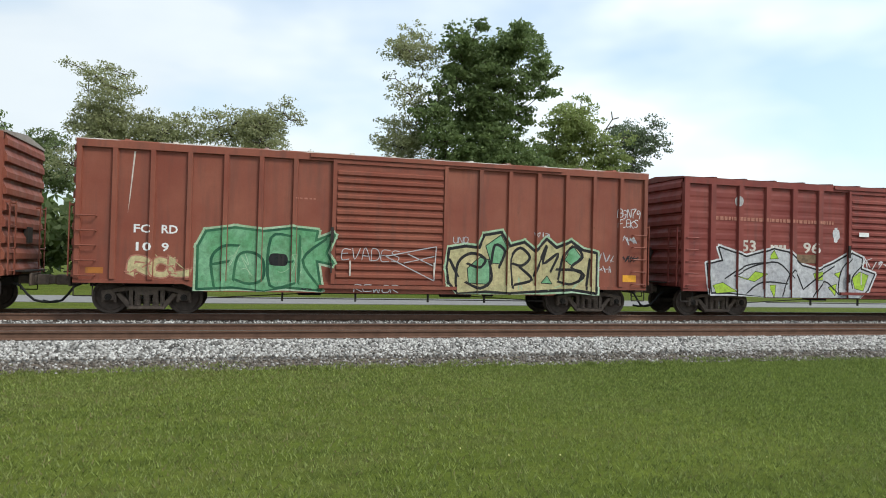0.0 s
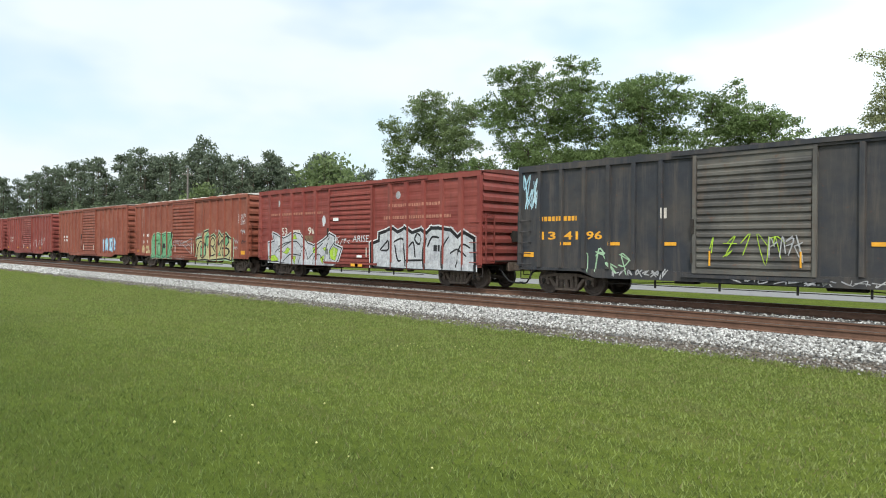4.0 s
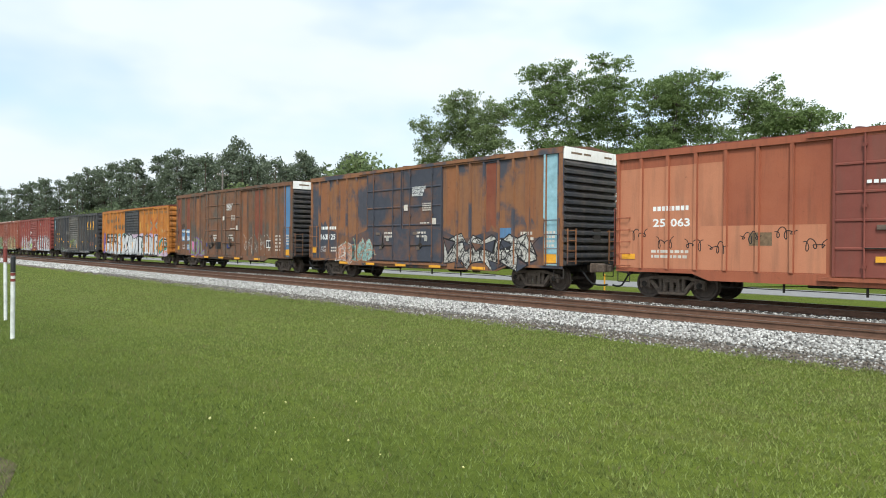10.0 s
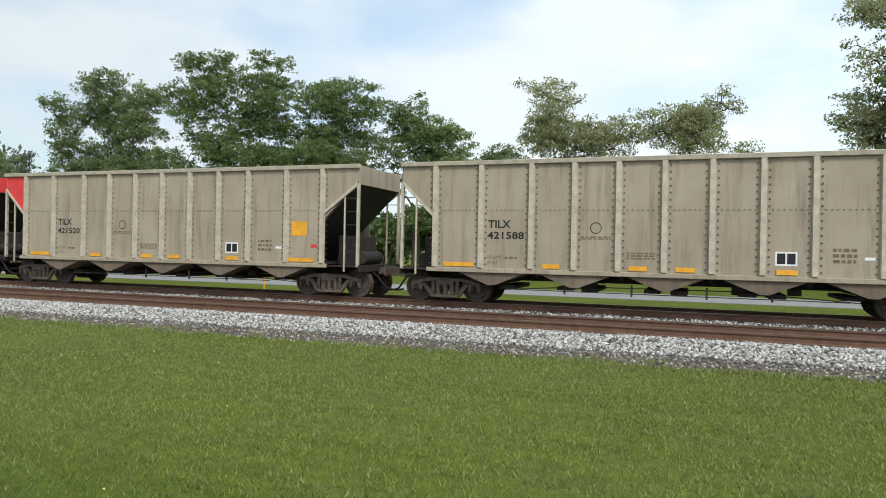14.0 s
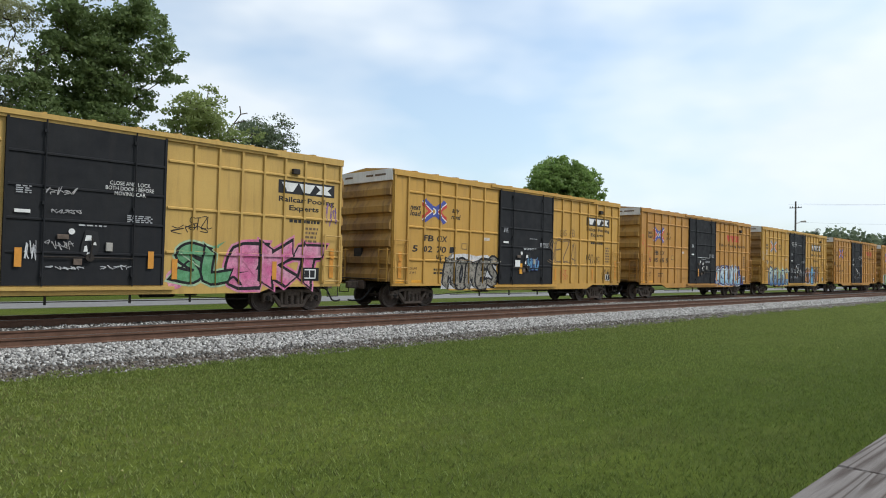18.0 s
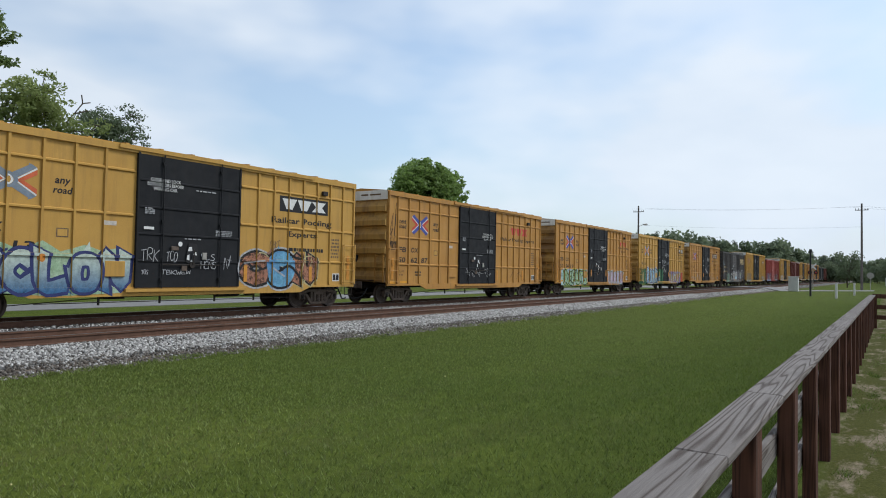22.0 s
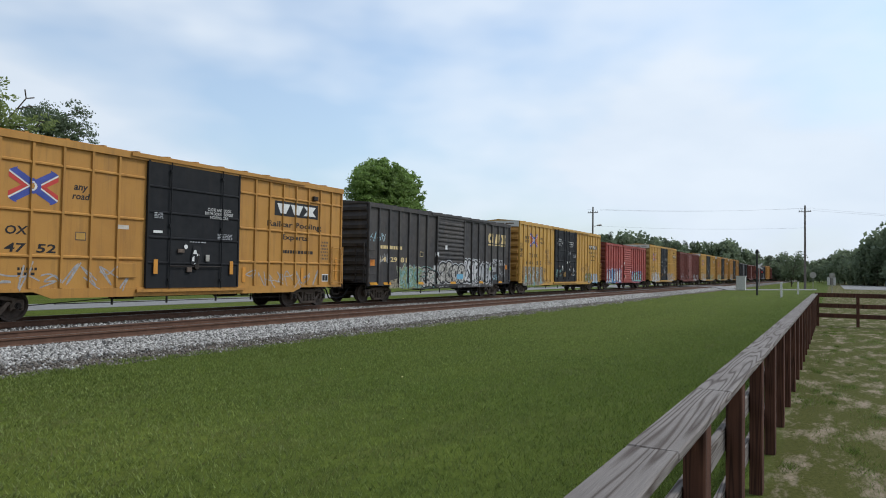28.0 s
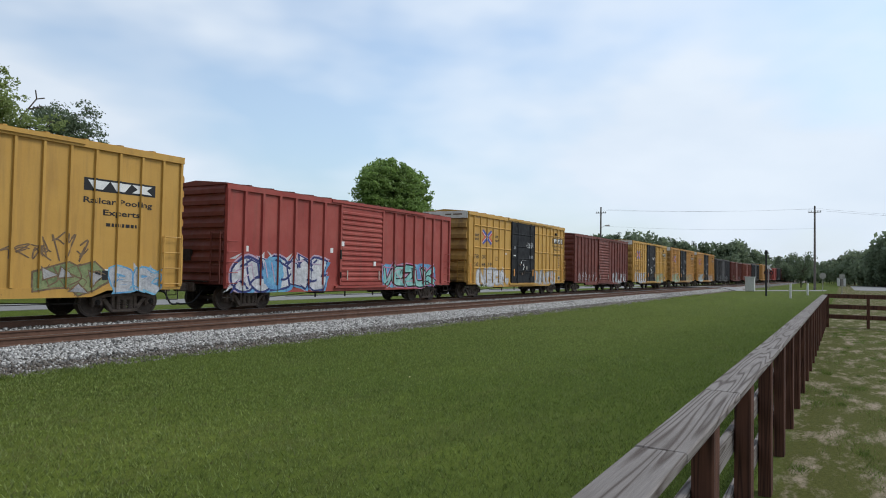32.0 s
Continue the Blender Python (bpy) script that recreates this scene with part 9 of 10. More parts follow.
# salmon wagon
LIGHT_SALMON = car_paint("paint_light_salmon", (0.47, 0.195, 0.108), (0.41, 0.160, 0.088), 0.3)
patch(c7, "repaint", rect(9.60, 15.45, 0.92, 2.72), LIGHT_SALMON, 0.0036, "paler repainted lower panel")
patch(c7, "repaint", rect(0.1, 6.0, 0.92, 2.14), LIGHT_SALMON, 0.0036, "paler repainted lower panel")
patch(c7, "repaint", rect(0.1, 3.4, 2.14, 3.9), LIGHT_SALMON, 0.0036, "paler repainted panel")
bars(c7, 1.25, 2.4, 2.56, 2.80, 1, WHITE, seed=61)
write(c7, "25", 1.25, 1.66, 2.14, 2.38, WHITE, bold=0.022)
write(c7, "063", 1.82, 2.42, 2.14, 2.38, WHITE, bold=0.022)
bars(c7, 1.2, 2.4, 1.2, 1.5, 2, CREAM, seed=62)
for k, (u, z) in enumerate(((0.45, 1.9), (1.3, 1.65), (2.2, 1.6), (2.9, 1.5), (3.8, 1.8), (4.7, 1.9), (5.4, 1.6), (9.9, 1.7), (10.8, 1.75), (11.75, 1.95), (12.65, 1.8), (13.45, 2.0), (14.1, 2.4), (14.9, 2.5))):
    loops(c7, u + 0.04, u + 0.66, z - 0.17, z + 0.22, SP["black"], 63 + k, 3, 0.026)
bars(c7, 8.0, 8.75, 3.1, 3.5, 3, WHITE, seed=80)
bars(c7, 6.9, 7.3, 3.05, 3.2, 1, WHITE, seed=81)
reflectors(c7, (7.1, 8.1), 1.22, 0.24, 0.14)
reflectors(c7, (0.2, 14.75), 1.18, 0.46, 0.16)
data_plate(c7, 13.05, 1.35, 0.42, 0.34)
bars(c7, 13.95, 14.45, 1.6, 2.05, 4, WHITE, seed=82)
patch(c7, "plate", rect(4.1, 4.7, 1.6, 1.95), SLATE_LETTER, 0.006)

# aluminium hoppers
for c, number, seed in ((c8, "421569", 83), (c9, "421520", 84), (c10, "421588", 85)):
    write(c, "TILX", 2.66, 3.30, 2.14, 2.36, BLACK, bold=0.022)
    write(c, number, 2.64, 3.68, 1.84, 2.04, BLACK, bold=0.022)
    write(c, "LD LMT", 2.64, 3.05, 1.30, 1.38, SLATE_LETTER)
    bars(c, 3.15, 3.5, 1.28, 1.38, 1, SLATE_LETTER, seed=seed)
    write(c, "LT WT", 2.64, 2.95, 1.14, 1.22, SLATE_LETTER)
    reflectors(c, (1.35, 12.2), 1.06, 0.92, 0.12)
    reflectors(c, (4.2, 6.45, 7.6, 9.9), 1.06, 0.46, 0.12)
    data_plate(c, 9.87, 1.28, 0.48, 0.34)
    patch(c, "notice", rect(12.32, 12.86, 1.86, 2.30), AMBER, 0.0055)
    patch(c, "notice", rect(13.0, 13.22, 1.5, 1.6), LOGO_RED, 0.0055)
    patch(c, "placard", rect(11.75, 12.0, 1.45, 1.52), WHITE, 0.0055)
    bars(c, 5.2, 6.0, 1.85, 1.95, 2, SLATE_LETTER, seed=seed + 3)
    bars(c, 6.4, 7.1, 1.35, 1.55, 3, SLATE_LETTER, seed=seed + 4)
    bars(c, 11.1, 11.6, 1.35, 1.75, 3, SLATE_LETTER, seed=seed + 5)
    ring = [(5.6 + r * math.cos(a), 2.16 + r * math.sin(a)) for r in (0.15, 0.13) for a in (k * math.pi / 10 for k in range(20))]
    decal(c, "ring_mark", (np.array(ring), [(k, (k + 1) % 20, 20 + (k + 1) % 20, 20 + k) for k in range(20)]), BLACK, 0.0055)

# yellow pool wagons
pool_marks(c11, ("50", "25", "52", "1"), seed=111)
graffiti(c11, "WEAKS", 2.7, 9.3, 0.72, 1.55, SP["cream"], SLATE_LETTER, None, 112, 0.15, SP["mint"])
pool_marks(c12, ("50", "51", "15"), seed=121)
SPRAY_YELLOW = sprayed("spray_yellow", (0.66, 0.55, 0.13), (0.74, 0.60, 0.26))
patch(c12, "spray_cloud", cloud(0.15, 15.35, 0.66, 1.45, 123, 0.10), SPRAY_YELLOW, 0.0038)
for k, (u, tall) in enumerate(((0.0, 2.25), (0.75, 2.10), (1.9, 2.15), (3.2, 2.05), (3.7, 1.9), (5.0, 2.2))):
    for mat, g, lift in ((SP["red"], 0.10, 0.0041), (SPRAY_YELLOW, 0.0, 0.0045)):
        patch(c12, "spray_flame", [(u - g, 1.25), (u + 0.62 + g, 1.25), (u + 0.46 + g * 0.6, 1.5), (u + 0.36 + g * 0.3, tall - 0.2 + g), (u + 0.30, tall - 0.15 + g * 2.2), (u + 0.20 - g * 0.5, 1.6), (u + 0.08 - g, 1.45)], mat, lift)
patch(c12, "spray_field", [(7.82, 0.8), (8.52, 0.86), (9.51, 0.77), (9.84, 0.64), (7.82, 0.64)], SP["green"], 0.0046, "bright green sprayed band")
for blob in [[(7.82, 1.55), (7.95, 1.89), (8.3, 1.96), (8.54, 1.88), (8.78, 1.93), (8.76, 1.65), (8.37, 1.56)], [(8.0, 2.03), (8.06, 2.24), (8.38, 2.36), (8.41, 2.25), (8.17, 2.18), (8.12, 2.04)], [(8.76, 1.79), (9.02, 2.28), (9.31, 1.92), (9.06, 2.01), (8.85, 1.65)]]:
    patch(c12, "spray_field", blob, SP["teal"], 0.0048, "sea green sprayed flame")
piece(c12, [(7.79, 1.48), (8.14, 1.57), (8.68, 1.5), (9.17, 1.52), (9.41, 1.78), (9.67, 1.75), (9.75, 1.46), (9.57, 1.03), (9.0, 0.91), (8.16, 0.94), (7.81, 0.87)], SP["white"], SP["black"], None, "white sprayed field with black lines", 0.12, 0.0062)
strokes(c12, "cut", [[(7.8, 1.34), (8.2, 1.42), (8.75, 1.19), (9.36, 1.45), (9.68, 1.5)], [(7.81, 1.07), (8.16, 0.97), (8.75, 1.09), (9.5, 0.99)], [(8.74, 1.51), (8.84, 1.09)], [(9.32, 1.77), (9.55, 1.53), (9.43, 1.17)]], 0.10, SP["black"], 0.0086)
for blob in [[(1.44, 1.26), (1.75, 1.64), (2.22, 1.81), (2.71, 1.53), (2.85, 1.17), (2.74, 0.7), (2.37, 0.77), (2.15, 1.07), (2.02, 0.64), (1.64, 0.85)], [(3.04, 0.7), (3.05, 1.96), (3.5, 2.22), (4.13, 2.11), (3.98, 1.66), (4.26, 1.33), (3.95, 0.88), (4.39, 0.64)], [(4.49, 0.64), (4.41, 1.5), (4.78, 1.91), (5.44, 2.05), (5.82, 1.69), (5.7, 1.13), (5.26, 0.69)]]:
    piece(c12, blob, SP["white"], SP["black"], None, "white sprayed shape with black edges", 0.30)
piece(c12, [(5.64, 2.12), (6.07, 2.2), (6.17, 0.91), (5.7, 0.9)], SP["white"], SP["black"], None, "white sprayed shape with black edges", 0.28, 0.0066)
patch(c12, "spray_field", [(9.64, 0.64), (9.93, 0.96), (10.74, 1.79), (11.38, 1.82), (12.59, 1.59), (13.38, 1.89), (14.79, 1.69), (14.86, 0.76), (10.99, 0.64)], SPRAY_YELLOW, 0.0046, "pale yellow sprayed ground")
for blob in [[(10.39, 2.0), (10.41, 2.49), (10.9, 2.49), (10.93, 2.14), (10.8, 2.08)], [(11.32, 2.04), (11.29, 2.39), (11.51, 2.48), (11.8, 2.42), (11.77, 2.22)], [(12.16, 1.85), (12.16, 2.44), (12.53, 2.38)]]:
    decal(c12, "tag", edging(blob, 0.03), SP["black"], 0.0048)
for blob in [[(10.39, 1.97), (10.65, 2.4), (10.74, 2.02), (10.88, 1.91), (10.54, 1.79)], [(11.34, 1.93), (11.58, 2.29), (11.67, 1.94), (11.84, 2.29), (11.97, 1.84), (12.09, 1.73), (11.67, 1.83)], [(12.12, 1.77), (12.37, 2.27), (12.47, 1.78), (12.43, 1.66)], [(13.75, 1.74), (13.89, 1.42), (14.0, 1.88), (14.37, 2.31), (14.56, 1.9), (14.79, 1.65), (14.76, 1.23), (14.57, 1.64), (14.01, 1.59)], [(14.91, 2.04), (14.96, 2.38), (15.02, 1.95)]]:
    patch(c12, "spray_flame", blob, SPRAY_YELLOW, 0.0050)
    decal(c12, "flame_edge", edging(blob, 0.07), SP["red"], 0.0056)
piece(c12, [(9.53, 2.14), (9.82, 2.25), (10.15, 2.1), (10.44, 1.74), (10.81, 1.86), (11.24, 1.89), (11.3, 1.74), (10.89, 1.57), (10.83, 1.35), (10.97, 1.2), (11.39, 1.44), (11.86, 1.84), (12.45, 1.26), (12.0, 1.06), (11.56, 0.82), (10.99, 0.78), (10.91, 1.12), (10.69, 1.23), (10.67, 1.01), (10.85, 0.64), (9.77, 0.64), (9.89, 1.1), (9.67, 1.68)], SP["white"], SP["black"], None, "white sprayed letters with black edges", 0.15, 0.0076)
strokes(c12, "cut", [[(9.86, 1.87), (10.17, 1.7), (9.91, 1.58), (9.92, 1.25), (10.33, 0.78)], [(10.19, 1.11), (10.28, 1.33), (10.68, 1.53), (11.1, 1.58)], [(10.69, 1.23), (10.85, 0.82)], [(11.32, 1.62), (11.14, 1.5)]], 0.13, SP["black"], 0.0096)
for blob in [[(9.56, 2.11), (9.76, 2.08), (9.8, 1.76), (9.68, 1.75)], [(10.35, 1.41), (10.65, 1.49), (10.55, 1.3), (10.5, 0.89), (10.35, 1.22)], [(11.57, 1.56), (11.97, 1.8), (11.98, 1.53), (11.73, 1.29)]]:
    patch(c12, "spray_blob", blob, SP["green"], 0.0100)
strokes(c12, "cut", [[(1.81, 1.27), (2.13, 1.55), (2.38, 1.45), (2.29, 1.23)], [(3.2, 1.85), (3.66, 1.87), (3.78, 1.49), (3.32, 1.44)], [(3.23, 1.14), (3.74, 1.18), (3.85, 0.93), (3.44, 0.87)], [(4.79, 1.4), (5.12, 1.69), (5.4, 1.47), (5.3, 1.07), (4.97, 1.0)], [(3.17, 1.3), (3.94, 1.3), (4.58, 1.28)]], 0.11, SP["black"], 0.0096)
strokes(c12, "letter", [[(3.1, 1.40), (3.6, 1.36), (4.5, 1.42)], [(5.2, 1.25), (5.5, 1.36), (5.8, 1.2)]], 0.09, SP["red"], 0.0110)
for u, z in ((4.25, 1.70), (5.0, 1.72), (3.05, 1.9)):
    patch(c12, "spray_blob", cloud(u, u + 0.42, z - 0.16, z + 0.12, 127 + int(u * 10), 0.2), SP["green"], 0.0104)
for u, z in ((2.35, 1.1), (4.4, 0.8), (5.45, 0.95)):
    patch(c12, "spray_blob", cloud(u, u + 0.35, z - 0.1, z + 0.2, 137 + int(u * 10), 0.2), SPRAY_YELLOW, 0.0106)
piece(c12, [(12.62, 0.83), (12.56, 1.39), (12.62, 1.86), (12.51, 2.18), (12.68, 2.38), (13.12, 2.45), (13.53, 2.27), (13.64, 1.9), (13.56, 1.33), (13.37, 0.84)], SPRAY_YELLOW, SP["black"], None, "pale yellow sprayed shape with curled edges", 0.035, 0.0110)
strokes(c12, "cut", [[(12.54, 2.02), (12.61, 2.26), (12.88, 2.39), (13.2, 2.41), (13.49, 2.14)], [(12.62, 1.94), (12.89, 2.07), (13.21, 1.97)], [(13.53, 2.14), (13.65, 1.66), (13.52, 1.16), (13.41, 1.0)], [(12.57, 1.86), (12.52, 1.39), (12.68, 1.31), (12.57, 1.15), (12.77, 0.95)]], 0.04, SP["black"], 0.0124)
strokes(c12, "cut", [[(12.58, 1.77), (12.74, 1.71), (12.86, 1.78)], [(12.94, 1.72), (13.07, 1.76)], [(12.91, 1.31), (13.09, 1.25), (12.96, 1.11)]], 0.03, SP["black"], 0.0126)
reflectors(c12, (12.86,), 1.02, 0.15, 0.55, ORANGE_TAPE)
scribble(c12, 14.0, 14.7, 0.80, 1.05, SP["black"], 133, 4, 0.04)
graffiti(c12, "DICOG", 6.9, 8.9, 3.85, 4.25, SP["black"], SP["silver"], None, 128)
scribble(c12, 0.05, 0.6, 2.9, 3.6, SP["black"], 129, 3, 0.025)
strokes(c12, "tag", [[(9.79, 4.09), (10.03, 3.71), (10.11, 3.5), (9.94, 3.41), (9.9, 3.63), (10.07, 3.68)], [(9.85, 3.29), (9.99, 3.12), (9.86, 3.0), (10.18, 3.29), (10.06, 3.02)], [(9.77, 2.74), (10.0, 2.72)], [(9.79, 3.87), (9.78, 3.43)]], 0.022, SP["black"], 0.0055)
pool_marks(c13, ("50", "49", "72"), faded=True, seed=131)
piece(c13, [(2.11, 0.95), (2.30, 1.62), (2.80, 1.78), (3.4, 1.70), (4.1, 1.84), (4.72, 1.96), (4.95, 1.70), (5.61, 1.74), (5.62, 0.75), (4.6, 0.70), (3.4, 0.76), (2.4, 0.72)], FADED_ROSE, None, None, "faded red sprayed field", 0.05, 0.0046)
graffiti(c13, "GOULS", 2.4, 5.55, 0.76, 1.72, FADED_WHITE, SP["red"], None, 132, 0.0, None, None, "", 1.05, 0.1)
graffiti(c13, "SL", 9.9, 11.55, 0.95, 2.02, SP["green"], SP["black"], None, 133, 0.1, None, SP["mint"], "green sprayed letter", 1.1, 0.3)
graffiti(c13, "EKT", 11.5, 14.7, 0.85, 2.05, SP["pink"], SP["black"], None, 138, 0.1, None, SP["pink"], "pink sprayed letter", 1.15, 0.3)
patch(c13, "plate_ground", rect(14.0, 14.66, 0.98, 1.40), SP["black"], 0.0130)
data_plate(c13, 14.08, 1.05, 0.46, 0.30, 0.009)
thin_tag(c13, "STZK", 0.76, 1.32, 2.62, 2.95, SP["violet"], 140, 0.035)
thin_tag(c13, "STZL", 10.3, 11.0, 2.42, 2.76, SP["black"], 141, 0.025)
scribble(c13, 14.85, 15.3, 2.75, 3.55, SP["violet"], 142, 3, 0.03)
for u0, u1, z0, z1, m in ((6.3, 6.54, 1.45, 1.95, SP["white"]), (6.7, 7.35, 1.72, 2.0, SP["grey"]), (6.74, 7.6, 1.24, 1.35, SP["silver"]), (7.95, 8.8, 1.26, 1.38, SP["silver"]), (6.65, 7.4, 3.03, 3.25, SP["grey"]), (6.82, 7.5, 2.6, 2.72, SP["grey"])):
    scribble(c13, u0, u1, z0, z1, m, 143 + int(u0 * 9), 5, 0.022)
patch(c13, "spray_cloud", cloud(9.7, 10.3, 0.75, 1.4, 139, 0.2), SP["pink"], 0.0046)
scribble(c13, 9.8, 10.9, 2.2, 2.6, SP["black"], 136, 3, 0.025)
pool_marks(c14, ("5", "02", "70", "1"), seed=141, centred=True, words=(), tape=())
piece(c14, [(2.46, 0.68), (2.62, 1.62), (2.98, 2.00), (3.8, 2.06), (4.5, 1.98), (5.15, 2.05), (5.76, 1.78), (5.68, 0.70)], SP["white"], None, None, "white sprayed ground behind dark letters", 0.05, 0.0046)
graffiti(c14, "MOMES", 2.62, 5.72, 0.70, 1.92, DULL_SPRAY, SP["black"], None, 142, 0.12, None, None, "dull brown sprayed letter with black edges", 1.25, 0.15)
strokes(c14, "tag", [[(5.82, 0.94), (6.0, 1.25), (5.86, 1.5)], [(5.72, 1.1), (6.05, 1.45)], [(5.8, 1.6), (6.08, 1.1)]], 0.05, SP["black"])
for k, (grow, wide) in enumerate(((0.0, 0.045), (0.14, 0.032))):
    thin_tag(c14, "SEZA", 9.32 - grow, 11.6 + grow, 1.80 - grow * 0.6, 2.76 + grow * 0.6, SLATE_LETTER, 143, wide)
thin_tag(c14, "GUS", 10.25, 10.8, 3.08, 3.34, SLATE_LETTER, 144, 0.028)
thin_tag(c14, "AB", 11.05, 11.48, 3.10, 3.40, SLATE_LETTER, 145, 0.028)
thin_tag(c14, "MAD", 12.47, 13.1, 1.84, 2.25, SP["black"], 146, 0.032)
thin_tag(c14, "VEC", 13.17, 13.66, 1.90, 2.18, SP["black"], 147, 0.026)
thin_tag(c14, "HOT", 10.3, 10.85, 1.30, 1.50, SP["red"], 148, 0.022)
thin_tag(c14, "VEAD", 10.3, 10.95, 1.07, 1.25, SP["red"], 149, 0.022)
scribble(c14, 13.87, 14.68, 0.95, 1.60, SP["black"], 150, 6, 0.03)
thin_tag(c14, "ME", 2.2, 2.6, 1.65, 1.95, SP["black"], 151, 0.03)
patch(c14, "placard", rect(6.87, 7.20, 1.60, 1.88), WHITE, 0.006)
patch(c14, "notice", rect(7.17, 7.36, 1.30, 1.74), AMBER, 0.0055)
graffiti(c14, "BLU", 7.77, 8.45, 1.46, 1.95, SP["blue"], SP["navy"], None, 152)
bars(c14, 7.42, 8.35, 2.37, 2.43, 1, SP["silver"], seed=153)
bars(c14, 7.86, 8.38, 2.80, 2.85, 1, SP["silver"], seed=154)
pool_marks(c15, ("5", "05", "65", "5"), "line", seed=151, centred=True, words=(), tape=(6.92,))
bars(c15, 6.9, 8.7, 2.42, 2.47, 1, WHITE, seed=155)
bars(c15, 8.03, 8.70, 2.12, 2.26, 2, SP["silver"], seed=156)
patch(c15, "spray_ground", [(9.42, 0.80), (9.62, 1.62), (9.95, 1.98), (11.3, 2.06), (12.6, 1.95), (13.6, 2.02), (13.85, 1.45), (14.45, 1.12), (14.25, 0.76), (12.0, 0.70)], SP["navy"], 0.0044)
graffiti(c15, "ASUAL", 9.72, 13.7, 0.78, 1.90, faded_spray("spray_sky_fade", (0.30, 0.52, 0.66), (0.62, 0.72, 0.74), 0.9, 1.6), SP["navy"], None, 153, 0.12, None, SP["white"], "pale blue sprayed letter edged in white", 1.2, 0.2)
strokes(c15, "tag", [[(0.0, 3.4), (0.35, 3.5), (0.2, 2.9), (0.6, 3.3), (0.5, 2.5)], [(0.86, 2.9), (1.2, 2.8), (0.9, 2.5), (1.2, 2.2), (0.9, 2.0)]], 0.035, FADED_RED)
pool_marks(c16, ("50", "44", "13"), faded=True, seed=161, big=True, words=(6.14, 3.74), tape=())
piece(c16, [(1.40, 0.85), (1.62, 1.55), (1.50, 1.86), (2.2, 2.06), (2.75, 1.86), (3.28, 2.12), (3.75, 1.84), (4.4, 2.04), (4.85, 1.90), (5.35, 1.98), (5.72, 1.35), (5.45, 0.72), (3.6, 0.66)], SP["mint"], None, None, "pale green sprayed ground behind the letters", 0.05, 0.0044)
graffiti(c16, "RCLON", 1.52, 5.62, 0.72, 1.92, faded_spray("spray_blue_fade", (0.06, 0.17, 0.34), (0.55, 0.64, 0.56), 0.8, 1.7), SP["navy"], None, 162, 0.0, None, None, "letter sprayed in a fade from deep blue to pale green", 1.25, 0.25)
for u, z in ((3.15, 1.55), (5.1, 1.35)):
    patch(c16, "spray_blob", cloud(u, u + 0.22, z, z + 0.22, 167 + int(u), 0.1), SP["orange"], 0.0150)
loops(c16, 9.7, 13.3, 0.95, 2.10, SP["cream"], 163, 4, 0.05)
graffiti(c16, "C", 9.7, 10.95, 0.85, 2.05, FADED_ROSE, SP["black"], None, 168, 0.0, None, SP["silver"], "faded rose sprayed letter", 1.3, 0.3)
graffiti(c16, "O", 10.95, 12.15, 0.85, 2.10, SP["blue"], SP["black"], None, 169, 0.0, None, SP["silver"], "", 1.6, 0.5)
graffiti(c16, "N", 12.1, 13.2, 0.85, 2.0, FADED_ROSE, SP["black"], None, 170, 0.0, None, SP["cream"], "", 1.3, 0.5)
for text, u0, u1, z0, z1 in (("TRK", 5.98, 6.60, 1.66, 2.0), ("TCO", 6.82, 7.22, 1.66, 1.95), ("TOS", 6.02, 6.24, 1.26, 1.38), ("TBKWEW", 6.66, 7.70, 1.26, 1.38), ("VLS", 8.05, 8.6, 1.72, 1.92), ("HENS", 8.05, 8.65, 1.45, 1.66)):
    thin_tag(c16, text, u0, u1, z0, z1, SP["silver"], 164 + len(text), 0.02)
scribble(c16, 8.95, 9.25, 1.4, 1.9, SP["silver"], 171, 2, 0.022)
bars(c16, 7.82, 8.6, 3.84, 3.90, 1, SP["silver"], seed=172)
scribble(c16, 0.15, 0.65, 2.3, 3.3, SP["silver"], 165, 3, 0.03)
thin_tag(c16, "SPI", 0.85, 1.25, 2.95, 3.25, SP["silver"], 166, 0.03)
scribble(c16, 0.85, 1.4, 2.25, 2.55, SP["silver"], 173, 4, 0.035)
thin_tag(c16, "OHKE", 11.0, 11.5, 2.15, 2.45, SLATE_LETTER, 174, 0.022)
pool_marks(c17, ("50", "62", "87"), "line", seed=171, tape=())
thin_tag(c17, "RIBKOY", 0.12, 0.66, 2.4, 2.75, SP["black"], 175, 0.03)
scribble(c17, 0.15, 0.65, 2.5, 4.6, SP["black"], 172, 2, 0.03)
scribble(c17, 11.4, 13.4, 1.0, 1.8, SLATE_LETTER, 173, 3, 0.03)
scribble(c17, 6.4, 9.2, 1.2, 1.7, SP["grey"], 174, 6, 0.025)
pool_marks(c18, ("50", "54", "19"), "two", seed=181)
patch(c18, "spray_cloud", cloud(0.9, 5.75, 0.68, 1.75, 182, 0.16), SP["sky"], 0.0044)
graffiti(c18, "REPUTS", 1.5, 5.5, 0.74, 1.62, SP["mint"], SP["black"], None, 183, 0.08, None, SP["lime"], "lime green sprayed letter")
graffiti(c18, "TRATS", 9.8, 13.4, 0.74, 1.62, SP["lilac"], SP["grey"], None, 184, 0.1, None, SP["sky"])
pool_marks(c19, ("50", "46", "26"), faded=True, seed=191)
patch(c19, "spray_cloud", cloud(0.1, 7.4, 0.66, 1.98, 192, 0.16), SP["forest"], 0.0042)
graffiti(c19, "ROBAL", 2.3, 6.2, 0.74, 1.95, SP["sky"], SP["navy"], None, 193, 0.0, None, SP["white"], "pale blue sprayed letter with white edges")
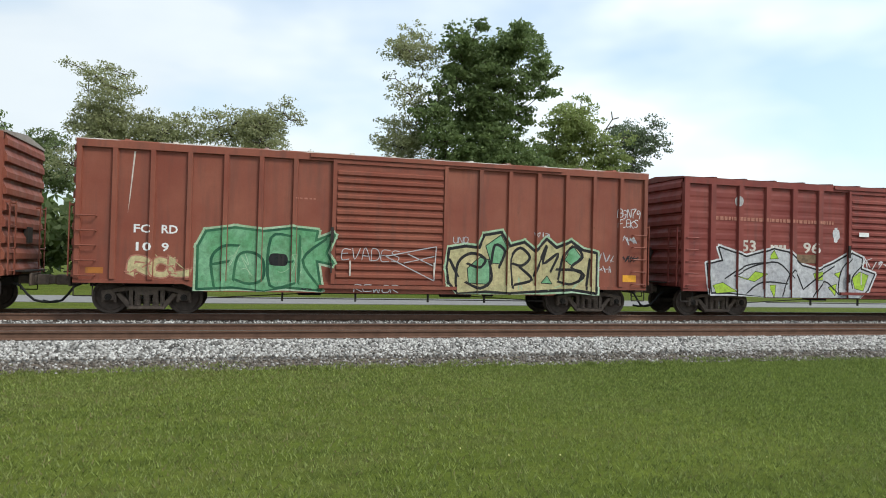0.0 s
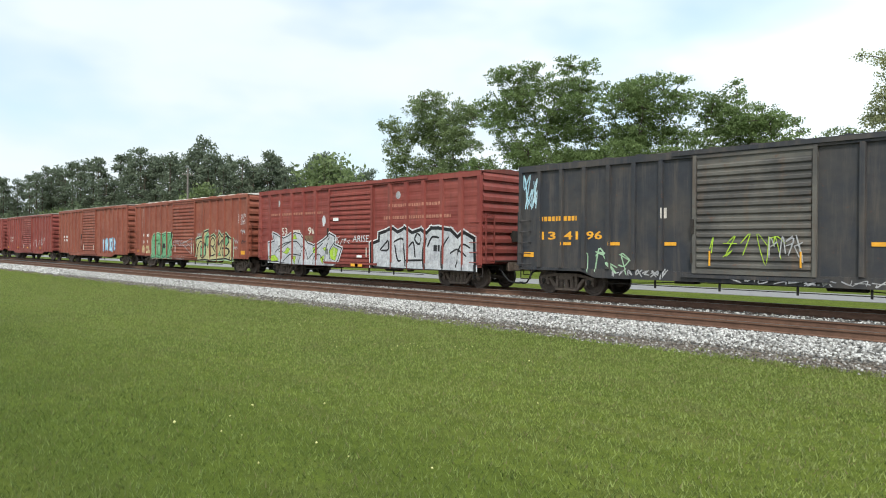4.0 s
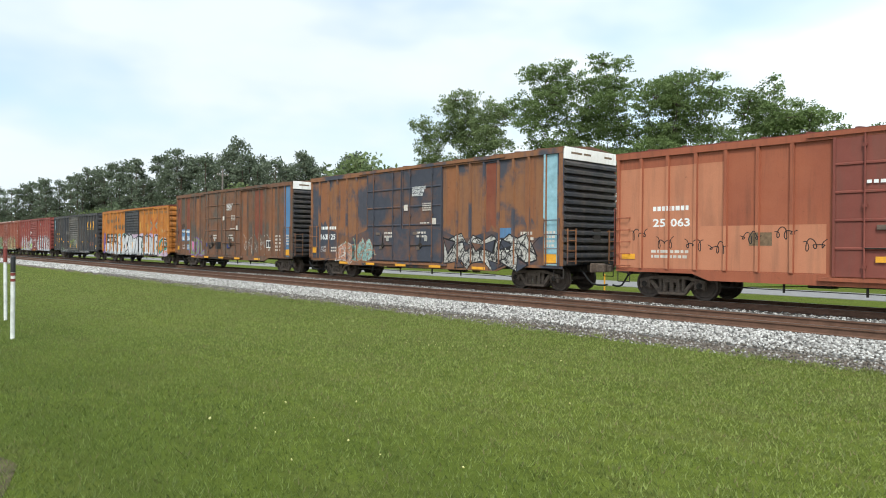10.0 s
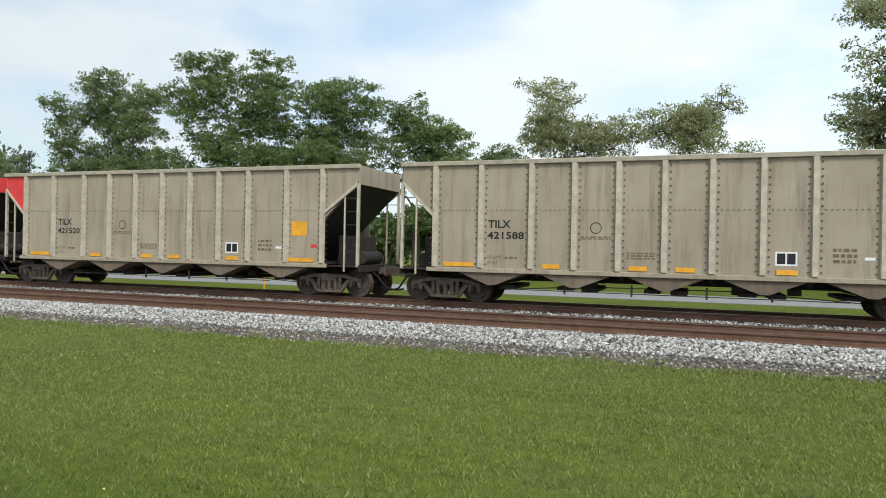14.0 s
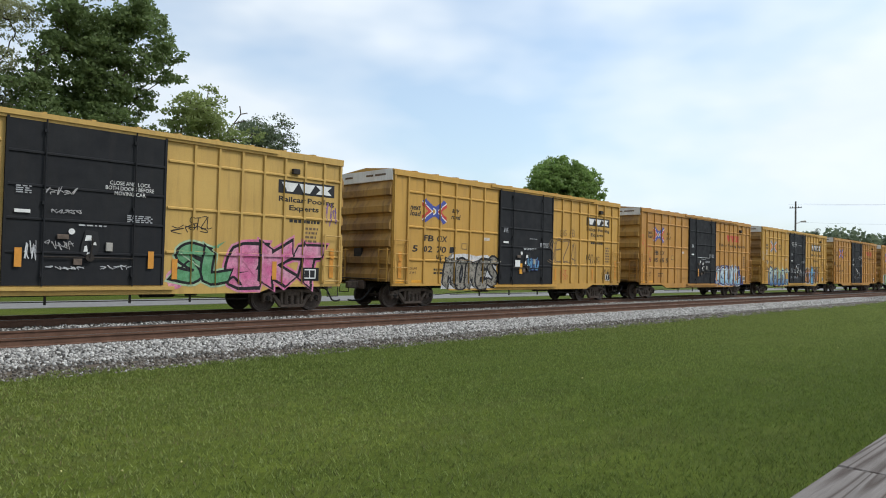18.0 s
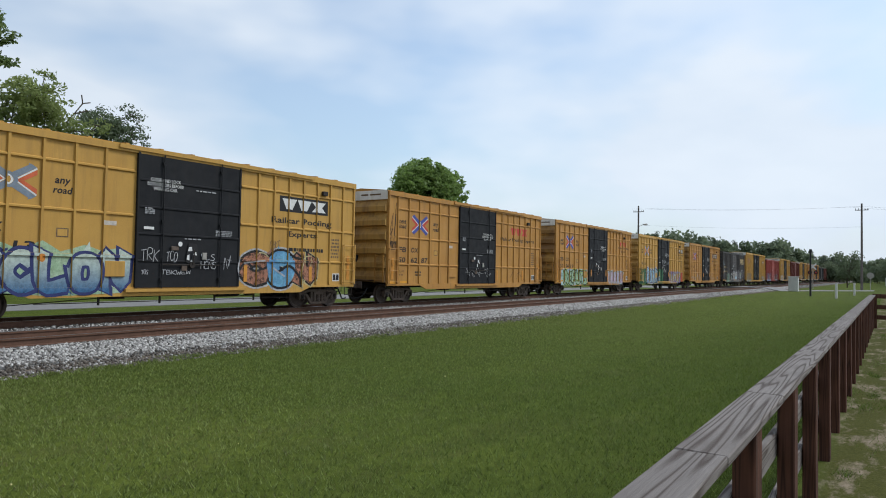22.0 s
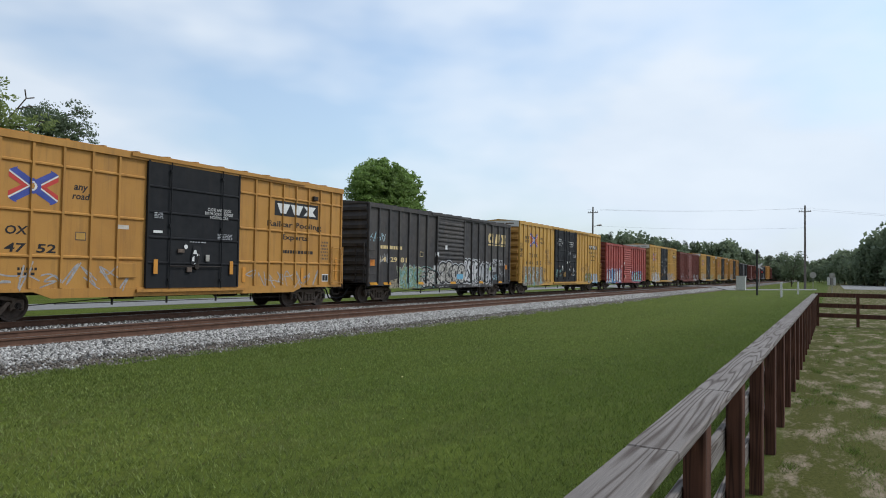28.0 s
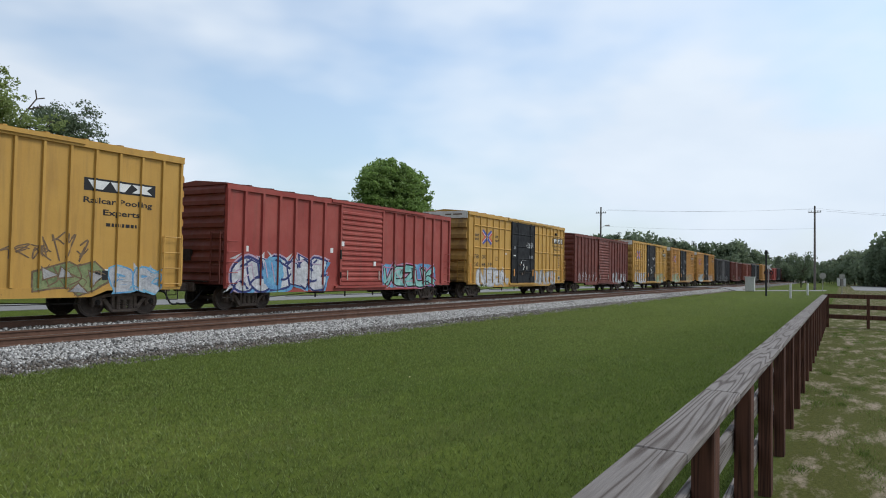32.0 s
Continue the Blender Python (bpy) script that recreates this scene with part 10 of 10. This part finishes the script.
patch(c19, "spray_blob", [(1.35 + 0.16 * math.cos(k * 0.524) + 0.12 * math.sin(k * 0.524) ** 2, 1.25 + 0.52 * math.sin(k * 0.524)) for k in range(12)], SP["cream"], 0.0145)
graffiti(c19, "CHMKT", 10.1, 14.0, 0.74, 1.7, SP["cream"], SP["violet"], SP["violet"], 194, 0.0, None, SP["sky"])
patch(c19, "spray_blob", cloud(14.2, 15.0, 0.8, 1.75, 195, 0.1), SP["red"], 0.0145)
scribble(c19, 6.9, 8.2, 2.3, 2.9, SP["silver"], 196, 3, 0.03)
pool_marks(c20, ("50", "47", "52"), seed=201, big=True)
scribble(c20, 1.0, 5.5, 0.8, 1.6, SP["grey"], 202, 8, 0.05)
scribble(c20, 10.0, 14.0, 0.8, 1.6, SP["grey"], 203, 8, 0.05)

# black wagon with slabs
three_slabs(c21, (12.53, 13.45, 14.35), 3.15, CREAM_YELLOW, PAINT["black"])
bars(c21, 0.9, 2.9, 2.48, 2.76, 1, CREAM_YELLOW, seed=211)
write(c21, "14", 0.95, 1.50, 1.92, 2.16, CREAM_YELLOW, bold=0.022)
write(c21, "29", 1.85, 2.45, 1.92, 2.16, CREAM_YELLOW, bold=0.022)
write(c21, "81", 2.75, 3.30, 1.92, 2.16, CREAM_YELLOW, bold=0.022)
patch(c21, "spray_field", [(1.75, 0.66), (1.80, 1.02), (2.4, 1.12), (3.1, 1.30), (3.3, 0.66)], FADED_CREAM, 0.0042, "worn cream sprayed field")
graffiti(c21, "KBE", 2.7, 4.6, 0.68, 1.72, FADED_AQUA, SP["olive"], None, 213, 0.0, None, FADED_WHITE, "worn grey-green sprayed letter", 1.3, 0.6)
graffiti(c21, "ER", 4.6, 6.3, 0.68, 1.62, FADED_WHITE, SP["black"], None, 212, 0.0, None, FADED_AQUA, "worn white sprayed letter", 1.2, 0.8)
graffiti(c21, "SOOO", 6.35, 9.28, 0.92, 1.98, FADED_WHITE, SP["black"], None, 214, 0.0, None, SP["silver"], "worn white bubble letter with black edges", 1.35, 0.15)
patch(c21, "spray_blob", cloud(8.3, 9.1, 1.10, 1.38, 215, 0.06), SP["blue"], 0.0150)
graffiti(c21, "DSRE", 9.36, 11.2, 0.92, 2.12, SP["white"], SP["black"], None, 216, 0.0, None, SP["white"], "white sprayed letter with black lines", 1.35, 0.6)
graffiti(c21, "WAEK", 11.1, 12.98, 0.92, 2.0, SP["silver"], SP["black"], None, 217, 0.0, None, SP["white"], "white sprayed letter with black lines", 1.3, 1.0)
thin_tag(c21, "RESRES", 10.35, 11.3, 2.02, 2.25, SP["white"], 218, 0.025)
patch(c21, "spray_blob", [(12.62, 1.70), (12.80, 1.58), (12.96, 1.72), (12.80, 1.86)], SP["lime"], 0.0152)
for text, u0, u1, z in (("STAY", 6.4, 6.95, 0.66), ("OUT", 7.05, 7.45, 0.66), ("STAY", 8.5, 9.05, 0.66), ("OUT", 9.15, 9.6, 0.66), ("STAY", 10.3, 10.85, 0.66), ("OUT", 11.0, 11.6, 0.66), ("TOYS", 12.6, 13.15, 0.66),
                        ("WHAT", 13.04, 13.46, 2.20), ("PART", 13.52, 13.86, 2.20), ("OF", 13.06, 13.20, 2.04), ("STAY", 13.26, 13.62, 2.04), ("OUT", 13.50, 13.82, 1.88), ("DONT", 13.90, 14.28, 2.14), ("YOU", 14.36, 14.64, 2.14), ("UNDERSTAND", 13.92, 14.92, 1.94)):
    thin_tag(c21, text, u0, u1, z, z + 0.13, SP["white"], 224 + int(u0 * 7), 0.022)
patch(c21, "grey_patch", rect(13.2, 13.68, 1.52, 1.82), SP["grey"], 0.0060)
scribble(c21, 13.1, 13.9, 0.95, 1.45, SP["sky"], 219, 4, 0.03)
scribble(c21, 14.0, 14.8, 1.2, 1.8, SP["silver"], 220, 5, 0.025)
scribble(c21, 0.1, 1.4, 2.85, 3.3, SP["sky"], 218, 4, 0.035)
scribble(c21, 0.8, 1.8, 1.8, 2.4, SP["silver"], 219, 4, 0.03)
reflectors(c21, (0.2, 1.3, 4.3, 7.6, 11.2, 13.9), 0.84, 0.6, 0.12)
reflectors(c21, (0.2, 14.95), 1.7, 0.36, 0.30, SP["orange"])
patch(c21, "notice_frame", rect(4.55, 4.85, 2.25, 2.5), CREAM_YELLOW, 0.0055)
patch(c21, "notice_field", rect(4.57, 4.83, 2.27, 2.48), BLACK, 0.0075)
for u, z in ((6.1, 2.3), (5.95, 1.6), (7.0, 2.7)):
    patch(c21, "placard", rect(u, u + 0.22, z, z + 0.22), WHITE, 0.006)

# long yellow wagon
write(c22, "next", 1.0, 1.75, 3.85, 4.07, BLACK, 0.2, bold=0.022)
write(c22, "load", 1.0, 1.75, 3.60, 3.82, BLACK, 0.2, bold=0.022)
write(c22, "any", 3.85, 4.35, 3.85, 4.05, BLACK, 0.2, bold=0.022)
write(c22, "road", 3.75, 4.45, 3.60, 3.80, BLACK, 0.2, bold=0.022)
cross_arrows(c22, 1.90, 3.35, 3.30, 4.30, LOGO_RED, LOGO_BLUE)
write(c22, "TB", 1.8, 2.45, 2.58, 2.86, BLACK, 0.15, bold=0.022)
write(c22, "OX", 2.7, 3.35, 2.58, 2.86, BLACK, 0.15, bold=0.022)
for text, u in (("6", 1.25), ("66", 1.85), ("93", 2.85), ("0", 3.75)):
    write(c22, text, u, u + 0.30 * len(text), 2.08, 2.36, BLACK, 0.15, bold=0.022)
patch(c22, "spray_cloud", cloud(0.6, 4.5, 0.64, 1.95, 221, 0.12), DULL_SPRAY, 0.0042)
for u, z, w_ in ((1.0, 1.05, 0.5), (1.9, 1.25, 0.45), (3.0, 1.35, 0.5), (3.7, 0.95, 0.5), (2.5, 0.8, 0.6)):
    piece(c22, [(u, z - 0.22), (u + w_, z - 0.15), (u + 0.75 * w_, z + 0.30), (u + 0.2 * w_, z + 0.22)], FADED_AQUA, SP["grey"], None, "", 0.06)
loops(c22, 0.8, 4.4, 0.75, 1.9, SP["silver"], 223, 5, 0.05)
loops(c22, 1.0, 4.3, 0.70, 1.6, SLATE_LETTER, 224, 6, 0.05)
scribble(c22, 4.3, 6.0, 0.70, 1.15, SLATE_LETTER, 225, 5, 0.05)
scribble(c22, 4.5, 5.2, 1.35, 1.9, SLATE_LETTER, 226, 4, 0.03)
for text, u0, u1, z in (("WEIR", 4.9, 5.6, 2.95), ("RED", 4.95, 5.55, 2.55), ("RIDERS", 4.85, 6.2, 2.15)):
    thin_tag(c22, text, u0, u1, z, z + 0.28, SLATE_LETTER, 240 + len(text), 0.03)
pool_emblem(c22, 15.2, 17.5, 3.62, 3.98, "plate")
write(c22, "Railcar Pooling", 15.2, 17.4, 3.22, 3.44, BLACK, bold=0.022)
write(c22, "Experts", 15.8, 17.0, 2.90, 3.12, BLACK, bold=0.022)
bars(c22, 15.9, 16.9, 2.6, 2.78, 1, BLACK, seed=222)
write(c22, "CLOSE AND LOCK", 9.7, 10.9, 3.92, 4.02, WHITE)
write(c22, "DOORS BEFORE", 9.8, 10.8, 3.76, 3.86, WHITE)
write(c22, "MOVING CAR", 9.85, 10.7, 3.60, 3.70, WHITE)
for k, text in enumerate(("IMPORTANT", "CLOSE THIS DOOR", "BEFORE CLOSING", "MAIN DOOR")):
    write(c22, text, 7.8 - 0.042 * len(text), 7.8 + 0.042 * len(text), 4.06 - 0.15 * k, 4.16 - 0.15 * k, WHITE)
for u in (6.9, 7.7):
    scribble(c22, u, u + 0.5, 1.2, 1.85, FADED_AQUA, 224 + int(u), 4, 0.04)
bars(c22, 10.7, 11.3, 1.3, 1.8, 5, SP["silver"], seed=236)
bars(c22, 9.7, 10.2, 2.95, 3.25, 3, SP["silver"], seed=237)
bars(c22, 10.9, 11.5, 2.75, 3.05, 3, SP["silver"], seed=238)
for u, z in ((8.25, 1.75), (8.25, 1.95), (9.9, 1.75), (9.85, 2.35), (9.35, 2.3)):
    patch(c22, "placard", rect(u, u + 0.16, z, z + 0.14), WHITE, 0.006)
patch(c22, "worn_patch", rect(8.6, 9.0, 1.25, 1.6), PAINT["yellow"], 0.006)
for text, z in (("VSEY", 3.25), ("ROMY", 2.92), ("BRK", 2.58)):
    thin_tag(c22, text, 0.12, 0.66, z, z + 0.27, SP["black"], 228 + int(z * 9), 0.032)
scribble(c22, 14.0, 15.4, 1.6, 2.4, SLATE_LETTER, 230, 4, 0.05)
jagged(c22, 13.9, 16.0, 0.68, 1.62, SP["olive"], SLATE_LETTER, None, 231, (SP["grey"],), 0.2, 0.36, "dull olive sprayed field")
graffiti(c22, "BR", 16.2, 17.7, 0.74, 1.5, SP["silver"], SP["blue"], None, 232)
data_plate(c22, 15.55, 1.05, 0.5, 0.36)
scribble(c22, 13.0, 14.2, 1.6, 2.3, SLATE_LETTER, 233, 3, 0.04)

# faded red wagon
graffiti(c23, "GUBNE", 0.3, 5.2, 0.70, 1.95, SP["white"], SP["navy"], None, 242, 0.0, SP["blue"], SP["lilac"], "white sprayed letter edged in navy", 1.5)
patch(c23, "spray_blob", cloud(1.7, 2.9, 0.75, 1.95, 243, 0.12), SP["blue"], 0.0145)
loops(c23, 1.8, 2.9, 0.9, 1.8, SP["sky"], 245, 2, 0.08)
graffiti(c23, "VEZUK", 9.3, 14.0, 0.76, 1.7, SP["aqua"], SP["black"], SP["blue"], 244, 0.0, None, SP["pink"])
for u, z in ((0.9, 2.1), (5.6, 2.2), (6.2, 2.5), (8.5, 1.7)):
    patch(c23, "placard", rect(u, u + 0.18, z, z + 0.2), WHITE, 0.006)
# far wagons
for k, c in enumerate((c24, c26, c27, c28)):
    pool_marks(c, ("50", "46", "19"), seed=251 + 7 * k)
    graffiti(c, "NEON"[: 4 - (k % 2)], 1.2, 5.4, 0.72, 1.7, SP[("white", "silver", "mint", "sky")[k]], SP["grey"], None, 260 + k)
    graffiti(c, "RATS", 9.8, 13.6, 0.72, 1.6, SP[("silver", "mint", "cream", "white")[k]], SP["grey"], None, 270 + k)
scribble(c25, 0.6, 6.0, 0.8, 1.7, SP["silver"], 281, 8, 0.06)
graffiti(c25, "NUN", 10.5, 14.6, 0.72, 1.6, SP["silver"], SP["grey"], None, 282)
for k, (c, x0) in enumerate(WAGONS[-12:]):
    scribble(c, 1.0, 6.0, 0.8, 1.8, SP[("silver", "mint", "white")[k % 3]], 290 + k, 7, 0.07)
    scribble(c, 9.5, 14.5, 0.8, 1.8, SP[("white", "sky", "silver")[k % 3]], 310 + k, 7, 0.07)


def motions():
    """The train rolls up the line, gaining a little speed; the wheelsets turn."""
    for thing, x0 in WAGONS:
        walk(thing, [(t, pose(x0 - SPEED * t - GAIN / 2 * t * t, TRACK_Y, RAIL_TOP)) for t in range(0, 33, 2)])
    first = {}
    for k, wheel in WHEELSETS:
        if k not in first:
            at = wheel.location.copy()
            rows = []
            for f in range(0, 961):
                t = f / FPS
                run = SPEED * t + GAIN / 2 * t * t
                rows.append((t, pose(*at, 0, -math.degrees(run / WHEEL_R) % 360, 0)))
            walk(wheel, rows)
            first[k] = wheel.animation_data
        else:
            wheel.rotation_mode = "QUATERNION"
            wheel.animation_data_create()
            wheel.animation_data.action = first[k].action
            wheel.animation_data.action_slot = first[k].action_slot


motions()
